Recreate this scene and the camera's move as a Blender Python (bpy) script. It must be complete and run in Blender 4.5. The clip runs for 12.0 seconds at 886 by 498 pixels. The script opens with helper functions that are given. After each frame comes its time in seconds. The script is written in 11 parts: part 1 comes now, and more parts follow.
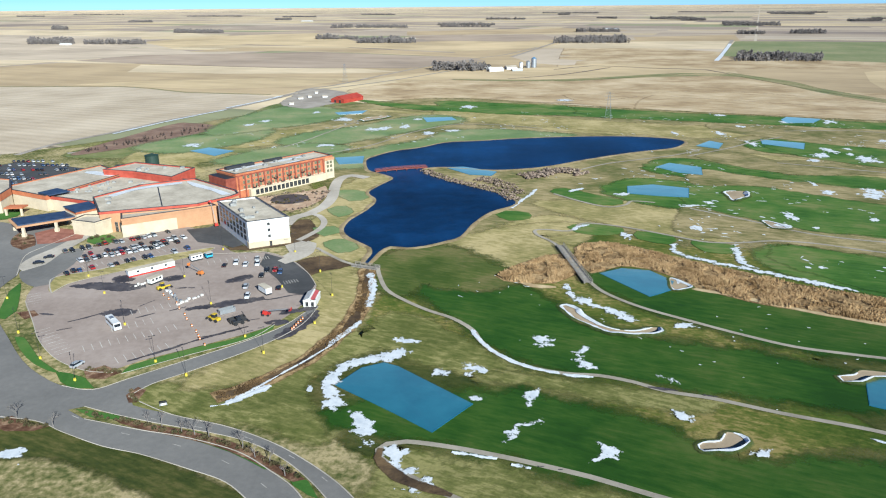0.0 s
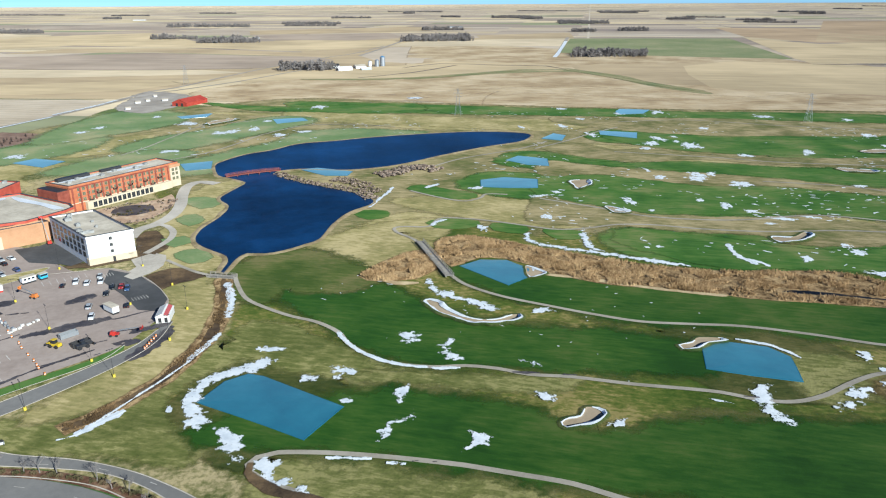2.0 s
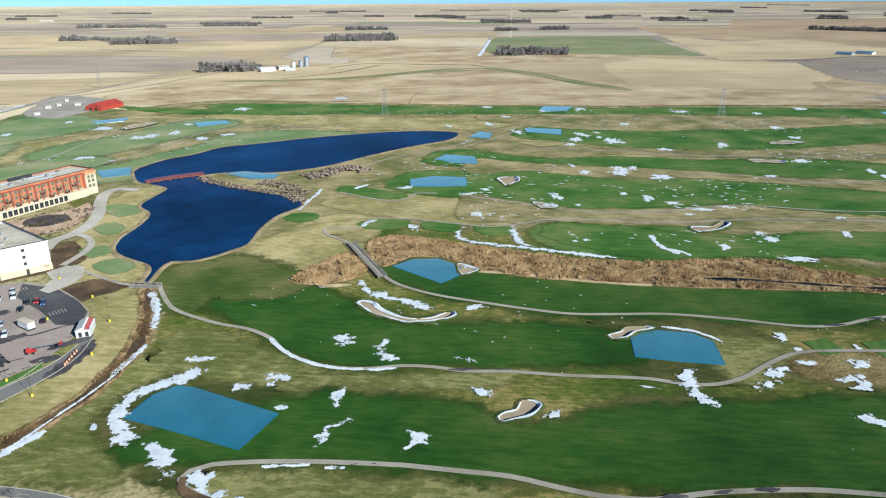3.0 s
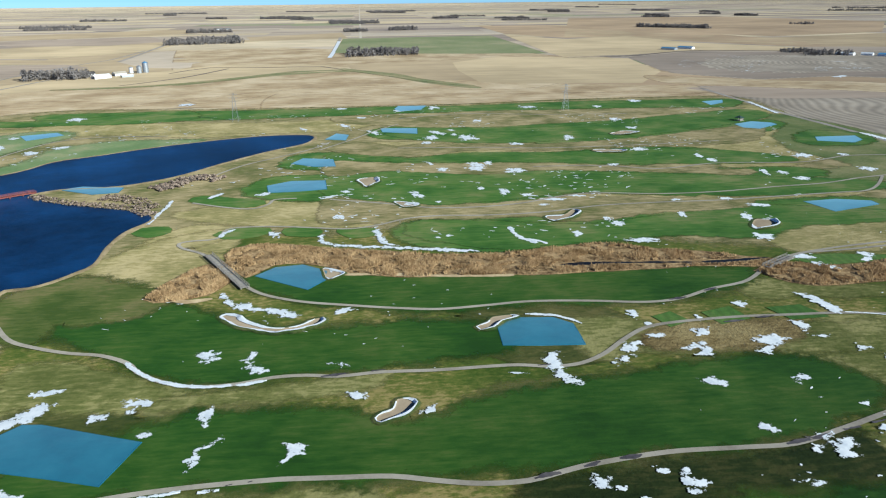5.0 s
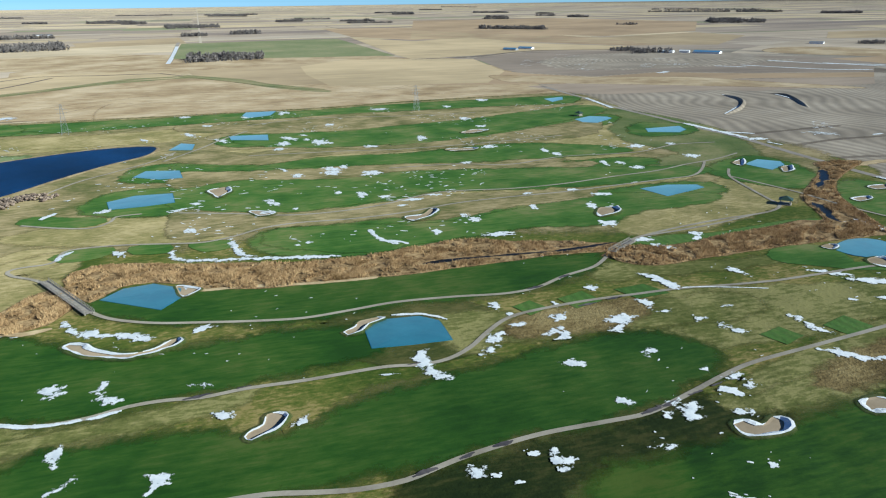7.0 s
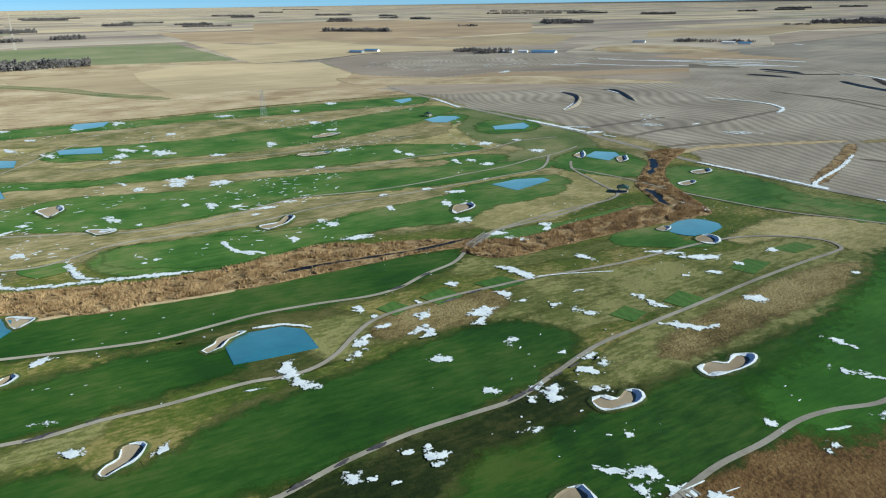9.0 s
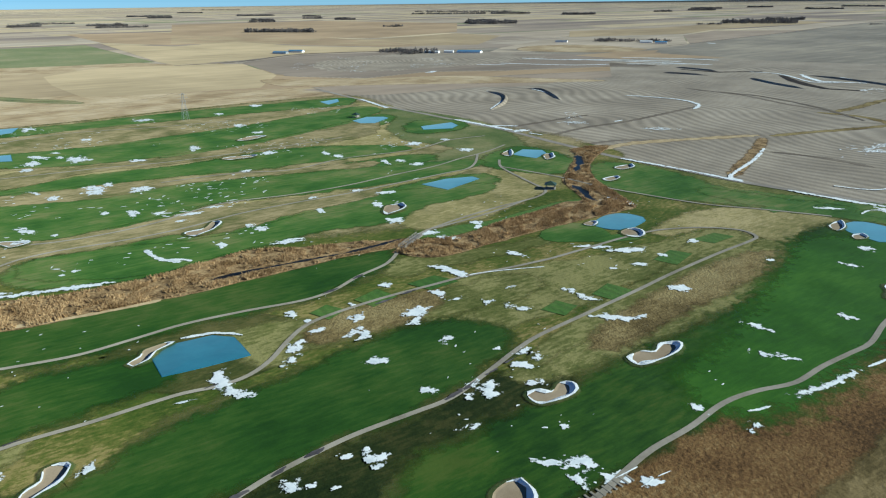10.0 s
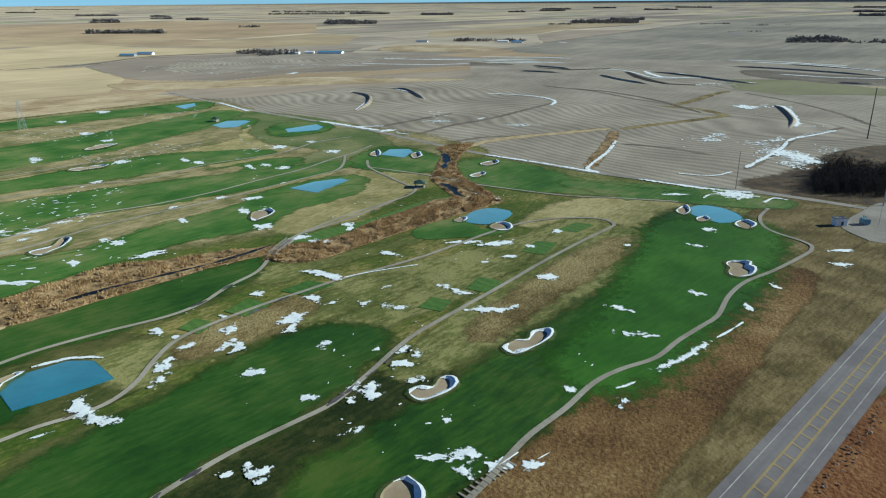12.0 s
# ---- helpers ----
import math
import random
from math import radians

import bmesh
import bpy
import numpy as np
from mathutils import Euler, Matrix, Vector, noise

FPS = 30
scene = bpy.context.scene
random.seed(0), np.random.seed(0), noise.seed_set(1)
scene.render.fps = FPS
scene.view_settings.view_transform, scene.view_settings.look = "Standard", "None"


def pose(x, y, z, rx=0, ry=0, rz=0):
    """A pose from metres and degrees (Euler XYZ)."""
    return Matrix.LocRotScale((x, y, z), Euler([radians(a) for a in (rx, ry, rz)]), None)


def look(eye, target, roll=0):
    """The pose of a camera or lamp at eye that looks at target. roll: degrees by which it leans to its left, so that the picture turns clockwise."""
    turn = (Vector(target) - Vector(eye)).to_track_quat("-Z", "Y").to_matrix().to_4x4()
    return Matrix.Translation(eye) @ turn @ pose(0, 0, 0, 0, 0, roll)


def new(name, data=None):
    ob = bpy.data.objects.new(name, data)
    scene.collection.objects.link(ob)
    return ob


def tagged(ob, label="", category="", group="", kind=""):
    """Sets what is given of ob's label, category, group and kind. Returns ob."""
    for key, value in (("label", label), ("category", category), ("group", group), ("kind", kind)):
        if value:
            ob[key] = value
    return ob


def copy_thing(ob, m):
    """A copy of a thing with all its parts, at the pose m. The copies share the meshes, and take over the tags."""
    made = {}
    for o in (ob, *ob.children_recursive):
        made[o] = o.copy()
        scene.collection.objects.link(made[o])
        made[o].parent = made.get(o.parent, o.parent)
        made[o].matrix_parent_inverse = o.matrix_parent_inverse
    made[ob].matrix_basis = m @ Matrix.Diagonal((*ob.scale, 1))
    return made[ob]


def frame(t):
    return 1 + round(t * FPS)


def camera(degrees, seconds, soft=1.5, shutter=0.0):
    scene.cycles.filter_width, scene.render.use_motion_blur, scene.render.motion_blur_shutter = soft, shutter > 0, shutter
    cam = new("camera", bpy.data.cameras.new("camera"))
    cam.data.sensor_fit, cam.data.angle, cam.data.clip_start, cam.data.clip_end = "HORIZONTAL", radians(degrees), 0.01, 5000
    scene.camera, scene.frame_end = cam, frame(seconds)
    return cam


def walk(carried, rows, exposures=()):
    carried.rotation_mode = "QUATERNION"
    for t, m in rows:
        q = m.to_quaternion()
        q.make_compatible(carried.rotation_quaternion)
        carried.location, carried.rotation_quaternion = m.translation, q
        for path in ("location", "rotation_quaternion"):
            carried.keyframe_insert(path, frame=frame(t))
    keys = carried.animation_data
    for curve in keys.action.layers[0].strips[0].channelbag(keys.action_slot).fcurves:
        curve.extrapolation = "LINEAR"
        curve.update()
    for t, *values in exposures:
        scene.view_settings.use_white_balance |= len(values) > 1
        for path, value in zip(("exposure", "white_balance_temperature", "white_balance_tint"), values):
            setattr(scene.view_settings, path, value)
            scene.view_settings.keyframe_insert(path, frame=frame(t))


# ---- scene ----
from mathutils import geometry

cam = camera(64.29, 12.0, 1.15)
PATH = [
    (0.0, pose(0, 0, 110, 70.87, 0.48, 0.33)),
    (0.5, pose(0, 0, 110, 70.82, 0.37, -2.65)),
    (1.0, pose(0, 0, 110, 70.79, 0.34, -5.62)),
    (1.5, pose(0, 0, 110, 70.76, 0.31, -8.59)),
    (2.0, pose(0, 0, 110, 70.7, 0.31, -11.54)),
    (2.5, pose(0, 0, 110, 70.66, 0.34, -14.48)),
    (3.0, pose(0, 0, 110, 70.63, 0.37, -17.43)),
    (5.0, pose(0, 0, 110, 70.59, 0.62, -29.12)),
    (5.5, pose(0, 0, 110, 70.59, 0.62, -32.06)),
    (6.0, pose(0, 0, 110, 70.61, 0.69, -35.03)),
    (6.5, pose(0, 0, 110, 70.64, 0.72, -38.04)),
    (8.5, pose(0, 0, 110, 70.67, 0.76, -49.99)),
    (9.0, pose(0, 0, 110, 70.68, 0.79, -53.06)),
    (9.5, pose(0, 0, 110, 70.66, 0.75, -56.02)),
    (10.0, pose(0, 0, 110, 70.63, 0.72, -58.85)),
    (10.5, pose(0, 0, 110, 70.6, 0.69, -61.61)),
    (11.0, pose(0, 0, 110, 70.58, 0.62, -64.31)),
    (11.5, pose(0, 0, 110, 70.57, 0.55, -67.0)),
    (12.0, pose(0, 0, 110, 70.54, 0.48, -69.65)),
]
walk(cam, PATH, [(0.0, 0.53, 5950, 1), (3.0, 0.49, 5950, 0), (6.0, 0.45, 5950, -2), (9.0, 0.42, 6000, -6), (12.0, 0.4, 6000, -9)])


SKY_UP = 0.08
SUN_AZ, SUN_EL = 152.0, 26.0          # degrees clockwise from +y, and above the horizon

world = bpy.data.worlds.new("sky")
scene.world = world
world.use_nodes = True
wn = world.node_tree.nodes
sky = wn.new("ShaderNodeTexSky")
sky.sky_type, sky.sun_disc = "NISHITA", False
sky.sun_elevation, sky.sun_rotation = radians(SUN_EL), radians(SUN_AZ)
sky.altitude, sky.air_density, sky.dust_density, sky.ozone_density = 6000, 0.92, 0.0, 7.5
world.node_tree.links.new(sky.outputs[0], wn["Background"].inputs[0])
wn["Background"].inputs[1].default_value = SKY_UP
sun = new("sun", bpy.data.lights.new("sun", "SUN"))
sun.data.energy, sun.data.angle, sun.data.color = 5.0, radians(0.6), (1.0, 0.965, 0.9)
sun_way = Vector((math.sin(radians(SUN_AZ)) * math.cos(radians(SUN_EL)), math.cos(radians(SUN_AZ)) * math.cos(radians(SUN_EL)), math.sin(radians(SUN_EL))))
sun.matrix_world = look(sun_way * 900, (0, 0, 0))

# ---- plan arithmetic: level ground out to KNEE, then the plain rises gently to its rim ----
EYE, KNEE, RIM = 110.0, 1500.0, 4700.0


def lay(x, y, z=0.0):
    """A point of the plain in the plan, set on the ground, z above it."""
    d = math.hypot(x, y)
    if d <= KNEE:
        return (x, y, z)
    r = KNEE + (RIM - KNEE) * (1 - math.exp((KNEE - d) / (RIM - KNEE)))
    return (x * r / d, y * r / d, EYE * (1 - r / d) + z * r / d + (d - KNEE) * 2e-4 * (z > 0))


def size_at(x, y):
    d = math.hypot(x, y)
    return 1.0 if d <= KNEE else (KNEE + (RIM - KNEE) * (1 - math.exp((KNEE - d) / (RIM - KNEE)))) / d


def spline(pts, closed=True, step=4.0):
    """A smooth line through the control points, about step metres apart."""
    n, out = len(pts), []
    for i in range(n if closed else n - 1):
        p = [Vector(pts[(i + k) % n] if closed else pts[min(max(i + k, 0), n - 1)]) for k in (-1, 0, 1, 2)]
        m = max(1, min(12, int((p[2] - p[1]).length / step)))
        for j in range(m):
            t = j / m
            q = 0.5 * (2 * p[1] + (p[2] - p[0]) * t + (2 * p[0] - 5 * p[1] + 4 * p[2] - p[3]) * t * t + (3 * p[1] - p[0] - 3 * p[2] + p[3]) * t ** 3)
            out.append((q.x, q.y))
    if not closed:
        out.append(tuple(pts[-1]))
    return out


def normals(pts, closed=True):
    n, out = len(pts), []
    for i in range(n):
        a, b = (pts[i - 1], pts[(i + 1) % n]) if closed else (pts[max(i - 1, 0)], pts[min(i + 1, n - 1)])
        d = Vector((b[0] - a[0], b[1] - a[1]))
        d = d.normalized() if d.length > 1e-6 else Vector((1, 0))
        out.append(Vector((d.y, -d.x)))
    return out


def area(pts):
    return 0.5 * sum(pts[i - 1][0] * pts[i][1] - pts[i][0] * pts[i - 1][1] for i in range(len(pts)))


def inside(x, y, pts):
    odd = False
    for i in range(len(pts)):
        (ax, ay), (bx, by) = pts[i - 1], pts[i]
        if (ay > y) != (by > y) and x < (bx - ax) * (y - ay) / (by - ay) + ax:
            odd = not odd
    return odd


def mesh_object(name, verts, faces, material, parent=None, soft=None, smooth=False):
    me = bpy.data.meshes.new(name)
    me.from_pydata(verts, [], faces)
    if soft is not None:
        me.attributes.new("soft", "FLOAT", "POINT").data.foreach_set("value", np.array(soft, dtype=np.float32))
    if smooth:
        me.shade_smooth()
    me.materials.append(material)
    me.update()
    ob = new(name, me)
    if parent:
        ob.parent = parent
    return ob


def part(name, bm, material, parent, label=""):
    me = bpy.data.meshes.new(name)
    bm.to_mesh(me)
    bm.free()
    me.materials.append(material)
    ob = new(name, me)
    ob.parent = parent
    return tagged(ob, label)


def sheet(name, pts, z, material, fade=2.0, smooth=True, step=4.0, wobble=0.0, parent=None):
    """A patch of ground cover with the given outline; its edge thins out over fade metres."""
    pts = spline(pts, True, step) if smooth else list(pts)
    if area(pts) < 0:
        pts = pts[::-1]
    nor = normals(pts)
    if wobble:
        pts = [(p[0] + n.x * w, p[1] + n.y * w) for p, n in zip(pts, nor) for w in [wobble * (noise.noise((p[0] * 0.15, p[1] * 0.15, z * 9)) + 0.6 * noise.noise((p[0] * 0.5, p[1] * 0.5, z)))]]
    n = len(pts)
    verts = [lay(p[0], p[1], z) for p in pts]
    faces = [tuple(t) for t in geometry.tessellate_polygon([[Vector((p[0], p[1], 0)) for p in pts]])]
    soft = [1.0] * n
    if fade:
        verts += [lay(p[0] + q.x * fade, p[1] + q.y * fade, z) for p, q in zip(pts, nor)]
        soft += [0.0] * n
        faces += [(i, n + i, n + (i + 1) % n, (i + 1) % n) for i in range(n)]
    return mesh_object(name, verts, faces, material, parent, soft)


def ribbon(name, pts, width, z, material, fade=0.0, step=3.0, rag=0.0, crown=0.0, smooth=True, parent=None, closed=False):
    """A strip of ground cover along a line; rag makes its width uneven."""
    pts = spline(pts, closed, step) if smooth else list(pts)
    nor, n = normals(pts, closed), len(pts)
    rows = [(-0.5, 0)] if not fade else [(-0.5, -1), (-0.5, 0)]
    rows += [(0.0, 0)] if crown else []
    rows += [(0.5, 0)] if not fade else [(0.5, 0), (0.5, 1)]
    verts, soft = [], []
    for p, q in zip(pts, nor):
        far = min(math.hypot(p[0] - pts[0][0], p[1] - pts[0][1]), math.hypot(p[0] - pts[-1][0], p[1] - pts[-1][1]))
        w = width * min(1.0, 0.15 + far / (2 * width)) * max(0.12, 1 + rag * (1.6 * noise.noise((p[0] * 0.11, p[1] * 0.11, z * 7)) + 1.2 * noise.noise((p[0] * 0.35, p[1] * 0.35, z * 3)))) if rag else width
        for s, f in rows:
            o = s * w + f * fade
            verts.append(lay(p[0] + q.x * o, p[1] + q.y * o, z + (crown if s == 0 else 0)))
            soft.append(0.0 if f else 1.0)
    k, faces = len(rows), []
    for i in range(n if closed else n - 1):
        j = (i + 1) % n
        faces += [(i * k + c, i * k + c + 1, j * k + c + 1, j * k + c) for c in range(k - 1)]
    faces = [f[::-1] for f in faces]
    return mesh_object(name, verts, faces, material, parent, soft)


def box(bm, x0, y0, z0, x1, y1, z1):
    v = [bm.verts.new(p) for p in ((x0, y0, z0), (x1, y0, z0), (x1, y1, z0), (x0, y1, z0), (x0, y0, z1), (x1, y0, z1), (x1, y1, z1), (x0, y1, z1))]
    for f in ((0, 3, 2, 1), (4, 5, 6, 7), (0, 1, 5, 4), (1, 2, 6, 5), (2, 3, 7, 6), (3, 0, 4, 7)):
        bm.faces.new([v[i] for i in f])
    return v


def boxes(*args):
    bm = bmesh.new()
    for a in args:
        box(bm, *a)
    return bm


def prism(pts, z0, z1):
    """An upright block on the outline pts."""
    bm = bmesh.new()
    if area(pts) < 0:
        pts = pts[::-1]
    lo, hi = [[bm.verts.new((x, y, z)) for x, y in pts] for z in (z0, z1)]
    n = len(pts)
    for i in range(n):
        bm.faces.new((lo[i], lo[(i + 1) % n], hi[(i + 1) % n], hi[i]))
    bm.faces.new(hi)
    bm.faces.new(lo[::-1])
    bmesh.ops.triangulate(bm, faces=[f for f in bm.faces if len(f.verts) > 4])
    return bm


# ---- materials ----
def surface(name, colours, scale=0.05, fine=1.2, rough=0.9, bump=0.0, bump_scale=0.3, soft=False, spec=0.3, metal=0.0, at=None, shade=0.35, swell=0.0, ragged=False, streak=0.0):
    """A material whose colours mix in noise at two scales (per metre); soft lets the edge thin out by the mesh's soft values."""
    m = bpy.data.materials.new(name)
    m.use_nodes = True
    nt, p = m.node_tree, m.node_tree.nodes["Principled BSDF"]
    link, add = nt.links.new, nt.nodes.new
    if at:
        where = add("ShaderNodeAttribute")
        where.attribute_name = at
        where = where.outputs["Vector"]
    else:
        where = add("ShaderNodeNewGeometry").outputs["Position"]
    def cloud(s, detail, rough_=0.6, along=None):
        t = add("ShaderNodeTexNoise")
        t.inputs["Scale"].default_value, t.inputs["Detail"].default_value, t.inputs["Roughness"].default_value = s, detail, rough_
        link(along or where, t.inputs["Vector"])
        return t.outputs["Fac"]
    lines = None
    if streak:
        turned, drawn = add("ShaderNodeMapping"), add("ShaderNodeVectorMath")
        turned.inputs["Rotation"].default_value = (0, 0, radians(24.4))
        drawn.operation, drawn.inputs[1].default_value = "MULTIPLY", (streak, 1, 1)
        link(where, turned.inputs["Vector"]); link(turned.outputs[0], drawn.inputs[0])
        lines = drawn.outputs[0]
    big, small = cloud(scale, 5), cloud(fine, 4, 0.7, lines)
    mixed = add("ShaderNodeMath")
    mixed.operation = "MULTIPLY_ADD"
    link(small, mixed.inputs[0]); mixed.inputs[1].default_value = shade; link(big, mixed.inputs[2])
    ramp = add("ShaderNodeValToRGB")
    ramp.color_ramp.elements.remove(ramp.color_ramp.elements[1])
    n = len(colours)
    for i, c in enumerate(colours):
        pos = 0.5 + shade / 2 + (i / (n - 1) - 0.5) * 0.34 if n > 1 else 0.5
        e = ramp.color_ramp.elements[0] if i == 0 else ramp.color_ramp.elements.new(pos)
        e.position, e.color = pos, (*c, 1)
    link(mixed.outputs[0], ramp.inputs[0])
    link(ramp.outputs[0], p.inputs["Base Color"])
    p.inputs["Roughness"].default_value, p.inputs["Metallic"].default_value = rough, metal
    p.inputs["Specular IOR Level"].default_value = spec
    p.inputs["Diffuse Roughness"].default_value = 0.28 if rough > 0.8 else 0.0
    last = None
    for amount, s, det in ((swell, 0.022, 2), (bump, bump_scale, 4)):
        if amount:
            b = add("ShaderNodeBump")
            b.inputs["Distance"].default_value, b.inputs["Strength"].default_value = amount, 1.0
            link(cloud(s, det), b.inputs["Height"])
            if last:
                link(last, b.inputs["Normal"])
            last = b.outputs[0]
    if last:
        link(last, p.inputs["Normal"])
    if soft:
        a = add("ShaderNodeAttribute")
        a.attribute_name = "soft"
        s1 = add("ShaderNodeMath"); s1.operation = "MULTIPLY_ADD"
        link(cloud(0.32 if ragged else 0.22, 6 if ragged else 5, 0.72), s1.inputs[0])
        s1.inputs[1].default_value, s1.inputs[2].default_value = (30.0, -18.4) if ragged else (2.4, -1.7)
        s2 = add("ShaderNodeMath"); s2.operation = "MULTIPLY_ADD"
        link(a.outputs["Fac"], s2.inputs[0]); s2.inputs[1].default_value = 7.5 if ragged else 2.0; link(s1.outputs[0], s2.inputs[2])
        s2.use_clamp = True
        tr, mx = add("ShaderNodeBsdfTransparent"), add("ShaderNodeMixShader")
        link(s2.outputs[0], mx.inputs[0]); link(tr.outputs[0], mx.inputs[1]); link(p.outputs[0], mx.inputs[2])
        link(mx.outputs[0], nt.nodes["Material Output"].inputs["Surface"])
    return m


def plain_paint(name, colour, rough=0.5, metal=0.0, spec=0.5, vary=0.06):
    c = Vector(colour)
    return surface(name, [tuple(c * (1 - vary)), tuple(c), tuple(c * (1 + vary))], 0.4, 6.0, rough, metal=metal, spec=spec)


def ploughed(name, colours, turn, pitch, soft=True, bend=6.0, at=None, depth=0.3):
    """Bare soil with long worked rows."""
    m = surface(name, colours, 0.012, 0.4, 0.95, 0.25, 0.5, soft, at=at, swell=1.5)
    nt = m.node_tree
    link, add = nt.links.new, nt.nodes.new
    p, ramp = nt.nodes["Principled BSDF"], nt.nodes["Color Ramp"]
    geo, mp, wv = add("ShaderNodeNewGeometry"), add("ShaderNodeMapping"), add("ShaderNodeTexNoise")
    mp.inputs["Rotation"].default_value = (0, 0, radians(turn))
    wv.inputs["Scale"].default_value, wv.inputs["Detail"].default_value = 0.0042, 1.0
    link(geo.outputs["Position"], mp.inputs["Vector"]); link(mp.outputs[0], wv.inputs["Vector"])
    sep, phase, turned, wave, band = add("ShaderNodeSeparateXYZ"), add("ShaderNodeMath"), add("ShaderNodeMath"), add("ShaderNodeMath"), add("ShaderNodeMapRange")
    link(mp.outputs[0], sep.inputs[0])
    phase.operation = turned.operation = "MULTIPLY_ADD"
    wave.operation = "SINE"
    link(sep.outputs[0], phase.inputs[0]); phase.inputs[1].default_value = 6.283 / pitch
    link(wv.outputs["Fac"], turned.inputs[0]); turned.inputs[1].default_value = bend
    link(turned.outputs[0], phase.inputs[2]); link(phase.outputs[0], wave.inputs[0])
    link(wave.outputs[0], band.inputs["Value"]); band.inputs["From Min"].default_value = -1.0
    mix = add("ShaderNodeMix")
    mix.data_type, mix.blend_type = "RGBA", "MULTIPLY"
    mix.inputs["Factor"].default_value = depth
    link(ramp.outputs[0], mix.inputs["A"]); link(band.outputs[0], mix.inputs["B"])
    link(mix.outputs["Result"], p.inputs["Base Color"])
    return m


def patchwork(name, turn):
    """Far farmland: the square mile grid, cut into long fields of stubble, soil and winter grass, with pale section roads."""
    m = bpy.data.materials.new(name)
    m.use_nodes = True
    nt, p = m.node_tree, m.node_tree.nodes["Principled BSDF"]
    link, add = nt.links.new, nt.nodes.new
    at = add("ShaderNodeAttribute"); at.attribute_name = "flat"
    mp = add("ShaderNodeMapping"); mp.inputs["Rotation"].default_value = (0, 0, radians(turn)); mp.inputs["Scale"].default_value = (0.001, 0.001, 0.0)
    link(at.outputs["Vector"], mp.inputs["Vector"])
    warp = add("ShaderNodeTexNoise"); warp.inputs["Scale"].default_value, warp.inputs["Detail"].default_value = 1.6, 2.0
    link(mp.outputs[0], warp.inputs["Vector"])
    bent = add("ShaderNodeVectorMath"); bent.operation = "MULTIPLY_ADD"
    link(warp.outputs["Color"], bent.inputs[0]); bent.inputs[1].default_value = (0.09, 0.09, 0); link(mp.outputs[0], bent.inputs[2])

    def bricks(width, row, offset, mortar, where):
        b = add("ShaderNodeTexBrick")
        b.offset, b.squash = offset, 1.0
        for key, value in (("Color1", (0, 0, 0, 1)), ("Color2", (1, 1, 1, 1)), ("Mortar", (0.5, 0.5, 0.5, 1)), ("Scale", 1.0), ("Mortar Size", mortar), ("Mortar Smooth", 0.3), ("Bias", 0.0), ("Brick Width", width), ("Row Height", row)):
            b.inputs[key].default_value = value
        link(where, b.inputs["Vector"])
        return b.outputs["Color"], b.outputs["Fac"]

    fields, _ = bricks(0.81, 0.23, 0.37, 0.0, bent.outputs[0])
    strips, edges = bricks(1.63, 0.41, 0.63, 0.004, mp.outputs[0])
    _, roads = bricks(1.63, 1.61, 0.0, 0.0045, mp.outputs[0])
    pick, wrap = add("ShaderNodeMath"), add("ShaderNodeMath")
    pick.operation, wrap.operation = "MULTIPLY_ADD", "FRACT"
    link(fields, pick.inputs[0]); pick.inputs[1].default_value = 1.7; link(strips, pick.inputs[2]); link(pick.outputs[0], wrap.inputs[0])
    ramp = add("ShaderNodeValToRGB"); ramp.color_ramp.interpolation = "CONSTANT"
    # The grey and mauve tones partly carry distance haze.
    tones = [(0.00, (0.40, 0.325, 0.25)), (0.12, (0.54, 0.435, 0.28)), (0.24, (0.31, 0.25, 0.20)), (0.36, (0.45, 0.365, 0.275)), (0.48, (0.60, 0.49, 0.33)), (0.58, (0.37, 0.30, 0.235)), (0.70, (0.50, 0.40, 0.26)), (0.80, (0.265, 0.215, 0.18)), (0.88, (0.46, 0.385, 0.30)), (0.95, (0.27, 0.275, 0.16))]
    ramp.color_ramp.elements.remove(ramp.color_ramp.elements[1])
    for i, (pos, c) in enumerate(tones):
        e = ramp.color_ramp.elements[0] if i == 0 else ramp.color_ramp.elements.new(pos)
        e.position, e.color = pos, (*c, 1)
    link(wrap.outputs[0], ramp.inputs[0])
    long_way = add("ShaderNodeVectorMath"); long_way.operation = "MULTIPLY"; long_way.inputs[1].default_value = (3.0, 11.0, 0)
    link(mp.outputs[0], long_way.inputs[0])
    grain = add("ShaderNodeTexNoise"); grain.inputs["Scale"].default_value, grain.inputs["Detail"].default_value, grain.inputs["Roughness"].default_value = 1.0, 7, 0.65
    link(long_way.outputs[0], grain.inputs["Vector"])
    gr = add("ShaderNodeValToRGB")
    gr.color_ramp.elements[0].position, gr.color_ramp.elements[0].color = 0.3, (0.72, 0.72, 0.75, 1)
    gr.color_ramp.elements[1].position, gr.color_ramp.elements[1].color = 0.7, (1.22, 1.21, 1.19, 1)
    link(grain.outputs["Fac"], gr.inputs[0])

    def mixed(kind, factor, a, b):
        x = add("ShaderNodeMix"); x.data_type, x.blend_type = "RGBA", kind
        if isinstance(factor, float):
            x.inputs["Factor"].default_value = factor
        else:
            link(factor, x.inputs["Factor"])
        link(a, x.inputs["A"])
        if isinstance(b, tuple):
            x.inputs["B"].default_value = b
        else:
            link(b, x.inputs["B"])
        return x.outputs["Result"]

    tilled = mixed("MULTIPLY", 1.0, ramp.outputs[0], gr.outputs[0])
    ditched = mixed("MIX", edges, tilled, (0.2, 0.17, 0.12, 1))
    roaded = mixed("MIX", roads, ditched, (0.5, 0.43, 0.34, 1))
    link(roaded, p.inputs["Base Color"])
    p.inputs["Roughness"].default_value, p.inputs["Specular IOR Level"].default_value = 0.95, 0.15
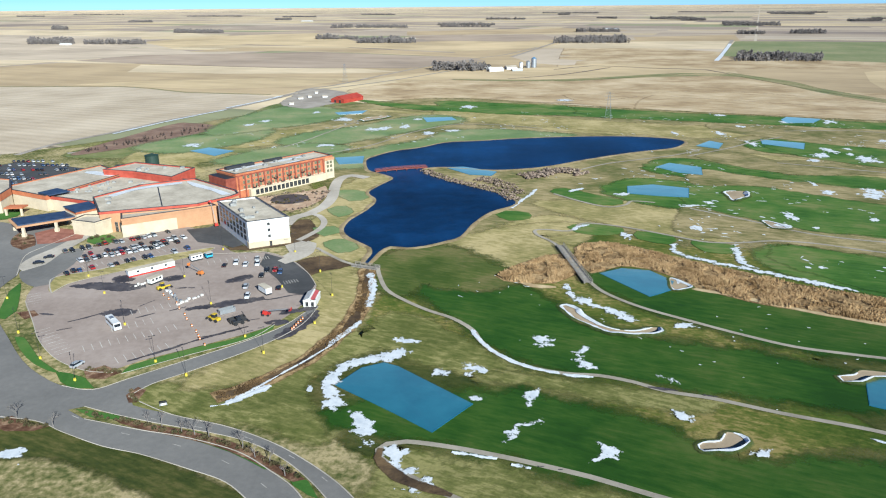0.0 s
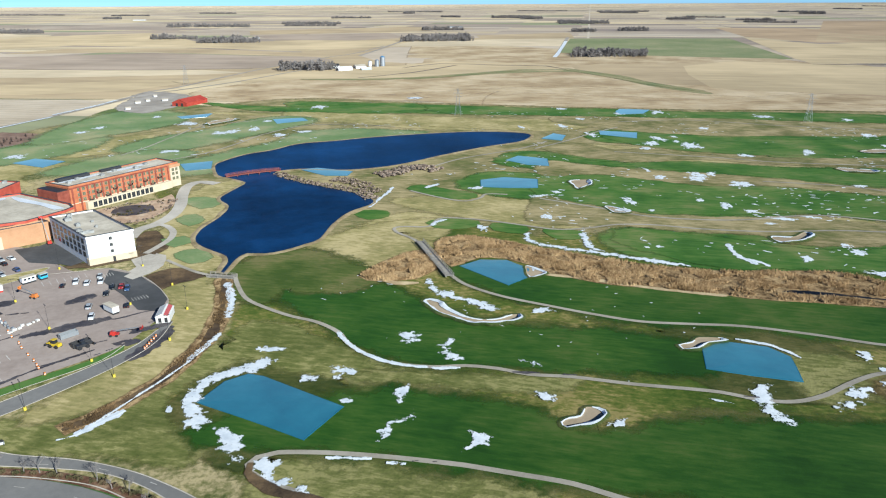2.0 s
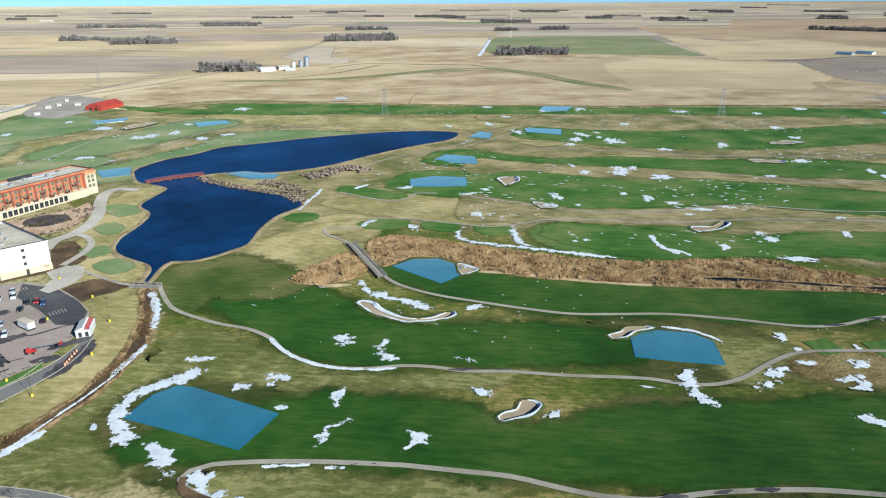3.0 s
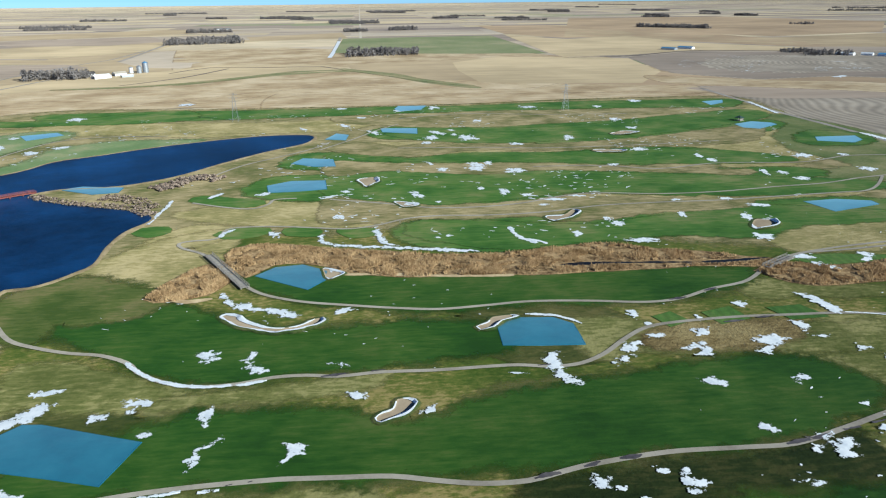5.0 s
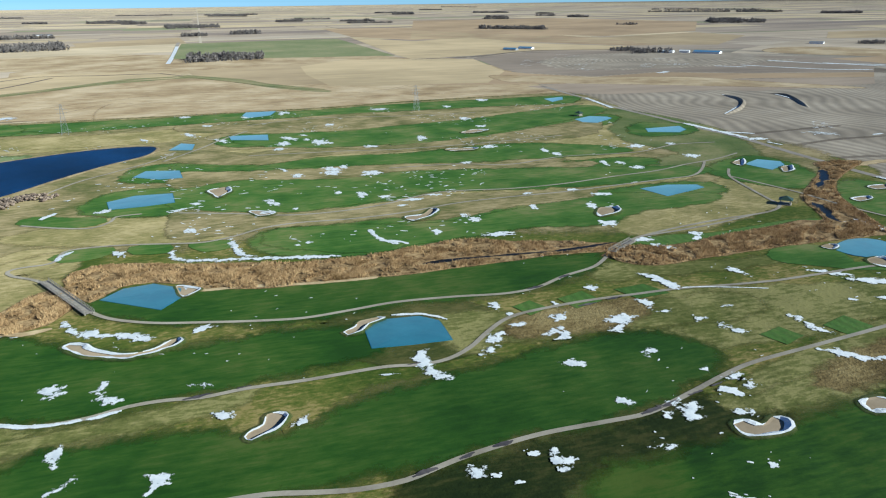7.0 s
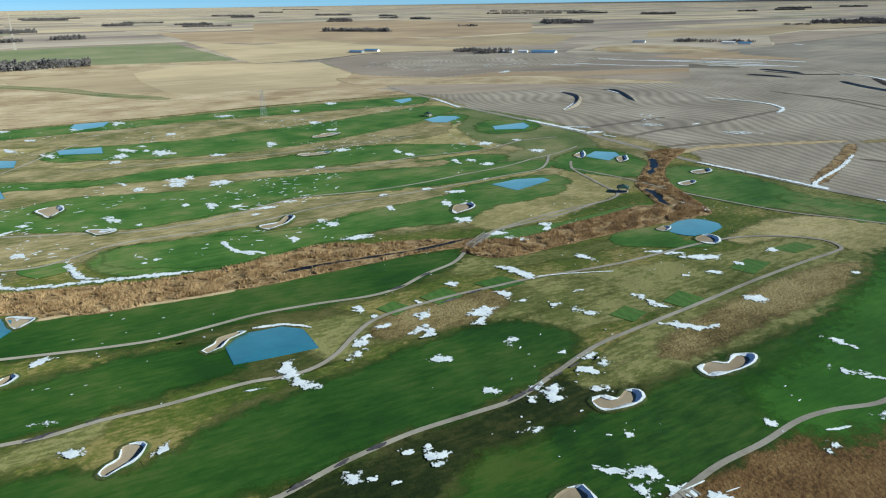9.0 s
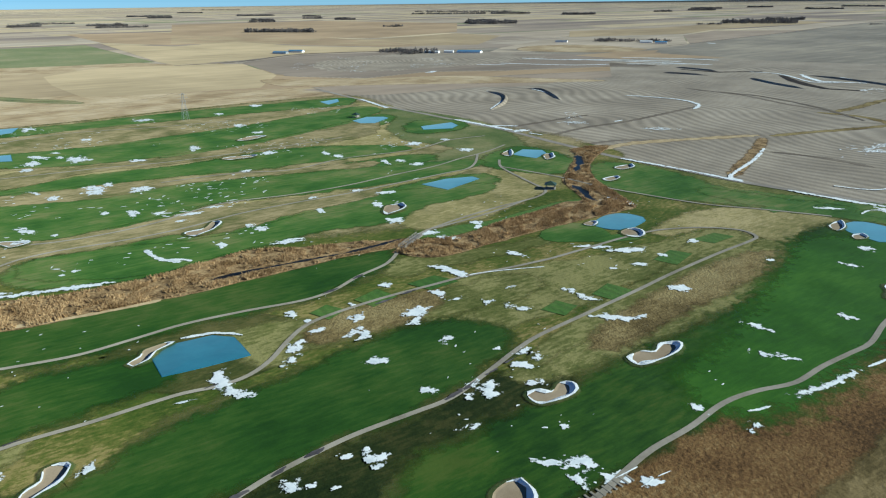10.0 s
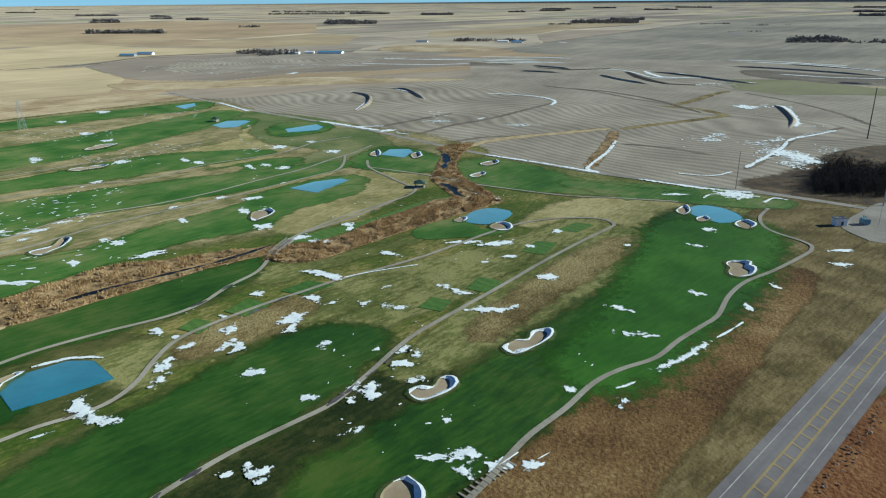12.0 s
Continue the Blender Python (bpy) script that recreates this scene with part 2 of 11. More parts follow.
    p.inputs["Diffuse Roughness"].default_value = 0.28
    return m


def water(name, colour):
    m = surface(name, [tuple(Vector(colour) * 0.5), colour, tuple(Vector(colour) * 1.7)], 0.014, 0.12, 0.3, 0.1, 1.1, spec=0.03)
    return m


FIELD_TURN = 22.7
M_GROUND = patchwork("far_farmland", FIELD_TURN)
M_ROUGH = surface("rough_grass", [(0.04696, 0.07974, 0.01104), (0.08161, 0.107, 0.01877), (0.1453, 0.1437, 0.03643), (0.2571, 0.2098, 0.07728)], 0.02, 0.6, 0.95, 0.2, 0.6, True, 0.15, shade=0.75, swell=2.5, streak=0.45)
M_TANNEAR = surface("olive_dry_grass", [(0.09151, 0.1058, 0.02827), (0.1601, 0.1608, 0.05357), (0.2517, 0.2328, 0.09304)], 0.025, 0.5, 0.95, 0.25, 0.7, True, 0.1, shade=0.85, swell=2.5, streak=0.35)
M_REDPRAIRIE = surface("red_prairie_grass", [(0.13, 0.05, 0.02), (0.2, 0.085, 0.035), (0.28, 0.14, 0.06)], 0.04, 0.6, 0.95, 0.6, 0.8, True, 0.1, shade=0.6)
M_DITCHREED = surface("ditch_reed", [(0.05, 0.032, 0.018), (0.12, 0.075, 0.036), (0.22, 0.14, 0.07)], 0.1, 0.9, 0.95, spec=0.1)
# Dark olive rough, darkened further with lens falloff put into the colour.
M_DARKROUGH = surface("dark_rough_grass", [(0.0099, 0.0198, 0.00405), (0.0198, 0.0306, 0.0063), (0.045, 0.0486, 0.0135)], 0.025, 0.45, 0.95, 0.25, 0.6, True, 0.15, shade=0.75, swell=2.5, streak=0.3)
M_TANBROWN = surface("tan_prairie_grass", [(0.11, 0.08, 0.033), (0.19, 0.14, 0.06), (0.28, 0.215, 0.098), (0.32, 0.255, 0.12)], 0.03, 0.7, 0.95, 0.5, 0.9, True, 0.1, shade=0.55, swell=2.5, streak=0.35)
M_FARROUGH = surface("far_rough_grass", [(0.1156, 0.1238, 0.04025), (0.2023, 0.1765, 0.0774), (0.289, 0.2361, 0.1176), (0.3612, 0.2903, 0.1548)], 0.03, 0.35, 0.95, 0.25, 0.6, True, 0.15, shade=0.75, swell=2.5, streak=0.3)
M_GREENROUGH = surface("green_rough", [(0.08, 0.12, 0.035), (0.14, 0.165, 0.06), (0.25, 0.23, 0.11)], 0.02, 0.5, 0.95, 0.2, 0.6, True, 0.15, swell=2)
M_FAIR = surface("fairway_grass", [(0.01406, 0.0512, 0.005225), (0.02204, 0.0696, 0.007125), (0.03952, 0.0896, 0.01188), (0.07144, 0.1072, 0.0228)], 0.02, 0.5, 0.85, 0.06, 0.8, True, 0.2, shade=0.5, swell=2.2, streak=0.22)
M_SEMI = surface("semi_rough", [(0.04675, 0.0765, 0.0144), (0.085, 0.1062, 0.027), (0.153, 0.1403, 0.054)], 0.03, 0.5, 0.9, 0.1, 0.8, True, 0.15, shade=0.65, swell=2.2, streak=0.25)
# One grass in two tones: uneven light on the hole put into colour.
M_FAIR9 = surface("dim_fairway_grass", [(0.00855, 0.03547, 0.003416), (0.01497, 0.05424, 0.004658), (0.03207, 0.08554, 0.007763), (0.06413, 0.1043, 0.01553)], 0.018, 0.5, 0.85, 0.06, 0.8, True, 0.2, shade=0.5, swell=2.2, streak=0.22)
M_FAIR9B = surface("bright_fairway_grass", [(0.02, 0.078, 0.005), (0.032, 0.11, 0.007), (0.055, 0.15, 0.013)], 0.018, 0.5, 0.85, 0.06, 0.8, True, 0.2, shade=0.5, swell=2.2, streak=0.22)
M_SEMI2 = surface("far_semi_rough", [(0.085, 0.115, 0.03), (0.155, 0.162, 0.055), (0.26, 0.215, 0.098)], 0.03, 0.45, 0.9, 0.1, 0.8, True, 0.15, shade=0.65, swell=2.2, streak=0.25)
M_OLIVE = surface("damp_olive_grass", [(0.03, 0.045, 0.011), (0.06, 0.07, 0.018), (0.115, 0.105, 0.036)], 0.03, 0.6, 0.95, 0.2, 0.7, True, 0.15, shade=0.7, swell=2.2, streak=0.3)
M_TEE = ploughed("tee_grass", [(0.0455, 0.117, 0.0169), (0.0715, 0.156, 0.026), (0.13, 0.1885, 0.0455)], 24.4, 4.2, bend=0.0, depth=0.18)
# Fairway grass lightened with distance haze in the colour.
M_FAIR2 = surface("far_fairway_grass", [(0.036, 0.1, 0.014), (0.058, 0.135, 0.022), (0.1, 0.163, 0.037), (0.17, 0.19, 0.066)], 0.025, 0.4, 0.85, 0.08, 0.8, True, 0.2, shade=0.55, swell=2.2, streak=0.18)
M_PALEFAIR = surface("pale_fairway_grass", [(0.117, 0.1857, 0.07088), (0.1755, 0.2302, 0.1013), (0.2925, 0.2822, 0.1519)], 0.02, 0.5, 0.85, 0.08, 0.8, True, 0.2, swell=2)
M_WEST = surface("resort_grass", [(0.075, 0.09, 0.028), (0.17, 0.16, 0.065), (0.29, 0.245, 0.125), (0.38, 0.31, 0.17)], 0.025, 0.4, 0.95, 0.25, 0.6, True, 0.1, shade=0.8, swell=2.5)
M_LAWN = surface("lawn_grass", [(0.04, 0.115, 0.02), (0.06, 0.145, 0.028), (0.095, 0.165, 0.04)], 0.03, 0.8, 0.85, 0.08, 0.8, True, 0.2)
M_TAN = surface("dry_grass", [(0.2, 0.185, 0.07), (0.315, 0.265, 0.118), (0.44, 0.36, 0.185)], 0.025, 0.5, 0.95, 0.25, 0.7, True, 0.1, shade=0.75, swell=2.5, streak=0.35)
M_BROWN = surface("prairie_grass", [(0.075, 0.042, 0.018), (0.15, 0.082, 0.034), (0.21, 0.125, 0.052), (0.3, 0.205, 0.095)], 0.024, 0.9, 0.95, 0.5, 0.9, True, 0.1, shade=0.6, swell=2.5, streak=0.6)
M_VERGE = surface("verge_grass", [(0.1, 0.075, 0.03), (0.165, 0.122, 0.052), (0.24, 0.18, 0.084)], 0.05, 0.7, 0.95, 0.35, 0.7, True, 0.1, shade=0.75, swell=1.5, streak=0.2)
M_HIGHWAY = surface("highway_asphalt", [(0.16, 0.141, 0.143), (0.195, 0.173, 0.175), (0.235, 0.21, 0.208)], 0.05, 0.7, 0.9, spec=0.2, shade=0.5)
M_WHEEL = surface("wheel_track", [(0.155, 0.14, 0.143), (0.18, 0.163, 0.167), (0.21, 0.19, 0.194)], 0.05, 0.7, 0.85, spec=0.2)
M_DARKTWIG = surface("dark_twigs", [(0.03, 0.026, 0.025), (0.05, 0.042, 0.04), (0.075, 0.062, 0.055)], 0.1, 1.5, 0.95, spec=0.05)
M_MULCH = surface("mulch_bed", [(0.07, 0.035, 0.022), (0.13, 0.07, 0.045), (0.3, 0.2, 0.13)], 0.25, 1.2, 0.95, 0.1, 1.5, True, 0.1)
M_STUBBLE = ploughed("stubble_field", [(0.4, 0.325, 0.235), (0.48, 0.395, 0.295), (0.55, 0.46, 0.35)], FIELD_TURN - 90, 14.0, bend=0.0, depth=0.12)
M_PLOUGH = ploughed("ploughed_soil", [(0.2825, 0.2339, 0.1808), (0.3616, 0.3017, 0.2339), (0.452, 0.3808, 0.2994)], 35, 11.0, bend=110, depth=0.3)
# Grey-brown pasture, greyed a little further for distance haze.
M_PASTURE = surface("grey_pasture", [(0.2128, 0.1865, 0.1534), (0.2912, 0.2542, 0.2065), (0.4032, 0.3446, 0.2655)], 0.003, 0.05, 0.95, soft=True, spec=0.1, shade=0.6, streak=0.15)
M_NURSERY = surface("nursery_soil", [(0.14, 0.09, 0.07), (0.2, 0.13, 0.1), (0.27, 0.19, 0.14)], 0.05, 0.5, 0.95, 0.2, 0.7, True, 0.1)
M_DRY = surface("prairie_stubble", [(0.285, 0.2064, 0.1208), (0.3895, 0.288, 0.1733), (0.475, 0.3696, 0.2363), (0.551, 0.4368, 0.294)], 0.012, 0.16, 0.95, 0.4, 0.25, True, 0.1, shade=0.7, swell=2.5, streak=0.16)
M_FPALE = surface("bleached_stubble", [(0.4501, 0.3646, 0.2506), (0.5626, 0.4557, 0.3132), (0.6635, 0.538, 0.3694)], 0.004, 0.03, 0.95, spec=0.1, shade=0.6, streak=0.12)
M_FYELLOW = surface("straw_field", [(0.4035, 0.3136, 0.1944), (0.5044, 0.392, 0.243), (0.5956, 0.4626, 0.2873)], 0.004, 0.03, 0.95, spec=0.1, shade=0.6, streak=0.12)
M_FTAN = surface("tan_stubble", [(0.3337, 0.2548, 0.1598), (0.4171, 0.3185, 0.1998), (0.4918, 0.3763, 0.2354)], 0.004, 0.03, 0.95, spec=0.1, shade=0.6, streak=0.12)
M_FPINK = surface("pinkish_stubble", [(0.376, 0.308, 0.236), (0.47, 0.385, 0.295), (0.555, 0.454, 0.348)], 0.004, 0.03, 0.95, spec=0.1, shade=0.6, streak=0.12)
# Mauve and grey soils, their base colours greyed slightly for haze.
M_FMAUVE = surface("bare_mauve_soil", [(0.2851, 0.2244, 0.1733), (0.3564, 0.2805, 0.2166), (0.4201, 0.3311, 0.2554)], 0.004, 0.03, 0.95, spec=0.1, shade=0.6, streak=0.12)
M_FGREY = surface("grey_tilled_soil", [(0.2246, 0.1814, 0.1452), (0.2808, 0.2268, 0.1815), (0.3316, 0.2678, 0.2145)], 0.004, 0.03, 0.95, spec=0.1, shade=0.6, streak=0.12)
M_FRED = surface("russet_grass", [(0.32, 0.232, 0.148), (0.4, 0.29, 0.185), (0.472, 0.342, 0.218)], 0.004, 0.03, 0.95, spec=0.1, shade=0.6, streak=0.12)
M_FOLIVE = surface("olive_pasture", [(0.192, 0.18, 0.104), (0.24, 0.225, 0.13), (0.283, 0.266, 0.153)], 0.004, 0.03, 0.95, spec=0.1, shade=0.6, streak=0.12)
M_WINTER = surface("winter_wheat", [(0.17, 0.2, 0.095), (0.22, 0.235, 0.12), (0.3, 0.28, 0.16)], 0.006, 0.1, 0.95, soft=True, spec=0.1)
M_DARKSOIL = surface("damp_soil", [(0.13, 0.105, 0.085), (0.18, 0.148, 0.118), (0.24, 0.2, 0.158)], 0.02, 0.2, 0.95, soft=True, spec=0.1, streak=0.3)
M_SWALE = surface("swale_grass", [(0.17, 0.19, 0.09), (0.23, 0.22, 0.11), (0.3, 0.255, 0.14)], 0.02, 0.3, 0.95, soft=True, spec=0.1)
M_REEDBED = surface("reed_bed", [(0.1, 0.062, 0.03), (0.27, 0.178, 0.09), (0.42, 0.295, 0.155)], 0.14, 0.9, 0.95, 0.6, 0.6, True, 0.1, shade=0.7)
M_REED = surface("dry_reed", [(0.24, 0.15, 0.07), (0.42, 0.28, 0.145), (0.58, 0.41, 0.22)], 0.1, 0.8, 0.95, spec=0.1, shade=0.6)
M_TANRIM = surface("trampled_grass", [(0.34, 0.245, 0.14), (0.45, 0.34, 0.2), (0.56, 0.44, 0.27)], 0.15, 1.0, 0.95, soft=True, spec=0.1)
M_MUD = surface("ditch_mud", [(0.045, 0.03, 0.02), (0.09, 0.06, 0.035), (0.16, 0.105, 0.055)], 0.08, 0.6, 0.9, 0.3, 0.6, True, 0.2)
M_SAND = surface("bunker_sand", [(0.3, 0.23, 0.155), (0.35, 0.275, 0.19), (0.4, 0.315, 0.225)], 0.1, 1.5, 0.95, 0.05, 1.0, spec=0.1)
M_SNOW = surface("old_snow", [(0.68, 0.71, 0.75), (0.78, 0.8, 0.83), (0.85, 0.86, 0.88)], 0.2, 1.5, 0.7, 0.15, 0.9, spec=0.3)
M_SNOWSOFT = surface("thin_snow", [(0.62, 0.66, 0.71), (0.75, 0.78, 0.81), (0.84, 0.86, 0.88)], 0.3, 1.5, 0.75, 0.05, 0.9, True, spec=0.2, ragged=True)
M_PATH = surface("cart_path", [(0.24, 0.21, 0.17), (0.32, 0.285, 0.235), (0.38, 0.34, 0.285)], 0.06, 0.9, 0.9, 0.03, 1.0, spec=0.2)
M_GRAVEL = surface("gravel", [(0.24, 0.21, 0.18), (0.3, 0.265, 0.23), (0.37, 0.33, 0.29)], 0.04, 0.6, 0.95, 0.05, 1.0, True, spec=0.15)
M_ASPHALT = surface("asphalt", [(0.135, 0.13, 0.126), (0.17, 0.163, 0.157), (0.21, 0.2, 0.19)], 0.02, 0.6, 0.9, 0.02, 2.0, spec=0.25)
M_LOT = surface("worn_asphalt", [(0.25, 0.2, 0.174), (0.298, 0.242, 0.214), (0.345, 0.286, 0.255)], 0.03, 0.4, 0.9, 0.02, 2.0, spec=0.25, shade=0.5)
M_NEWASPHALT = surface("fresh_asphalt", [(0.05, 0.05, 0.052), (0.065, 0.065, 0.068), (0.09, 0.088, 0.09)], 0.06, 0.6, 0.85, spec=0.3)
M_DARKPATCH = surface("dark_patch", [(0.05, 0.045, 0.05), (0.085, 0.075, 0.08), (0.14, 0.122, 0.118)], 0.12, 0.7, 0.6, soft=True, spec=0.3, ragged=True)
M_CONC = surface("concrete", [(0.32, 0.29, 0.25), (0.4, 0.365, 0.32), (0.46, 0.42, 0.37)], 0.08, 1.0, 0.9, spec=0.2)
M_TARP = surface("green_cover_tarp", [(0.015, 0.125, 0.2), (0.02, 0.155, 0.235), (0.03, 0.185, 0.27)], 0.06, 0.7, 0.33, 0.03, 0.5, spec=0.9, shade=0.25)
weave = M_TARP.node_tree.nodes["Principled BSDF"].inputs
weave["Sheen Weight"].default_value, weave["Sheen Roughness"].default_value, weave["Sheen Tint"].default_value = 0.7, 0.35, (0.55, 0.86, 0.9, 1)
weave["Coat Weight"].default_value, weave["Coat Roughness"].default_value = 0.25, 0.3
M_LAKE = water("lake_water", (0.006, 0.031, 0.092))
M_CREEK = water("creek_water", (0.01, 0.016, 0.025))
M_YELLOW = plain_paint("yellow_paint", (0.52, 0.36, 0.09), 0.8)
M_WHITE = plain_paint("white_paint", (0.7, 0.7, 0.68), 0.7)


# ---- the ground: one sheet to the horizon ----
def make_ground():
    radii = [0.0, 60, 140, 260, 420, 620, 860, 1140, 1320] + [KNEE + 45 * i for i in range(60)]
    radii += [radii[-1] * 1.07 ** (i + 1) for i in range(32)]
    turns, verts, faces, flat = 240, [], [], []
    for r in radii[1:]:
        for k in range(turns):
            a = 2 * math.pi * k / turns
            x, y = r * math.sin(a), r * math.cos(a)
            verts.append(lay(x, y)); flat.append((x, y, 0))
    for i in range(len(radii) - 2):
        for k in range(turns):
            j = (k + 1) % turns
            faces.append((i * turns + k, (i + 1) * turns + k, (i + 1) * turns + j, i * turns + j))
    verts.append((0, 0, 0)); flat.append((0, 0, 0))
    faces += [(len(verts) - 1, k, (k + 1) % turns) for k in range(turns)]
    faces = [f[::-1] for f in faces]
    ob = mesh_object("ground", verts, faces, M_GROUND)
    ob.data.attributes.new("flat", "FLOAT_VECTOR", "POINT").data.foreach_set("vector", np.array(flat, dtype=np.float32).ravel())
    tagged(ob, "flat prairie farmland in stubble and bare soil", "ground", kind="structure")


make_ground()
COUNT = {}


def numbered(kind):
    COUNT[kind] = COUNT.get(kind, 0) + 1
    return f"{kind}_{COUNT[kind]}"


def cover(kind, pts, z, material, label, fade=3.0, step=5.0, wobble=0.0, smooth=True):
    z += 0.0015 * min(40, COUNT.get(kind, 0))
    return tagged(sheet(numbered(kind), pts, z, material, fade, smooth, step, wobble), label, kind.replace("_", " "), kind="structure")


def strip(kind, pts, width, z, material, label, fade=0.0, rag=0.0, crown=0.0, step=3.0, smooth=True):
    z += 0.0015 * min(20, COUNT.get(kind, 0))
    return tagged(ribbon(numbered(kind), pts, width, z, material, fade, step, rag, crown, smooth), label, kind.replace("_", " "), kind="structure")


def fairway(pts, material=None):
    if abs(area(pts)) > 900:
        cover("semi_rough", pts, 0.2, M_SEMI2 if material == M_FAIR2 else M_SEMI, "olive green collar of longer grass round a fairway", 8.0 if material == M_FAIR2 else 13.0, wobble=4.0)
    cover("fairway", pts, 0.275, material or M_FAIR, "mown dark green golf fairway", (18.0 if material == M_PALEFAIR else 9.0) if abs(area(pts)) > 900 else 2.5, wobble=3.6 if abs(area(pts)) > 900 else 1.0)


def dry_patch(pts, material=None):
    cover("dry_grass", pts, 0.18, material or M_TAN, "tan dry grass among the fairways", 8.0, wobble=2.5)


def cart_path(pts, width=1.9):
    strip("cart_path", pts, width, 0.4, M_PATH, "pale gravel-grey paved golf cart path")


def track(pts, width=5.0):
    strip("gravel_road", pts, width, 0.24, M_GRAVEL, "pale gravel farm road between fields", 1.0)


COVERED = []


def tarp(pts, bend=0.03):
    """A winter cover pegged over a putting green: a taut sheet with a hem."""
    COVERED.append(pts)
    if area(pts) < 0:
        pts = pts[::-1]
    cx, cy = sum(p[0] for p in pts) / len(pts), sum(p[1] for p in pts) / len(pts)
    thing = new("green_cover")
    thing.location = (cx, cy, 0)
    rim = [(x - cx, y - cy) for x, y in spline([p for q in zip(pts, pts[1:] + pts[:1]) for p in ((q[0],) if bend < 0.1 else ()) + (tuple((1 - bend) * a + bend * b for a, b in zip(*q)), tuple(bend * a + (1 - bend) * b for a, b in zip(*q)))], True, 3.0)]
    verts, faces, n = [], [], len(rim)
    for s, z in ((1.0, 0.2), (0.995, 0.36), (0.93, 0.40), (0.7, 0.47), (0.4, 0.53)):
        verts += [(x * s, y * s, z + 0.03 * noise.noise((x * s * 0.3, y * s * 0.3, cx))) for x, y in rim]
    verts.append((0, 0, 0.55))
    for k in range(4):
        faces += [(k * n + i, k * n + (i + 1) % n, (k + 1) * n + (i + 1) % n, (k + 1) * n + i) for i in range(n)]
    faces += [(4 * n + i, 4 * n + (i + 1) % n, 5 * n) for i in range(n)]
    mesh_object("sheet", verts, faces, M_TARP, thing)
    hem = [(x * 0.997, y * 0.997) for x, y in rim]
    hv, hf = [], []
    for (x, y) in hem:
        hv += [(x, y, 0.38), (x * 0.985, y * 0.985, 0.4)]
    hf = [(2 * i, 2 * ((i + 1) % n), 2 * ((i + 1) % n) + 1, 2 * i + 1) for i in range(n)]
    mesh_object("hem", hv, hf, M_HEM, thing)
    tagged(thing, "blue winter cover pegged over a putting green", "green cover", "green covers")


M_HEM = surface("tarp_hem", [(0.02, 0.12, 0.2), (0.03, 0.16, 0.26)], 0.5, 2.0, 0.6)


def bunker(pts):
    """A sand bunker: grass lip, higher bank added on its sunny side for shade, sloped sand face, flat floor, old snow
    on its rim.
    """
    cx, cy = sum(p[0] for p in pts) / len(pts), sum(p[1] for p in pts) / len(pts)
    rim = spline([(x - cx, y - cy) for x, y in pts], True, 1.5)
    rim = [(x * k, y * k) for x, y in rim for k in [1 + 0.16 * noise.noise((x * 0.16 + cx, y * 0.16 + cy, 1.5))]]
    if area(rim) < 0:
        rim = rim[::-1]
    nor, n = normals(rim), len(rim)
    reach = math.sqrt(abs(area(rim)))
    lip, deep = min(0.32, 0.1 + reach * 0.012), min(1.6, reach * 0.13)
    thing = new("sand_bunker")
    thing.location = (cx, cy, 0)
    rings = [(deep * 1.7, 0.36), (deep * 0.9, 0.36 + lip * 0.5), (0.0, 0.36 + lip), (-deep * 0.3, 0.4 + lip * 0.3), (-deep * 0.6, 0.4)]
    # Raised only toward the sun, so its shade falls on the snow.
    bank = [min(1.3, reach * 0.1) * max(0.0, q.x * math.sin(radians(SUN_AZ)) + q.y * math.cos(radians(SUN_AZ))) for q in nor]
    loops = [[(x + q.x * o, y + q.y * o, z + b * k) for (x, y), q, b in zip(rim, nor, bank)] for (o, z), k in zip(rings, (0.0, 0.6, 1.0, 0.4, 0.0))]
    quad = lambda a, b: [(a * n + i, a * n + (i + 1) % n, b * n + (i + 1) % n, b * n + i) for i in range(n)]
    mesh_object("lip", loops[0] + loops[1] + loops[2], quad(0, 1) + quad(1, 2), M_LIP, thing, [0.0] * n + [0.6] * n + [0.9] * n, True)
    floor = [tuple(t) for t in geometry.tessellate_polygon([[Vector((x, y, 0)) for x, y, z in loops[4]]])]
    mesh_object("sand", loops[2] + loops[3] + loops[4], quad(0, 1) + quad(1, 2) + [tuple(2 * n + i for i in f) for f in floor], M_SAND, thing, smooth=False)
    tagged(thing, "pale sand bunker with a grass lip and snow on its rim", "bunker", "bunkers")
    verts, faces, wide = [], [], []
    for i in range(n):
        (x, y), q = rim[i], nor[i]
        side = 0.5 + 0.5 * (q.x * math.sin(radians(SUN_AZ)) + q.y * math.cos(radians(SUN_AZ)))
        w = min(1.5, reach * 0.14) * max(0.0, 0.75 + 1.1 * (side - 0.5) + 1.3 * noise.noise((x * 0.14 + cx, y * 0.14, 3)) + 0.5 * noise.noise((x * 0.5 + cx, y * 0.5, 3)))
        wide.append(w)
        verts += [(x + cx + q.x * w * 0.45, y + cy + q.y * w * 0.45, 0.42 + lip * 0.96 + bank[i]), (x + cx, y + cy, 0.46 + lip + bank[i]), (x + cx - q.x * w * 0.8, y + cy - q.y * w * 0.8, 0.5 + lip * 0.4 + bank[i] * max(0.0, 1 - w * 0.8 / (deep * 0.6)))]
    for i in range(n):
        j = (i + 1) % n
        if wide[i] + wide[j] > 0.05 * reach:
            faces += [(3 * i, 3 * j, 3 * j + 1, 3 * i + 1), (3 * i + 1, 3 * j + 1, 3 * j + 2, 3 * i + 2)]
    if faces:
        tagged(mesh_object("bunker_snow", verts, faces, M_SNOW), "rim of old white snow round a bunker", "snow", kind="stuff")


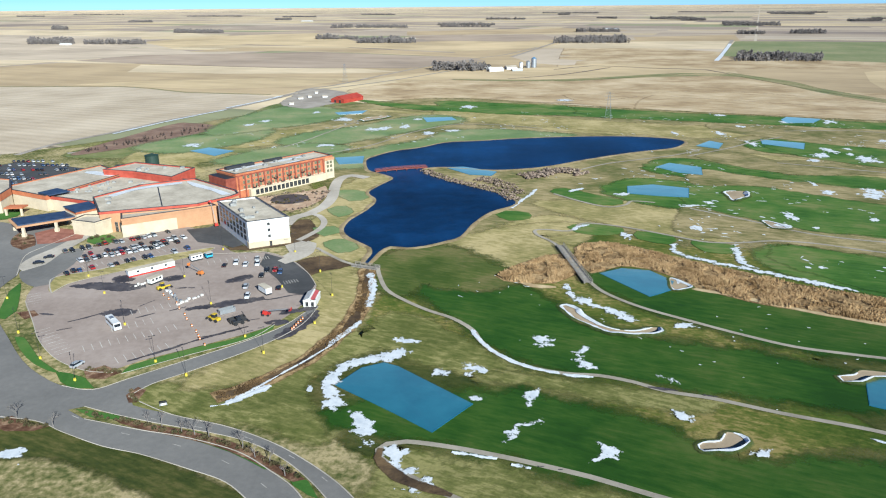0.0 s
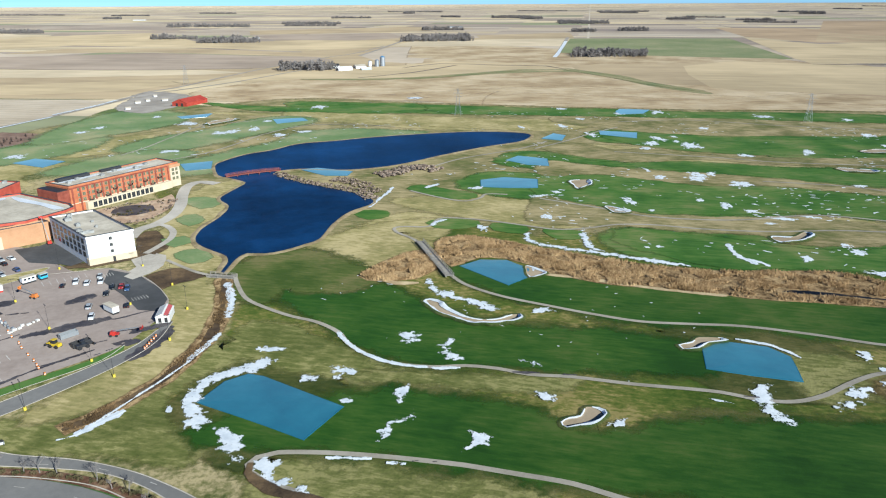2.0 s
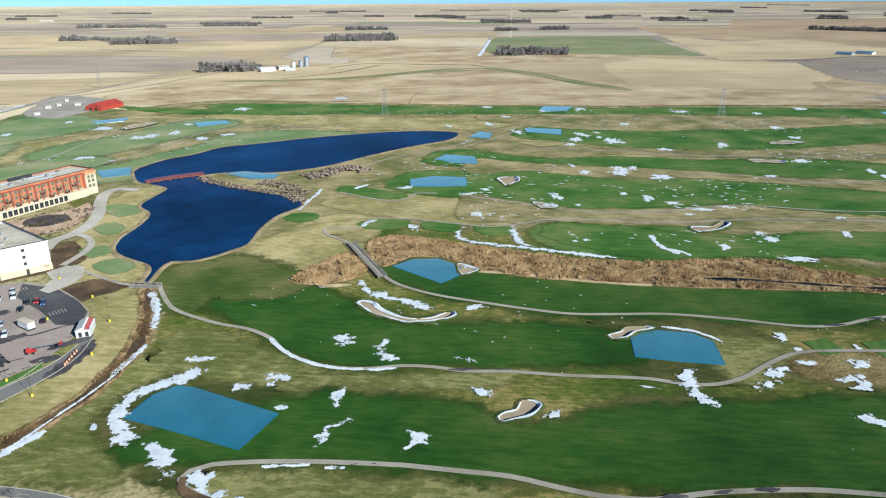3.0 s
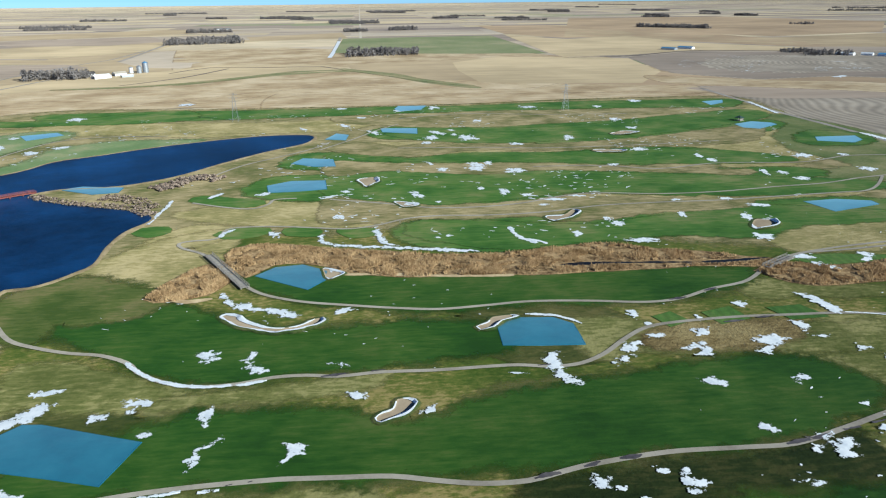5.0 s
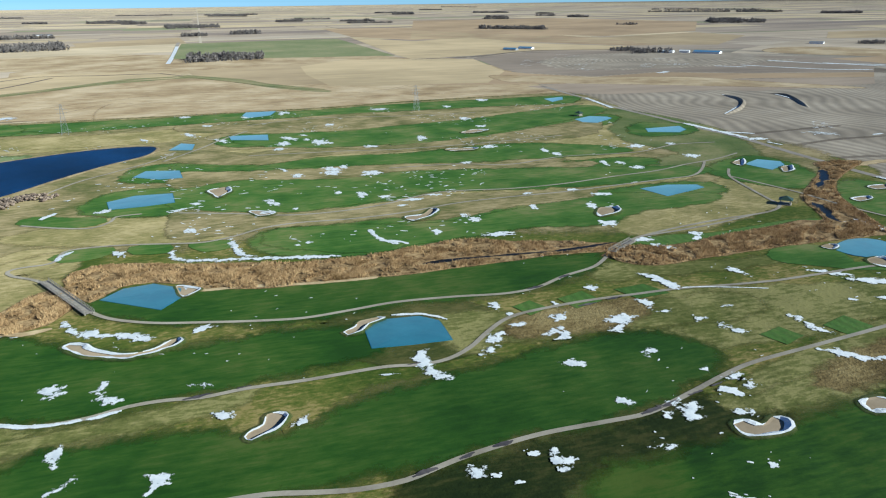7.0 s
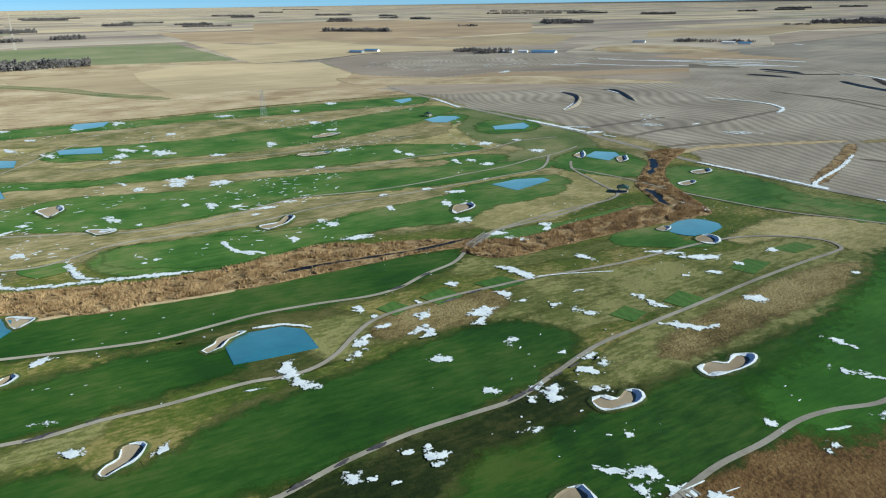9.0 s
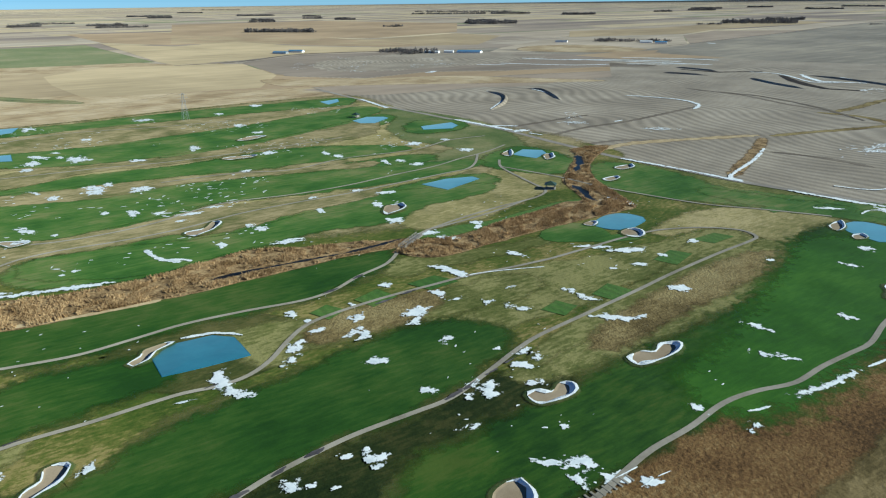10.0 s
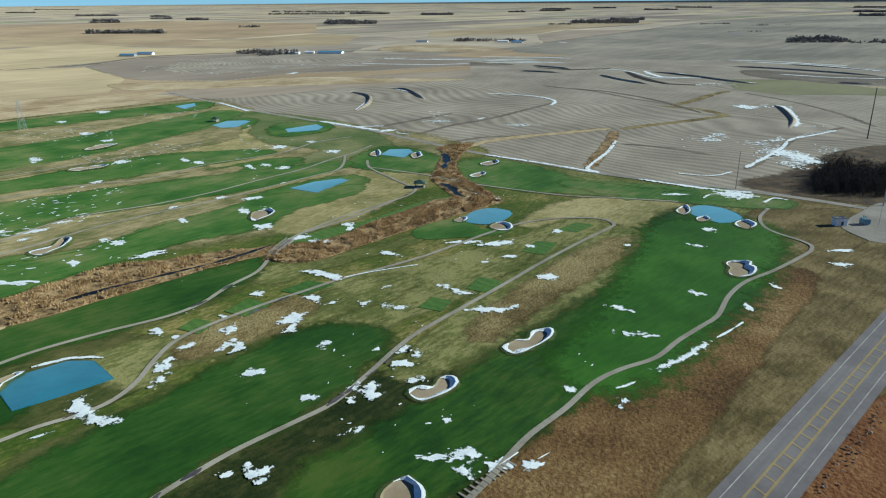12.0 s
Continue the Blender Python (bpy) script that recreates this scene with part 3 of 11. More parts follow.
M_LIP = surface("lip_grass", [(0.03, 0.06, 0.012), (0.06, 0.085, 0.021), (0.115, 0.115, 0.04)], 0.1, 0.8, 0.95, 0.1, 0.8, True)


def snow_line(pts, width):
    COUNT["drift"] = COUNT.get("drift", 0) + 1
    tagged(ribbon("snow_drift", pts, 0.55 * width, 0.44 + 0.002 * (COUNT["drift"] % 30), M_SNOWSOFT, 0.5 * width, 1.6, 0.45, 0.05), "long thin drift of old snow on the grass", "snow", kind="stuff")


def snow_bank(pts):
    """One leftover bank of snow inside the given outline; it thins out raggedly over its edge."""
    reach, cell = 1.5, 0.6
    xs, ys = [p[0] for p in pts], [p[1] for p in pts]
    nx, ny = int((max(xs) - min(xs) + 2 * reach) / cell) + 2, int((max(ys) - min(ys) + 2 * reach) / cell) + 2
    verts, soft = [], []
    for i in range(nx):
        for k in range(ny):
            x, y = min(xs) - reach + i * cell, min(ys) - reach + k * cell
            far = 99.0
            for a in range(len(pts)):
                (ax, ay), (bx, by) = pts[a - 1], pts[a]
                dx, dy = bx - ax, by - ay
                t = max(0.0, min(1.0, ((x - ax) * dx + (y - ay) * dy) / max(1e-6, dx * dx + dy * dy)))
                far = min(far, math.hypot(x - ax - t * dx, y - ay - t * dy))
            edge = far if inside(x, y, pts) else -far
            soft.append(max(0.0, min(1.0, 0.47 + edge / (2 * reach))))
            verts.append((x, y, 0.43 + 0.06 * soft[-1]))
    faces = []
    for i in range(nx - 1):
        for k in range(ny - 1):
            f = (i * ny + k, (i + 1) * ny + k, (i + 1) * ny + k + 1, i * ny + k + 1)
            if max(soft[v] for v in f) > 0.03:
                faces.append(f)
    tagged(mesh_object("snow_patch", verts, faces, M_SNOWSOFT, soft=soft), "ragged leftover patch of old white snow", "snow", kind="stuff")


def snow_patches(spots):
    """Ragged leftovers of snow: x, y, half length, half width, heading in degrees; each with crumbs round it."""
    verts, faces, soft = [], [], []
    rnd = random.Random(len(spots))
    for x, y, a, b, turn in spots:
        blobs = [(0, 0, a * 0.8, b * 0.72)]
        blobs += [(rnd.uniform(-0.9, 0.9) * a, rnd.uniform(-0.75, 0.75) * b, a * s, b * s * 0.8) for s in (rnd.uniform(0.25, 0.5) for _ in range(3))]
        blobs += [(rnd.uniform(-1.4, 1.4) * a, rnd.uniform(-1.4, 1.4) * b, a * s, b * s) for s in (rnd.uniform(0.08, 0.16) for _ in range(2))]
        if a > 13:
            blobs = [(rnd.gauss(0, 0.5) * a, rnd.gauss(0, 0.5) * b, rnd.uniform(0.6, 2.6), rnd.uniform(0.3, 0.8)) for _ in range(46)]
        c, s_ = math.cos(radians(turn)), math.sin(radians(turn))
        for u, v, ra, rb in blobs:
            n = 26 if ra > 1.5 else 10
            base, seed = len(verts), rnd.uniform(0, 99)
            for ring, k in ((0.0, 0), (0.7, 1), (1.5, 2)):
                for i in range(n if k else 1):
                    t = 2 * math.pi * i / n
                    r = ring * (1 + 0.6 * noise.noise((math.cos(t) * 1.3 + seed, math.sin(t) * 1.3, seed)) + 0.35 * noise.noise((math.cos(t) * 3.5 + seed, math.sin(t) * 3.5, 5)))
                    p, q = u + ra * r * math.cos(t), v + rb * r * math.sin(t)
                    verts.append(lay(x + p * c - q * s_, y + p * s_ + q * c, 0.36 + (0.05, 0.04, 0.0)[k]))
                    soft.append((1.0, 0.85, 0.0)[k])
            faces += [(base, base + 1 + i, base + 1 + (i + 1) % n) for i in range(n)]
            faces += [(base + 1 + i, base + 1 + n + i, base + 1 + n + (i + 1) % n, base + 1 + (i + 1) % n) for i in range(n)]
    tagged(mesh_object("snow_patches", verts, faces, M_SNOWSOFT, soft=soft), "ragged leftover patches of white snow on grass", "snow", kind="stuff")


def snow_crumbs(ring, count, seed, big=1.0):
    """Thin scattered streaks of snow over a stretch of the course."""
    rnd, verts, faces = random.Random(seed), [], []
    xs, ys = [p[0] for p in ring], [p[1] for p in ring]
    made = 0
    for _ in range(count * 60):
        if made == count:
            break
        x, y = rnd.uniform(min(xs), max(xs)), rnd.uniform(min(ys), max(ys))
        if noise.noise((x * 0.016, y * 0.016, seed)) + 0.5 * noise.noise((x * 0.06, y * 0.06, seed)) < 0.2 or not inside(x, y, ring) or any(inside(x, y, p) for p in [LAKE] + COVERED):
            continue
        made += 1
        a, b, turn = big * rnd.uniform(0.5, 2.4) * rnd.uniform(0.4, 1.3), big * rnd.uniform(0.25, 0.8), rnd.gauss(2.7, 0.5)
        c, s = math.cos(turn), math.sin(turn)
        i, n = len(verts), 9
        verts.append((x, y, 0.42))
        for k in range(n):
            t = 6.2832 * k / n
            r = rnd.uniform(0.5, 1.2)
            p, q = a * r * math.cos(t), b * r * math.sin(t)
            verts.append((x + p * c - q * s, y + p * s + q * c, 0.37))
        faces += [(i, i + 1 + k, i + 1 + (k + 1) % n) for k in range(n)]
    tagged(mesh_object("snow_crumbs", verts, faces, M_SNOW), "small scattered streaks of leftover snow", "snow", kind="stuff")


def furrow(pts, width=3.5):
    strip("furrow", pts, width, 0.11, M_DARKSOIL, "dark line across the ploughed field", 2.0, rag=0.5)


def ridge(pts):
    """A ploughed terrace bank that runs out at both ends."""
    line = spline(pts, False, 6.0)
    nor, n, verts = normals(line, False), len(line), []
    for k, (p, q) in enumerate(zip(line, nor)):
        t = min(1.0, 5.0 * k / n, 5.0 * (n - 1 - k) / n)
        verts += [lay(p[0] + q.x * o * (0.4 + 0.6 * t), p[1] + q.y * o * (0.4 + 0.6 * t), 0.1 + z * t) for o, z in ((-2.8, 0.0), (-0.9, 1.6), (0.3, 2.2), (1.1, 2.0), (3.3, 0.0))]
    faces = [(5 * k + c, 5 * k + 5 + c, 5 * k + 6 + c, 5 * k + 1 + c) for k in range(n - 1) for c in range(4)]
    tagged(mesh_object(numbered("terrace_bank"), verts, faces, M_PLOUGH, soft=[1.0] * len(verts), smooth=True), "low ploughed terrace bank", "terrace bank", kind="structure")


def reeds(pts, count, seed, tall=1.3, gaps=(), material=None):
    """A bed of dry reeds: bare bed and leaning tufts."""
    cover("reed_bed", pts, 0.34, M_REEDBED, "brown marshy bed of the creek", 2.0, wobble=1.0)
    ring = spline(pts, True, 6)
    wet = [p for g in gaps for p in spline(g, False, 2.5)]
    xs, ys = [p[0] for p in ring], [p[1] for p in ring]
    rnd, verts, faces = random.Random(seed), [], []
    made = tries = 0
    while made < count and tries < count * 12:
        tries += 1
        x, y = rnd.uniform(min(xs), max(xs)), rnd.uniform(min(ys), max(ys))
        if not inside(x, y, ring) or noise.noise((x * 0.09, y * 0.09, seed)) + 0.9 * noise.noise((x * 0.28, y * 0.28, seed)) < -0.06 or any((x - p) ** 2 + (y - q) ** 2 < 9 for p, q in wet):
            continue
        made += 1
        h = tall * rnd.uniform(0.5, 1.25) * (1 + 0.4 * noise.noise((x * 0.1, y * 0.1, 2)))
        i, w, turn = len(verts), rnd.uniform(0.12, 0.34), rnd.uniform(0, 6.28)
        lean = (rnd.gauss(0, 0.36), rnd.gauss(0, 0.36))
        for k in range(5):
            t = turn + k * 1.2566
            verts.append((x + w * math.cos(t), y + w * math.sin(t), 0.2))
        for k in range(5):
            t, r = turn + k * 1.2566 + 0.5, w * rnd.uniform(0.08, 0.45)
            verts.append((x + lean[0] + r * math.cos(t), y + lean[1] + r * math.sin(t), h * rnd.uniform(0.6, 1.0)))
        verts.append((x + lean[0] * 1.2, y + lean[1] * 1.2, h * 1.05))
        for k in range(5):
            n = (k + 1) % 5
            faces += [(i + k, i + n, i + 5 + k), (i + n, i + 5 + n, i + 5 + k), (i + 5 + k, i + 5 + n, i + 10)]
    tagged(mesh_object("reeds", verts, faces, material or M_REED), "dense dry brown reeds along the creek", "reeds", kind="stuff")


def far_field(pts, layer, material, label, fade=0.0, kind="field"):
    """A wide field of the plain, cut fine enough to lie on the rising ground."""
    pts = spline(pts, True, 60.0) if fade else list(pts)
    if area(pts) < 0:
        pts = pts[::-1]
    stack = [tuple(tuple(pts[i]) for i in t) for t in geometry.tessellate_polygon([[Vector((p[0], p[1], 0)) for p in pts]])]
    shrunk = lambda p: (p[0] * size_at(*p), p[1] * size_at(*p))
    at, verts, faces = {}, [], []
    while stack:
        tri = stack.pop()
        sides = []
        for k in range(3):
            a, b = shrunk(tri[k]), shrunk(tri[(k + 1) % 3])
            sides.append(math.hypot(a[0] - b[0], a[1] - b[1]))
        k = sides.index(max(sides))
        if sides[k] > 140:
            a, b, c = tri[k], tri[(k + 1) % 3], tri[(k + 2) % 3]
            lo, hi = min(a, b), max(a, b)
            m = ((lo[0] + hi[0]) / 2, (lo[1] + hi[1]) / 2)
            stack += [(a, m, c), (m, b, c)]
            continue
        face = []
        for p in tri:
            if p not in at:
                at[p] = len(verts)
                x, y, z = lay(p[0], p[1])
                verts.append((x, y, z + 0.03 + layer * 4.5e-5 * math.hypot(x, y)))
            face.append(at[p])
        faces.append(tuple(face))
    tagged(mesh_object(numbered(kind), verts, faces, material, soft=[1.0] * len(verts)), label, kind.replace("_", " "), kind="structure")


# ---- ground cover, from the far fields to the near course ----
NEAR_ALL = [(-600, -100), (-560, 330), (-330, 570), (-150, 760), (0, 850), (330, 720), (690, 570), (600, 260), (500, 60), (470, -60), (700, -260), (700, -500), (0, -400)]
cover("rough", NEAR_ALL, 0.02, M_TANNEAR, "olive dry grass of the resort grounds", 10.0)
NEAR_WEST = [(-560, 40), (-520, 330), (-420, 500), (-330, 560), (-240, 600), (-90, 560), (-40, 420), (-38, 300), (0, 200), (60, 130), (90, 60), (60, -60), (-300, -60)]
cover("rough", NEAR_WEST, 0.1, M_WEST, "olive and tan mown grass round the resort", 10.0)
NEAR_SOUTH = [(60, 140), (130, 80), (250, 0), (330, -20), (420, -40), (520, -130), (700, -260), (700, -500), (100, -300), (0, -100)]
cover("verge", NEAR_SOUTH, 0.105, M_VERGE, "olive brown mown highway verge", 8.0)
SOUTH_FIELD = [(120, -40), (262, -95), (500, -203), (800, -340), (760, -700), (0, -500)]
cover("prairie", SOUTH_FIELD, 0.2, M_REDPRAIRIE, "reddish brown prairie beyond the highway", 3.0)


def kerb(pts):
    strip("kerb", pts + pts[:1], 0.5, 0.5, M_CONC, "pale concrete kerb", crown=0.06)


M_TERRACE = surface("terrace_paving", [(0.32, 0.21, 0.14), (0.42, 0.29, 0.2), (0.52, 0.4, 0.29)], 0.15, 0.9, 0.9)
M_BRICKPAVE = surface("brick_paving", [(0.2, 0.08, 0.06), (0.27, 0.115, 0.085), (0.34, 0.16, 0.12)], 0.2, 1.2, 0.9)
M_FADED = surface("faded_paint", [(0.33, 0.3, 0.28), (0.45, 0.42, 0.39), (0.58, 0.56, 0.53)], 0.3, 1.5, 0.85)
M_CONC2 = surface("drive_concrete", [(0.34, 0.305, 0.26), (0.42, 0.375, 0.325), (0.49, 0.445, 0.39)], 0.05, 0.8, 0.9)

# the highway and its paint
ROAD_DIR, ROAD_SIDE, ROAD_AT = Vector((0.911, -0.4125)), Vector((-0.4125, -0.911)), Vector((149.4, -12.7))


def road_line(side, a, b):
    p, q = ROAD_AT + ROAD_SIDE * side + ROAD_DIR * a, ROAD_AT + ROAD_SIDE * side + ROAD_DIR * b
    return [tuple(p.lerp(q, k / 24)) for k in range(25)]


strip("highway", road_line(5.5, -400, 1200), 15.6, 0.33, M_HIGHWAY, "weathered grey-violet asphalt highway", smooth=False)
strip("highway_lane", road_line(2.0, -400, 1200), 1.1, 0.352, M_WHEEL, "darker wheel track on the highway", smooth=False)
strip("highway_lane", road_line(9.1, -400, 1200), 1.1, 0.352, M_WHEEL, "darker wheel track on the highway", smooth=False)
for side in (0.0, 10.9):
    strip("edge_line", road_line(side, -400, 1200), 0.26, 0.43, M_FADED, "worn white road edge line", smooth=False)
for side in (3.7, 4.05, 7.2, 7.55):
    strip("centre_line", road_line(side, -400, 1200), 0.13, 0.43, M_YELLOW, "worn yellow road line", smooth=False)
for k in range(60):
    a = -40 + 6.1 * k
    p, q = ROAD_AT + ROAD_SIDE * 3.9 + ROAD_DIR * a, ROAD_AT + ROAD_SIDE * 7.4 + ROAD_DIR * (a - 1.2)
    strip("hatch_bar", [tuple(p), tuple(q)], 0.24, 0.435, M_YELLOW, "worn yellow hatch bar on the highway", smooth=False)


def kerb_line(pts):
    strip("kerb", pts, 0.35, 0.5, M_CONC2, "pale concrete kerb along the asphalt", crown=0.1, step=2.0)


def lane_dashes(pts):
    line = spline(pts, False, 1.0)
    for k in range(2, len(line) - 4, 12):
        strip("lane_dash", [line[k], line[k + 2]], 0.15, 0.485, M_FADED, "white lane dash on the entrance road", smooth=False)

cover("field", [(-395.2, 435.7), (-360, 491), (-346, 557), (-338, 603), (-314, 659), (-288, 730), (-252, 807), (-219, 914), (-348, 998), (-541, 1070), (-776, 1103), (-1019, 1081)], 0.04, M_STUBBLE, "pale stubble field with long worked rows", 4.0, smooth=False)
cover("field", [(578, 1535), (855, 2182), (1308, 2034), (962, 1270), (732, 1360)], 0.04, M_WINTER, "green winter wheat field", 4.0, smooth=False)
cover("field", [(729, 694), (645, 463), (586, 322), (519.7, 195.7), (484.7, 105.6), (455.6, 12.4), (441.5, -51), (421.1, -129.2), (534.1, -245.1), (886, -389), (1357, -265), (1438, -37), (1455, 169), (1506, 411), (1481, 663), (1472, 857), (1378, 946), (1164, 1039), (1017, 1012)], 0.05, M_PLOUGH, "grey-brown ploughed field with contour rows", 4.0)
cover("field", [(1031, 1165), (987, 959), (784, 695), (1086, 1056)], 0.05, M_PLOUGH, "grey-brown ploughed field with contour rows", 4.0)
cover("prairie", [(-109, 907), (-27, 1048), (177, 1088), (356, 1117), (450, 1136), (499, 817), (428, 695), (344, 714), (239, 739), (137, 838), (5, 846), (-79, 883)], 0.07, M_DRY, "tan prairie stubble beyond the golf course", 8.0)
cover("prairie", [(477, 888), (613, 877), (736, 671), (677, 533), (688, 561), (583, 615), (430, 670), (316, 721), (259, 742), (207, 771), (284, 915)], 0.07, M_DRY, "tan prairie stubble beyond the golf course", 8.0)
cover("prairie", [(939, 1492), (936, 1275), (938, 1180), (993, 1147), (952, 1010), (871, 825), (745, 681), (698, 589), (716, 719), (723, 823), (634, 915), (621, 1058)], 0.07, M_DRY, "tan prairie stubble beyond the golf course", 8.0)
cover("prairie", [(390, 2228), (554, 1844), (686, 1619), (789, 1448), (903, 1226), (947, 1140), (877, 938), (801, 783), (740, 649), (706, 619), (654, 661), (531, 729), (424, 794), (330, 858), (259, 904), (153, 966)], 0.07, M_DRY, "tan prairie stubble beyond the golf course", 8.0)
cover("prairie", [(-132, 970), (-28, 1113), (199, 1227), (517, 1311), (896, 1274), (850, 983), (556, 776), (373, 936), (149, 914), (5, 878)], 0.07, M_DRY, "tan prairie stubble beyond the golf course", 8.0)
far_field([(-1052, 1412), (-889, 1435), (-825, 1529), (-643, 1495), (-333, 1369), (-159, 1340), (-75, 1332), (-85, 1181), (-199, 1002), (-217, 938), (-357, 979), (-474, 1050), (-665, 1064), (-807, 1074)], 1, M_FTAN, "tan stubble field on the plain")
far_field([(-575, 1296), (-619, 1464), (-333, 1369), (-158, 1327), (-86, 1264), (-147, 1237), (-383, 1247)], 2, M_FPALE, "bleached pale straw field on the plain")
far_field([(-567, 1088), (-482, 1131), (-268, 1168), (-120, 1156), (-166, 1098), (-221, 1032), (-345, 1012)], 2, M_FYELLOW, "tan stubble field on the plain")
far_field([(-1162, 1564), (-1005, 1628), (-836, 1609), (-867, 1518), (-897, 1450), (-1032, 1385)], 2, M_FPALE, "bleached pale straw field on the plain")
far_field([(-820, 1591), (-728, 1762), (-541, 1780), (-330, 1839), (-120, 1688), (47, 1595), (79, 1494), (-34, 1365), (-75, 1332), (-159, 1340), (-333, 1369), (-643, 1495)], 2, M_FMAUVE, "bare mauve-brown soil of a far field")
far_field([(-1645, 2229), (-1423, 2322), (-780, 2048), (-659, 1882), (-469, 1880), (-544, 1791), (-732, 1773), (-829, 1609), (-1005, 1628), (-1187, 1598)], 1, M_FPINK, "pinkish grey stubble field on the plain")
far_field([(-675, 1884), (-580, 2074), (-266, 2001), (11, 1752), (246, 1902), (142, 1619), (47, 1595), (-122, 1708), (-335, 1862), (-469, 1880)], 1, M_FTAN, "tan stubble field on the plain")
far_field([(-1017, 2432), (-919, 2901), (-554, 3110), (-398, 2698), (-266, 2272), (50, 2325), (348, 2172), (250, 1927), (11, 1795), (-270, 2029), (-605, 2228), (-791, 2077)], 1, M_FYELLOW, "bleached pale straw field on the plain")
far_field([(-2157, 2935), (-1929, 3161), (-1190, 2851), (-1017, 2432), (-791, 2077), (-1445, 2359), (-1695, 2299)], 1, M_FPINK, "pinkish grey stubble field on the plain")
far_field([(-2554, 3483), (-2205, 3620), (-2112, 3755), (-1176, 3314), (-937, 2958), (-1190, 2851), (-1970, 3230), (-2244, 3056)], 1, M_FPALE, "bleached pale straw field on the plain")
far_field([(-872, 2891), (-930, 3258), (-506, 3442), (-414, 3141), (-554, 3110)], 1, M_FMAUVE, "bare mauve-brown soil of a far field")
far_field([(-177, 3218), (555, 3487), (784, 3123), (367, 2849), (-154, 2798)], 1, M_FTAN, "tan stubble field on the plain")
far_field([(-152, 2746), (360, 2796), (363, 2383), (188, 2266), (-59, 2381)], 1, M_FMAUVE, "bare mauve-brown soil of a far field")
far_field([(-85, 1172), (-32, 1248), (37, 1263), (194, 1330), (291, 1399), (382, 1337), (461, 1281), (460, 1164), (428, 1148), (337, 1175), (224, 1110), (92, 1095), (7, 1128), (-78, 1083)], 2, M_FYELLOW, "golden straw field with contour rows")
far_field([(140, 1602), (246, 1902), (690, 1816), (522, 1416), (431, 1398), (294, 1412), (220, 1366), (164, 1426)], 1, M_FPINK, "pinkish grey stubble field on the plain")
far_field([(250, 1927), (348, 2172), (572, 2201), (869, 2184), (696, 1815)], 2, M_FPALE, "bleached pale straw field on the plain")
far_field([(572, 2201), (629, 2499), (1014, 2606), (869, 2184)], 1, M_FTAN, "tan stubble field on the plain")
far_field([(526, 1361), (816, 1358), (871, 1326), (521, 778), (511, 836), (485, 954), (462, 1145)], 1, M_FTAN, "tan stubble field on the plain")
far_field([(607, 1041), (679, 1184), (830, 1259), (921, 1159), (1006, 1066), (860, 836), (722, 734), (606, 808), (543, 870)], 2, M_FYELLOW, "tan stubble field on the plain")
far_field([(1365, 2033), (1362, 1699), (1603, 1713), (1492, 1349), (1533, 1066), (1434, 988), (1271, 1148), (1070, 1133), (930, 1171), (970, 1270)], 2, M_FYELLOW, "golden tan stubble field on the plain")
far_field([(1773, 2868), (2035, 2704), (2101, 2114), (1926, 1667), (1737, 1218), (1617, 1035), (1551, 1079), (1532, 1386), (1655, 1769), (1403, 1750), (1411, 2102)], 1, M_FRED, "russet tan grassland far off")
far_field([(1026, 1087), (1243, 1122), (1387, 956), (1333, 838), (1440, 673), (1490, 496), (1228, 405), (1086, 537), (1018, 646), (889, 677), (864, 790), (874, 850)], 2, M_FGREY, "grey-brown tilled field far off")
far_field([(606, 808), (716, 729), (860, 836), (857, 784), (882, 672), (1010, 641), (1078, 533), (1219, 402), (1144, 376), (1011, 499), (865, 582), (772, 654)], 2, M_FRED, "russet tan stubble strip")
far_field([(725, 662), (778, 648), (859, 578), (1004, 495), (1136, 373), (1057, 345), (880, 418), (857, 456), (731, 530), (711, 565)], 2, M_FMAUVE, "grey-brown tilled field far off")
far_field([(1439, 552), (1597, 489), (1757, 325), (1731, 77), (1605, 71), (1473, 283), (1389, 437)], 3, M_FRED, "russet tan grassland far off")
far_field([(2015, 864), (2268, 620), (2357, 549), (1785, 400), (1665, 454), (1544, 552), (1458, 763), (1606, 808)], 1, M_FPINK, "pinkish grey stubble field on the plain")
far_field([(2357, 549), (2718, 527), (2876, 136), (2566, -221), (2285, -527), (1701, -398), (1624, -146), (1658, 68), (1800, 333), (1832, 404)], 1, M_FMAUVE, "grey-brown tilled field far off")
far_field([(2548, 1000), (2902, 794), (4044, 483), (3676, 228), (2821, 547), (2435, 567), (2154, 846)], 2, M_FTAN, "tan stubble field on the plain")
far_field([(3676, 228), (4297, -797), (4102, -930), (2988, -683), (2929, -250), (2930, 138), (2780, 454)], 1, M_FPINK, "pinkish grey stubble field on the plain")
far_field([(1691, -74), (2173, -244), (2099, -399), (2067, -479), (1771, -413), (1628, -228)], 2, M_FOLIVE, "olive green pasture far off")
far_field([(1107, -16), (1117, -105), (1036, -207), (1024, -248), (965, -235), (962, -154), (940, -79), (984, -29)], 3, M_FOLIVE, "olive grass in a hollow of the ploughed field")
far_field([(1878, 2355), (1833, 1805), (1849, 1385), (2307, 1339), (2183, 1097), (1718, 931), (1591, 1073), (1540, 1520), (1429, 1800)], 1, M_FTAN, "tan stubble field on the plain")
far_field([(2863, 3573), (3690, 3166), (3367, 1949), (2391, 1387), (1906, 1428), (1893, 1863), (1945, 2438)], 1, M_FRED, "russet tan grassland far off")
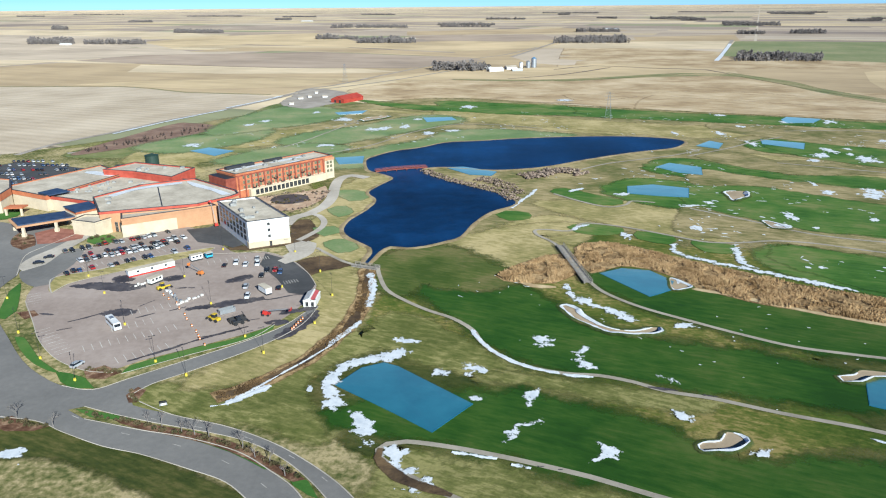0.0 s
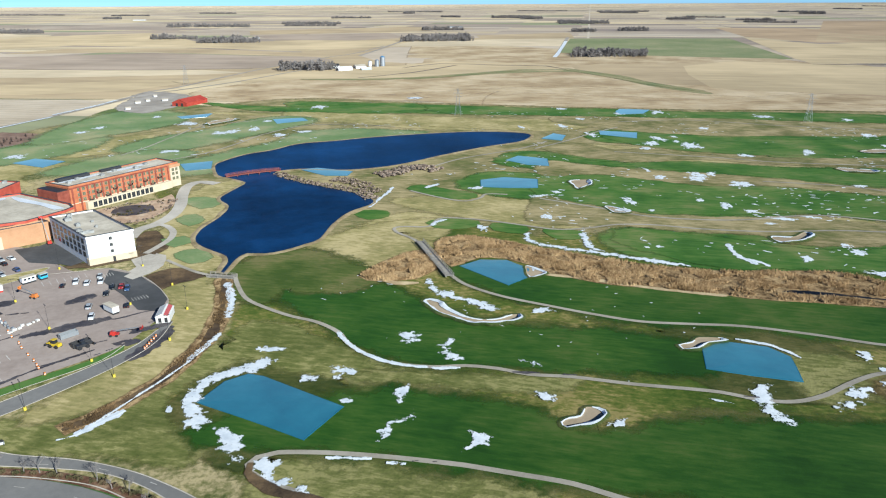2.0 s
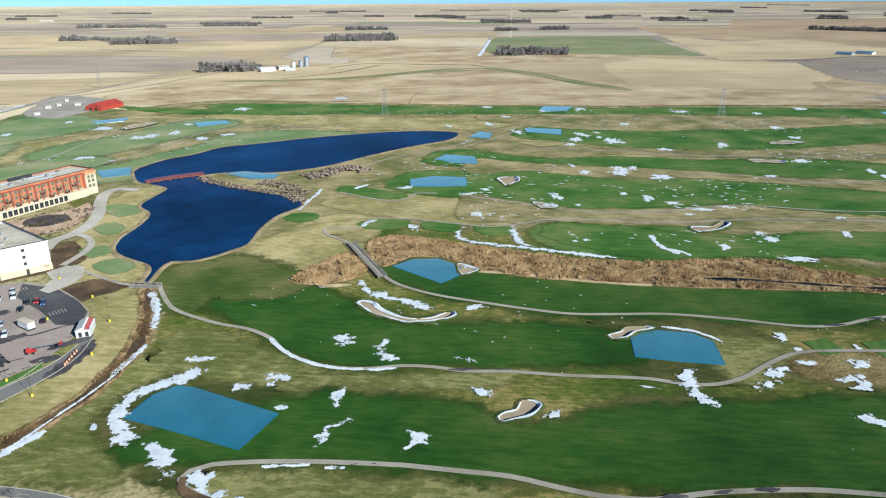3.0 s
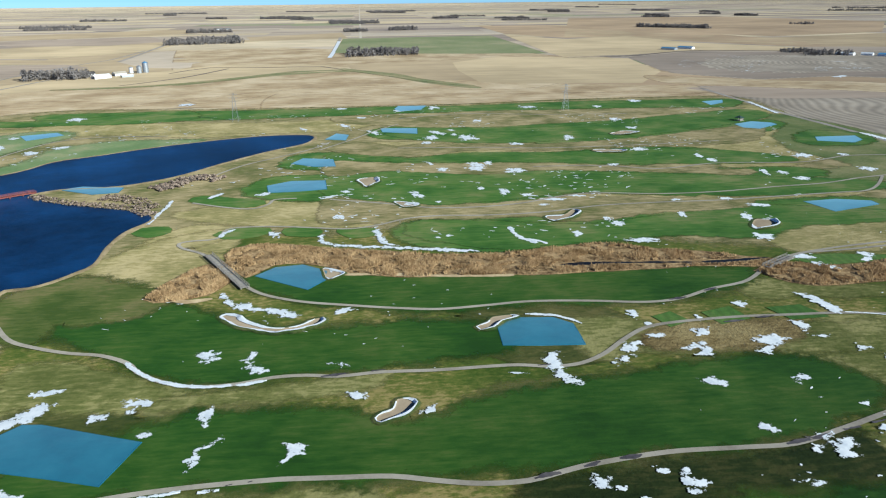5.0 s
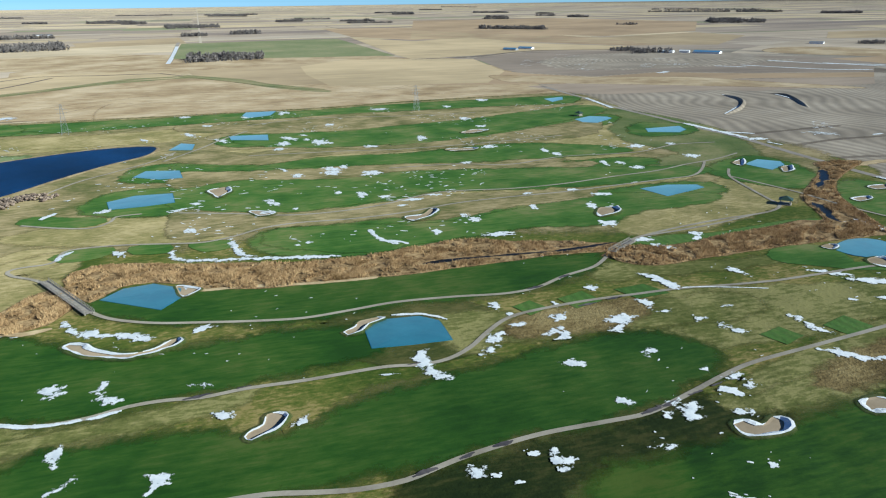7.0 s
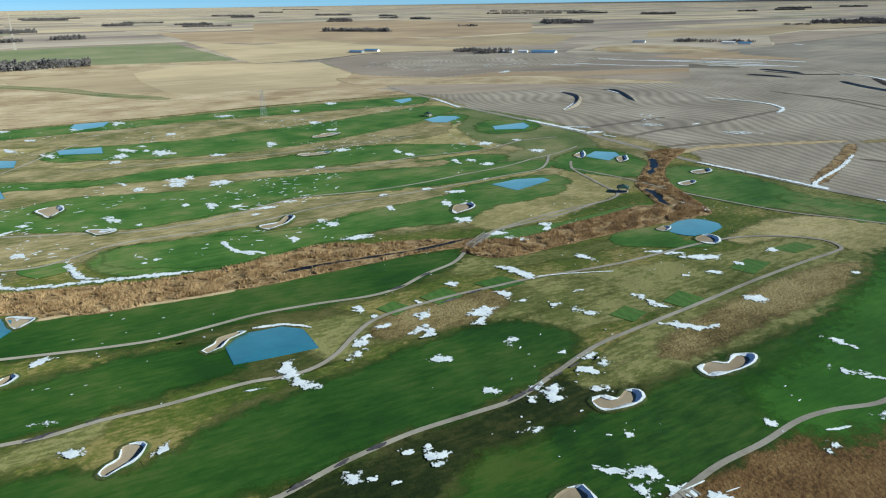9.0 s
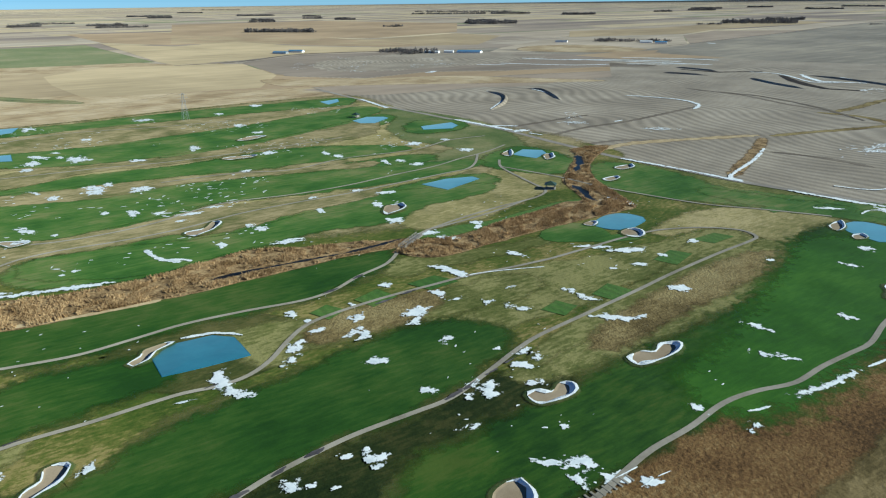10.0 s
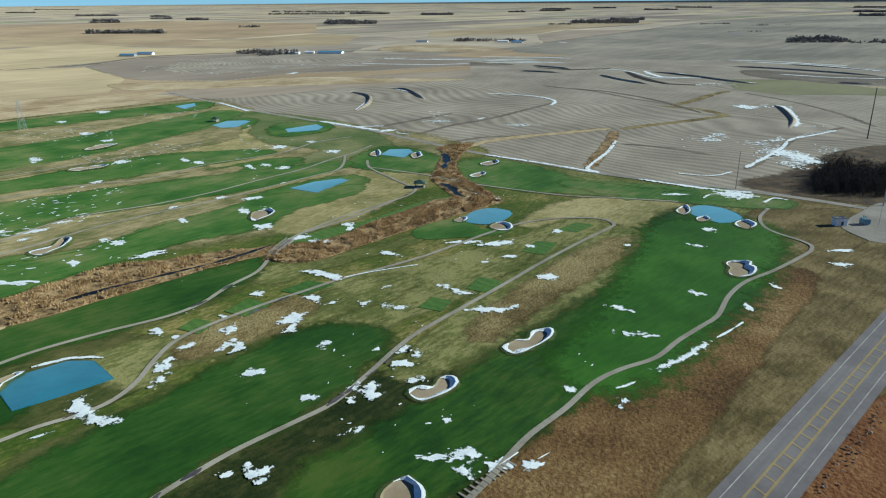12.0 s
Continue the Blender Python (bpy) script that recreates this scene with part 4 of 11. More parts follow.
cover("swale", [(181, 1114), (299, 1168), (414, 1187), (457, 1204), (476, 1134), (497, 1047), (495, 960), (511, 836), (499, 817), (477, 911), (474, 996), (463, 1082), (433, 1138), (307, 1130), (176, 1080)], 0.09, M_SWALE, "shallow green swale through the stubble", 5.0)
cover("rough", [(-231, 681), (-165, 792), (-93, 840), (0, 883), (82, 838), (181, 789), (262, 751), (405, 689), (503, 662), (593, 627), (696, 568), (672, 513), (628, 438), (606, 376), (585, 321), (570, 274), (552.9, 229.5), (536.9, 188.9), (507.6, 157.1), (422.1, 159), (446.3, 97.1), (365, 43.7), (227.9, 48.3), (136.8, 49.7), (96.1, 83.5), (55.2, 109.7), (14, 136.2), (-17.2, 154.3), (-39.2, 183.4), (-37.1, 220.3), (-24.3, 258.3), (-17.5, 295.8), (-63.5, 382.8), (-130.1, 561.9)], 0.12, M_ROUGH, "olive and tan rough of the golf course", 8.0)
cover("rough", [(-300, 549), (-269, 614), (-225, 681), (-212, 754), (-197, 848), (-132, 864), (-87, 831), (-20, 786), (4, 743), (42, 679), (81, 645), (103, 621), (3.3, 597.5), (-61.6, 529.6), (-81.6, 491.3), (-102.5, 541.7), (-160.4, 543.7), (-194.2, 513.8), (-232.4, 535.4)], 0.135, M_GREENROUGH, "greenish rough of the golf course", 8.0)
dry_patch([(25.4, 280.6), (32.8, 294.2), (21.8, 298), (15, 317.6), (24.9, 344), (51.1, 368.7), (72.7, 352.7), (59.3, 325.2), (41.9, 317.1), (49.5, 305.1)])
dry_patch([(-1.3, 318.2), (15.5, 338.6), (47, 355.1), (67.7, 351.7), (56.8, 338.5), (43.9, 337.6), (56, 311.7), (31.7, 292.8), (19.5, 280.7), (9.9, 303.6)])
dry_patch([(171.6, 455.6), (193.8, 430), (222.2, 402.5), (250.5, 390.8), (289.8, 379.9), (334.1, 349.2), (279.7, 366.6), (241.9, 377.4), (208.6, 393), (185.7, 412.5), (164.7, 438.3)])
dry_patch([(107, 397.5), (134.3, 378.9), (157.4, 351.9), (179.4, 326.1), (152.3, 326.7), (127.3, 328.2), (98, 347.9), (74.2, 367.5), (54.2, 395.6), (69.9, 400.4)])
dry_patch([(209.8, 527.9), (246.8, 521.9), (288.6, 483.6), (320.4, 449.9), (279.6, 452), (238.4, 465.8), (206.6, 498)])
dry_patch([(301, 633), (369, 618), (445, 586), (525, 537), (606, 519), (661, 504), (629, 452), (528, 472), (492, 552), (401, 564), (341, 591)])
dry_patch([(327.7, 444.8), (403.9, 410.9), (484, 400), (558, 399), (516, 317), (455.7, 304.2), (404.5, 321.7), (435.3, 369), (395.3, 408.3)])
dry_patch([(173.2, 327.7), (223.8, 313.7), (265.8, 314.8), (304.4, 288.3), (359, 267), (410.7, 248.6), (412.8, 235.1), (359, 251), (292.7, 276.8), (225.5, 294.9)])
dry_patch([(291.1, 191.2), (302.5, 215.7), (334.5, 212), (379, 201.3), (443.3, 217.5), (423.9, 170.7), (365.2, 167.8), (316.8, 176)])
dry_patch([(237.3, 178.8), (249.8, 163.9), (276.3, 143.9), (298.2, 130.4), (331.4, 118.8), (294.3, 128.7), (269.4, 140.4), (245.4, 155.6), (229.4, 162.2)], M_TANNEAR)
dry_patch([(227.7, 66.4), (261.7, 69.2), (285.6, 60.4), (332.7, 43.1), (356.7, 29.5), (349.9, 20.5), (322.8, 20.7), (273.9, 34.2), (233.9, 48.7), (206.7, 58.1), (185.7, 70.6), (177.6, 82.7)], M_TANNEAR)
dry_patch([(339, 81.4), (387.8, 70.5), (414.5, 29.2), (414.4, 10.3), (360.4, 18.6), (362.9, 41.7), (360.3, 65.1)])
dry_patch([(-81.2, 263.4), (-51.6, 251.6), (-30.6, 222), (-20.1, 240.7), (-7.1, 230.8), (15.6, 205), (36, 194.5), (14.9, 195.8), (-6.5, 205.3), (-22.3, 217.6), (-42.9, 201.8), (-46.6, 184.5), (-30.4, 166.6), (-35.7, 161.3), (-56.9, 172.4), (-79.4, 172.5), (-92.2, 180.1), (-92.1, 188.1), (-67.9, 187.9), (-61.1, 202)], M_TANNEAR)
dry_patch([(-16, 142.4), (-8.2, 153.7), (14.6, 148.9), (35.9, 142.2), (45.6, 137.6), (50.7, 128.4), (-12.3, 128.7)], M_TANNEAR)
dry_patch([(161, 151.2), (181.2, 153.5), (213.3, 137.9), (248.1, 120.7), (252.3, 109.4), (230.3, 110.7), (201.7, 129.5), (177.6, 142.7)], M_TANNEAR)
dry_patch([(166.4, 172.5), (175, 160.7), (159.8, 155), (144.1, 156.6), (151.8, 177.7)], M_TANNEAR)
dry_patch([(11.3, 194.1), (35.3, 190.4), (59.3, 183.6), (77.6, 178.8), (65.8, 177.3), (47.3, 182.1), (27.6, 183.9)], M_TANNEAR)
dry_patch([(-90, 790), (-20, 764), (22, 742), (93, 701), (168, 687), (238, 651), (178, 623), (107, 644), (48, 692), (-20, 748)])
dry_patch([(-2, 790), (89, 733), (181, 682), (251, 656), (272, 624), (220, 605), (149, 639), (64, 689), (-4, 721)])
dry_patch([(-219, 606), (-185, 633), (-139, 661), (-119, 636), (-149, 588), (-192, 575)])
dry_patch([(-142.5, 543.1), (-107.8, 571.6), (-71.7, 580), (-87.1, 556.7), (-118.1, 531.5)])
cover("prairie", [(134, 37), (155.2, 30.9), (183.3, 22.2), (210.3, 6.8), (238.4, -6.2), (259, -15.5), (284, -22), (313.4, -40.7), (292.5, -55.2), (246.5, -42.4), (203.1, -28.9), (168.4, -13.3), (145.9, -3.4), (123.7, 6.8), (117.2, 34.6)], 0.23, M_BROWN, "reddish brown dry prairie grass", 9.0, wobble=2.5)
cover("prairie", [(164.8, 153.7), (182.9, 155.1), (208.6, 143.9), (219.2, 139.8), (202.2, 134.3), (179.3, 144.2)], 0.23, M_TANBROWN, "tan brown dry prairie grass", 9.0, wobble=2.5)
cover("prairie", [(331.9, 32.1), (331.1, 21.5), (293.6, 37.2), (249.2, 52.2), (219.3, 61.7), (208.2, 66.6), (239.6, 63.2), (288.8, 51.1)], 0.23, M_TANBROWN, "tan brown dry prairie grass", 9.0, wobble=2.5)
track([(742, 651), (683, 536), (645, 463), (615, 389), (586, 322), (569, 279), (545.1, 235.8), (524, 197.3), (501.8, 152.7), (484.7, 105.6), (467.7, 63.4), (455.6, 12.4), (447.9, -30), (440.9, -56.9), (426.3, -96.4)])
track([(-342, 550), (-335, 598), (-312, 653), (-286, 726), (-251, 803), (-211, 914), (-195, 1001), (-160, 1058), (-106, 1202), (-35, 1378)])
track([(-35, 1378), (71, 1575), (141, 1694), (238, 1954)])
track([(552, 1487), (663, 1751), (872, 2253)], 9.0)
track([(-304, 555), (-263, 587), (-237, 635), (-214, 681), (-200, 753), (-179, 827), (-158, 856)])
fairway([(-1, 856), (80, 824), (178, 777), (258, 738), (326, 714), (396, 674), (492, 647), (576, 608), (680, 555), (636, 518), (573, 553), (519, 582), (433, 620), (351, 655), (274, 683), (190, 713), (115, 741), (45, 780), (-2, 814)], M_FAIR2)
fairway([(-105, 873), (-48, 829), (24, 806), (89, 821), (131, 800), (123, 745), (64, 752), (23, 771), (-46, 801)], M_FAIR2)
fairway([(244, 571), (276, 594), (313, 587), (363, 566), (423, 557), (480, 538), (513, 509), (495, 483), (441, 494), (388, 510), (332, 518), (290.8, 524.6), (254.5, 537.7)], M_FAIR2)
fairway([(351.2, 469.1), (394, 477), (450, 459), (504, 449), (560, 444), (594, 432), (584, 415), (547, 403), (495, 409), (436, 418), (386.6, 431.9), (350.7, 445.5)], M_FAIR2)
fairway([(536, 363), (574, 376), (595, 347), (571, 325), (548, 323), (523, 341)], M_FAIR2)
fairway([(140.1, 488), (163.8, 515.5), (190.8, 504.1), (220, 466.5), (247.4, 447.3), (282.2, 440), (321.8, 422.4), (366.6, 409.2), (410.1, 392.2), (438.8, 366.5), (422.3, 346.9), (372.5, 355.3), (335.7, 374.1), (294, 385.5), (252.3, 393.6), (224.6, 406.7), (200.9, 427.1), (178.1, 451.1), (152.1, 469.1)], M_FAIR2)
fairway([(99.4, 423.8), (119.3, 450.9), (144.3, 446.6), (162.9, 433.8), (184.4, 409.7), (208.6, 393), (241.9, 377.4), (279.7, 366.6), (315.9, 351.5), (355.5, 338.5), (388.3, 317.9), (425.5, 300.5), (444.4, 278.8), (394.7, 277.6), (349.9, 285.1), (316.1, 299.8), (287.6, 319.4), (264.4, 323.7), (228, 325.3), (197.3, 331.7), (173.3, 341.1), (156, 364.1), (136.1, 383.5), (108.5, 402.3)], M_FAIR2)
fairway([(63.6, 422.7), (73.1, 430.9), (86.2, 417.5), (101.5, 401.2), (94.2, 392.1), (79.2, 400.9)], M_FAIR2)
fairway([(144.6, 310.9), (159.5, 314.7), (182.1, 306.6), (209.2, 293.2), (242.2, 286.2), (282.3, 275.3), (319.1, 258.8), (351.5, 245.5), (374.1, 239.2), (387.2, 233.3), (406.3, 217.2), (397.4, 205.4), (363.9, 211.5), (338, 221.2), (299.5, 227.2), (270.5, 231.6), (247.1, 239.6), (216.9, 247.2), (192.6, 251.4), (173.1, 260.6), (152.6, 278.2), (143.3, 295.6)], M_FAIR2)
fairway([(63.3, 279), (70.6, 284), (81, 271), (100.7, 264), (128.1, 244.3), (159.5, 227.2), (193.1, 212), (216.1, 201.5), (237.9, 189.5), (249.2, 183.6), (238.9, 178.3), (217.7, 178), (199.7, 179.3), (181.4, 185.4), (155, 201.5), (130.3, 211.9), (110.4, 220.6), (89.6, 236.9), (76.6, 251.3), (67.5, 265.5)])
fairway([(-11.8, 273.9), (-3.4, 282.4), (9.7, 280.3), (22, 269.8), (36.1, 250), (41.9, 240.7), (52.2, 227.6), (72.6, 216.3), (94.8, 208.1), (116.4, 197.2), (126.4, 186.8), (119.9, 177.1), (106.6, 181), (84.6, 187), (70.5, 190.8), (55.7, 196.2), (38, 202), (25.9, 208.2), (15.6, 225.5), (4.1, 241.9), (-9.5, 265)])
fairway([(-32.7, 295.3), (-24.8, 308.7), (-6.5, 318), (9.3, 305.8), (18.7, 288.8), (22.5, 274.1), (10.5, 268.1), (-12.9, 274.7), (-21.6, 262.6)], M_SEMI)
fairway([(-9.2, 181.5), (6.6, 182.6), (20.6, 181.3), (37.5, 175.8), (53.4, 165.5), (62.1, 154.6), (72.2, 147.4), (87.3, 148.8), (104.5, 148.4), (120.8, 142.4), (149.4, 135.9), (169.8, 131.2), (187.4, 123.3), (199.8, 111.6), (200, 101.9), (191.5, 96.3), (180.8, 95.8), (162.2, 99.1), (148.3, 103.2), (128.8, 109.5), (109.8, 117.2), (92, 122.9), (67.3, 132), (48.7, 141.4), (30.2, 150), (12.1, 157.9), (-10.2, 164.7), (-33.2, 172.9), (-25.9, 179.5)])
fairway([(121.3, 78.5), (137.1, 74.3), (154.2, 68.9), (172.1, 58.4), (188.8, 56.6), (213.2, 46), (237, 36.8), (262.3, 28), (311.9, 17.2), (356.4, 15.5), (385, 8.8), (399.9, -8.2), (374.1, -27.3), (341.9, -34.7), (305.2, -27.1), (272.9, -15.7), (244.8, -4.1), (212.3, 12.2), (193, 23.7), (170.4, 34.3), (152.5, 42.3), (135.3, 48.8), (122.2, 52.4), (108.1, 59.8), (104, 71.2)], M_FAIR9)
# Lighter part of the hole, its light put into the grass colour.
cover("fairway", [(359.2, 7.5), (370.6, -25.9), (338.9, -26.1), (284.9, -15.8), (252, -2.9), (219.6, 9.3), (198.2, 19.3), (197.1, 27.8), (231.5, 19.9), (280.7, 14.6), (326.1, 11.3)], 0.275, M_FAIR9B, "bright green middle of the near fairway", 26.0)
fairway([(441.9, 235.6), (486.9, 239.4), (503.1, 232.4), (497.7, 206.1), (469.9, 180.5), (444.3, 171.6), (431.9, 187.4), (432, 208.7)], M_FAIR2)
fairway([(463.1, 159.5), (481.6, 150.7), (482.5, 129.8), (465.7, 101.3), (445.8, 74.6), (441.5, 45.5), (442.5, 11.7), (442.3, -17.3), (424.9, -1.7), (415.5, 42.3), (412.6, 75.4), (409, 98.9), (417.2, 123), (428.3, 141.7)], M_FAIR2)
fairway([(313.6, 132.3), (332.3, 125.5), (334.2, 110.5), (324.2, 101.1), (338, 90.2), (329.3, 86.3), (315.6, 98.4), (306.9, 113), (302.4, 126.1)], M_FAIR2)
fairway([(275.7, 183), (294.1, 178.1), (316.1, 163.7), (341, 155.4), (368.6, 146.1), (378.7, 135.8), (361.8, 140), (331.1, 151), (309.9, 160.7), (285.5, 170), (278.9, 178.7)], M_TEE)
fairway([(437.6, 80.3), (432, 17.7), (427.5, -17.1), (430, -47.1), (416.5, -43.3), (413.8, -14), (414.1, 22.8), (419.1, 56.1)], M_FAIR2)
fairway([(-88.3, 534.7), (-67.7, 544.8), (-47.5, 569.3), (-15.9, 598.2), (4, 637), (45, 647), (84, 630), (102, 615), (52, 606), (-1.5, 592.5), (-42.2, 559.7), (-58.4, 540.1), (-63.2, 505.6), (-79.2, 502.3)], M_PALEFAIR)
fairway([(-139, 598), (-120, 642), (-82, 671), (-53, 711), (-19, 740), (10, 716), (-12, 681), (-48, 642), (-75, 611), (-110.4, 586.5)], M_PALEFAIR)
fairway([(-252, 577), (-242, 607), (-203, 642), (-172, 662), (-177, 605), (-205, 570), (-225, 562)], M_PALEFAIR)
fairway([(-214, 643), (-212, 730), (-188, 809), (-151, 816), (-117, 761), (-132, 712), (-169, 675)], M_PALEFAIR)
fairway([(-167.5, 522.9), (-149.8, 554.5), (-119, 581.8), (-89.2, 570.9), (-102.5, 541.7), (-137.4, 521.9)], M_PALEFAIR)
fairway([(-69.6, 350.7), (-60.6, 353.5), (-56.2, 343.7), (-62.5, 338.3)], M_PALEFAIR)
fairway([(-60.8, 327.5), (-51.6, 331.7), (-43.9, 318.7), (-51.6, 312.3)], M_PALEFAIR)
fairway([(-70, 427.1), (-58, 429.6), (-49.1, 412.9), (-58.4, 405.3)], M_PALEFAIR)
fairway([(-67.8, 386), (-60.1, 393), (-54.6, 381.1), (-60.3, 372.3)], M_PALEFAIR)
fairway([(422.9, -3.3), (433.5, -7.2), (437.7, -15.7), (433.8, -20.3), (422.1, -20.1), (420.3, -11)], M_FAIR2)
fairway([(422.9, -22.5), (433, -25.8), (435.3, -32.6), (429.8, -35.3), (419.1, -33.3), (416.6, -25.9)], M_FAIR2)
fairway([(421.4, -36.4), (431.4, -40.2), (430.5, -48.6), (422.3, -50), (415, -46), (415, -38.9)], M_FAIR2)
fairway([(433, 14.5), (433.7, 0.1), (425.4, 0.8), (423.6, 14)], M_FAIR2)
cover("fairway", [(291, 574), (348, 540), (399, 512), (467, 505), (538, 505), (628, 493), (617, 454), (564, 443), (508, 440), (434, 442), (372, 458), (316, 478), (271, 520), (258, 563)], 0.265, M_FAIR2, "long mown green golf fairway", 6.0, wobble=3.0)
cover("fairway", [(184, 503), (220, 463), (276, 454), (326, 422), (373, 406), (423, 379), (454, 344), (461, 312), (426, 322), (388, 343), (342, 373), (317, 392), (286, 414), (245, 439), (203, 467), (177, 487)], 0.265, M_FAIR2, "long mown green golf fairway", 6.0, wobble=3.0)
cover("fairway", [(155, 434), (192, 431), (239, 396), (288, 375), (320, 350), (363, 316), (410, 277), (444, 246), (433, 235), (375, 253), (343, 271), (306, 295), (268, 324), (232, 330), (187, 342), (157, 372), (139, 395)], 0.265, M_FAIR2, "long mown green golf fairway", 6.0, wobble=3.0)
cover("fairway", [(161, 317), (187, 301), (228, 269), (272, 259), (328, 246), (352, 234), (386, 201), (364, 197), (325, 211), (288, 212), (264, 231), (233, 242), (200, 253), (178, 258), (154, 287), (149, 302)], 0.265, M_FAIR2, "long mown green golf fairway", 6.0, wobble=3.0)
cover("rough_strip", [(255, 676), (317, 651), (407, 627), (491, 581), (598, 526), (639, 502), (544, 510), (477, 515), (414, 531), (353, 547), (299, 579), (259, 623), (243, 648)], 0.338, M_FARROUGH, "tan rough between two far fairways", 5.0, wobble=3.0)
cover("rough_strip", [(197, 535), (221, 537), (242, 506), (263, 506), (309, 467), (363, 446), (424, 432), (494, 428), (559, 422), (501, 378), (438, 387), (384, 417), (335, 433), (283, 464), (230, 468), (190, 517)], 0.338, M_FARROUGH, "tan rough between two far fairways", 5.0, wobble=3.0)
cover("rough_strip", [(174, 479), (199, 459), (241, 432), (281, 408), (315, 384), (335, 365), (377, 328), (406, 307), (395, 299), (368, 321), (326, 356), (292, 380), (248, 392), (215, 419), (195, 436), (158, 441)], 0.338, M_FARROUGH, "tan rough between two far fairways", 5.0, wobble=3.0)
cover("rough_strip", [(136, 386), (154, 365), (184, 337), (226, 322), (260, 314), (293, 292), (334, 264), (343, 260), (330, 250), (280, 266), (234, 276), (220, 295), (191, 308), (164, 323), (149, 326), (137, 329), (118, 343)], 0.338, M_FARROUGH, "tan rough between two far fairways", 5.0, wobble=3.0)
cover("rough_tan", [(237.6, 134.9), (263.5, 115.6), (311.8, 83.0), (360.6, 54.7), (353.2, 45.6), (299.8, 63.7), (256.1, 79.7), (227.2, 90.7), (201.8, 104.4), (190.7, 116.2), (205.2, 130.4)], 0.2, M_TANNEAR, "olive tan rough between two cart paths", 6.0, wobble=3.0)
cover("rough_tan", [(354.2, 61.0), (348.2, 39.7), (304.0, 51.5), (250.2, 66.1), (209.7, 75.4), (186.5, 79.7), (203.0, 81.3), (247.3, 74.5), (291.7, 64.4)], 0.2, M_TANNEAR, "olive tan rough beside a cart path", 5.0, wobble=2.0)
LAKE = [(-61.4, 519.3), (-55.8, 535.7), (-41.9, 555.1), (-22.1, 568.4), (-1.5, 589.9), (27.4, 596.5), (62, 606), (102, 612), (151, 613), (187, 601), (197, 585), (178.8, 558.5), (143.2, 541.7), (103.7, 517.8), (77.9, 499.1), (58.4, 488.7), (34.2, 484), (14.6, 488.2), (-1.3, 494.2), (-16.6, 491), (-17.1, 482.1), (-7, 463.1), (6.1, 447), (20.1, 431.7), (33.1, 416.1), (39.6, 400.4), (36.1, 390.7), (24.1, 379.3), (13.8, 359), (5.9, 335.1), (-1.1, 328.1), (-12, 320.6), (-20, 318.3), (-28.3, 320.1), (-32.5, 312.8), (-34.7, 302.7), (-36.5, 295.4), (-38.1, 298.3), (-36.3, 310.5), (-37.6, 318.6), (-42.5, 325.4), (-50.8, 336.2), (-54.8, 348.5), (-53.2, 365.7), (-46.2, 385.5), (-43.3, 406.2), (-49.7, 425.1), (-41.8, 448.3), (-37.3, 462.4), (-49, 477.8), (-56.3, 486.9)]
cover("water", LAKE, 0.345, M_LAKE, "deep blue lake with a light ripple", 0.0, 4.0)
reeds([(20.6, 281.2), (25.6, 287.8), (37, 298.7), (47.6, 306.4), (56.7, 309.5), (59.8, 302.3), (55.4, 284.2), (42.9, 273), (30.4, 272.8), (23.8, 275.9)], 5440, 71, gaps=[[(184.2, 227.8), (201, 220.9), (223.3, 208.6), (245.8, 196.2), (270.3, 188)], [(408.4, 154), (397.3, 142.4), (385.8, 134.7), (381.3, 127.9)], [(496, 184), (472.2, 173.5), (446, 166.4)]])
reeds([(59.1, 309.5), (64.6, 321.9), (74.4, 324.7), (88.4, 317.3), (100.5, 304.4), (112.9, 293.3), (129.7, 280.2), (146, 266.5), (164.4, 256.9), (176.5, 251.6), (190.7, 248.8), (208, 245), (221.4, 240), (229.7, 229.5), (239.9, 217.7), (255.5, 204.4), (261.8, 193.7), (271.1, 185.6), (259.4, 182.7), (237.7, 195.5), (223.3, 201.8), (204, 209.6), (185.1, 217.3), (167, 225.4), (150.3, 234.9), (128.7, 245.4), (112.7, 256), (100.8, 267.1), (96.1, 278.2), (87.2, 289.1), (75.4, 292), (66.6, 286.7), (61.2, 284.1)], 24273, 72, gaps=[[(184.2, 227.8), (201, 220.9), (223.3, 208.6), (245.8, 196.2), (270.3, 188)], [(408.4, 154), (397.3, 142.4), (385.8, 134.7), (381.3, 127.9)], [(496, 184), (472.2, 173.5), (446, 166.4)]])
reeds([(251.8, 179.9), (269.1, 182), (276.9, 174.3), (291.4, 163.8), (318, 158.1), (343, 149.5), (369.7, 143), (378.9, 135.1), (393.6, 144.8), (416.6, 162.5), (453, 172.8), (495.8, 184.4), (514.8, 196.2), (542.9, 177.3), (500.2, 171), (465.4, 164.2), (434.1, 149.5), (408.9, 129.7), (392.4, 114.9), (378.4, 105.6), (361.3, 112.8), (341.9, 122.6), (319.3, 133.1), (297, 141.9), (276.7, 149.9), (258.1, 157.3), (251.2, 170.6)], 21762, 73, gaps=[[(184.2, 227.8), (201, 220.9), (223.3, 208.6), (245.8, 196.2), (270.3, 188)], [(408.4, 154), (397.3, 142.4), (385.8, 134.7), (381.3, 127.9)], [(496, 184), (472.2, 173.5), (446, 166.4)]])
strip("grass_waterway", [(522.8, 176.5), (552.1, 167.0), (577.4, 148.7), (610.6, 114.6), (644.4, 79.8)], 6.0, 0.13, M_TANRIM, "pale brown grassed waterway across the field", 4.0, rag=0.5)
strip("creek", [(184.2, 227.8), (201, 220.9), (223.3, 208.6), (245.8, 196.2), (270.3, 188)], 2.4, 0.38, M_CREEK, "dark narrow creek among the reeds", rag=0.9)
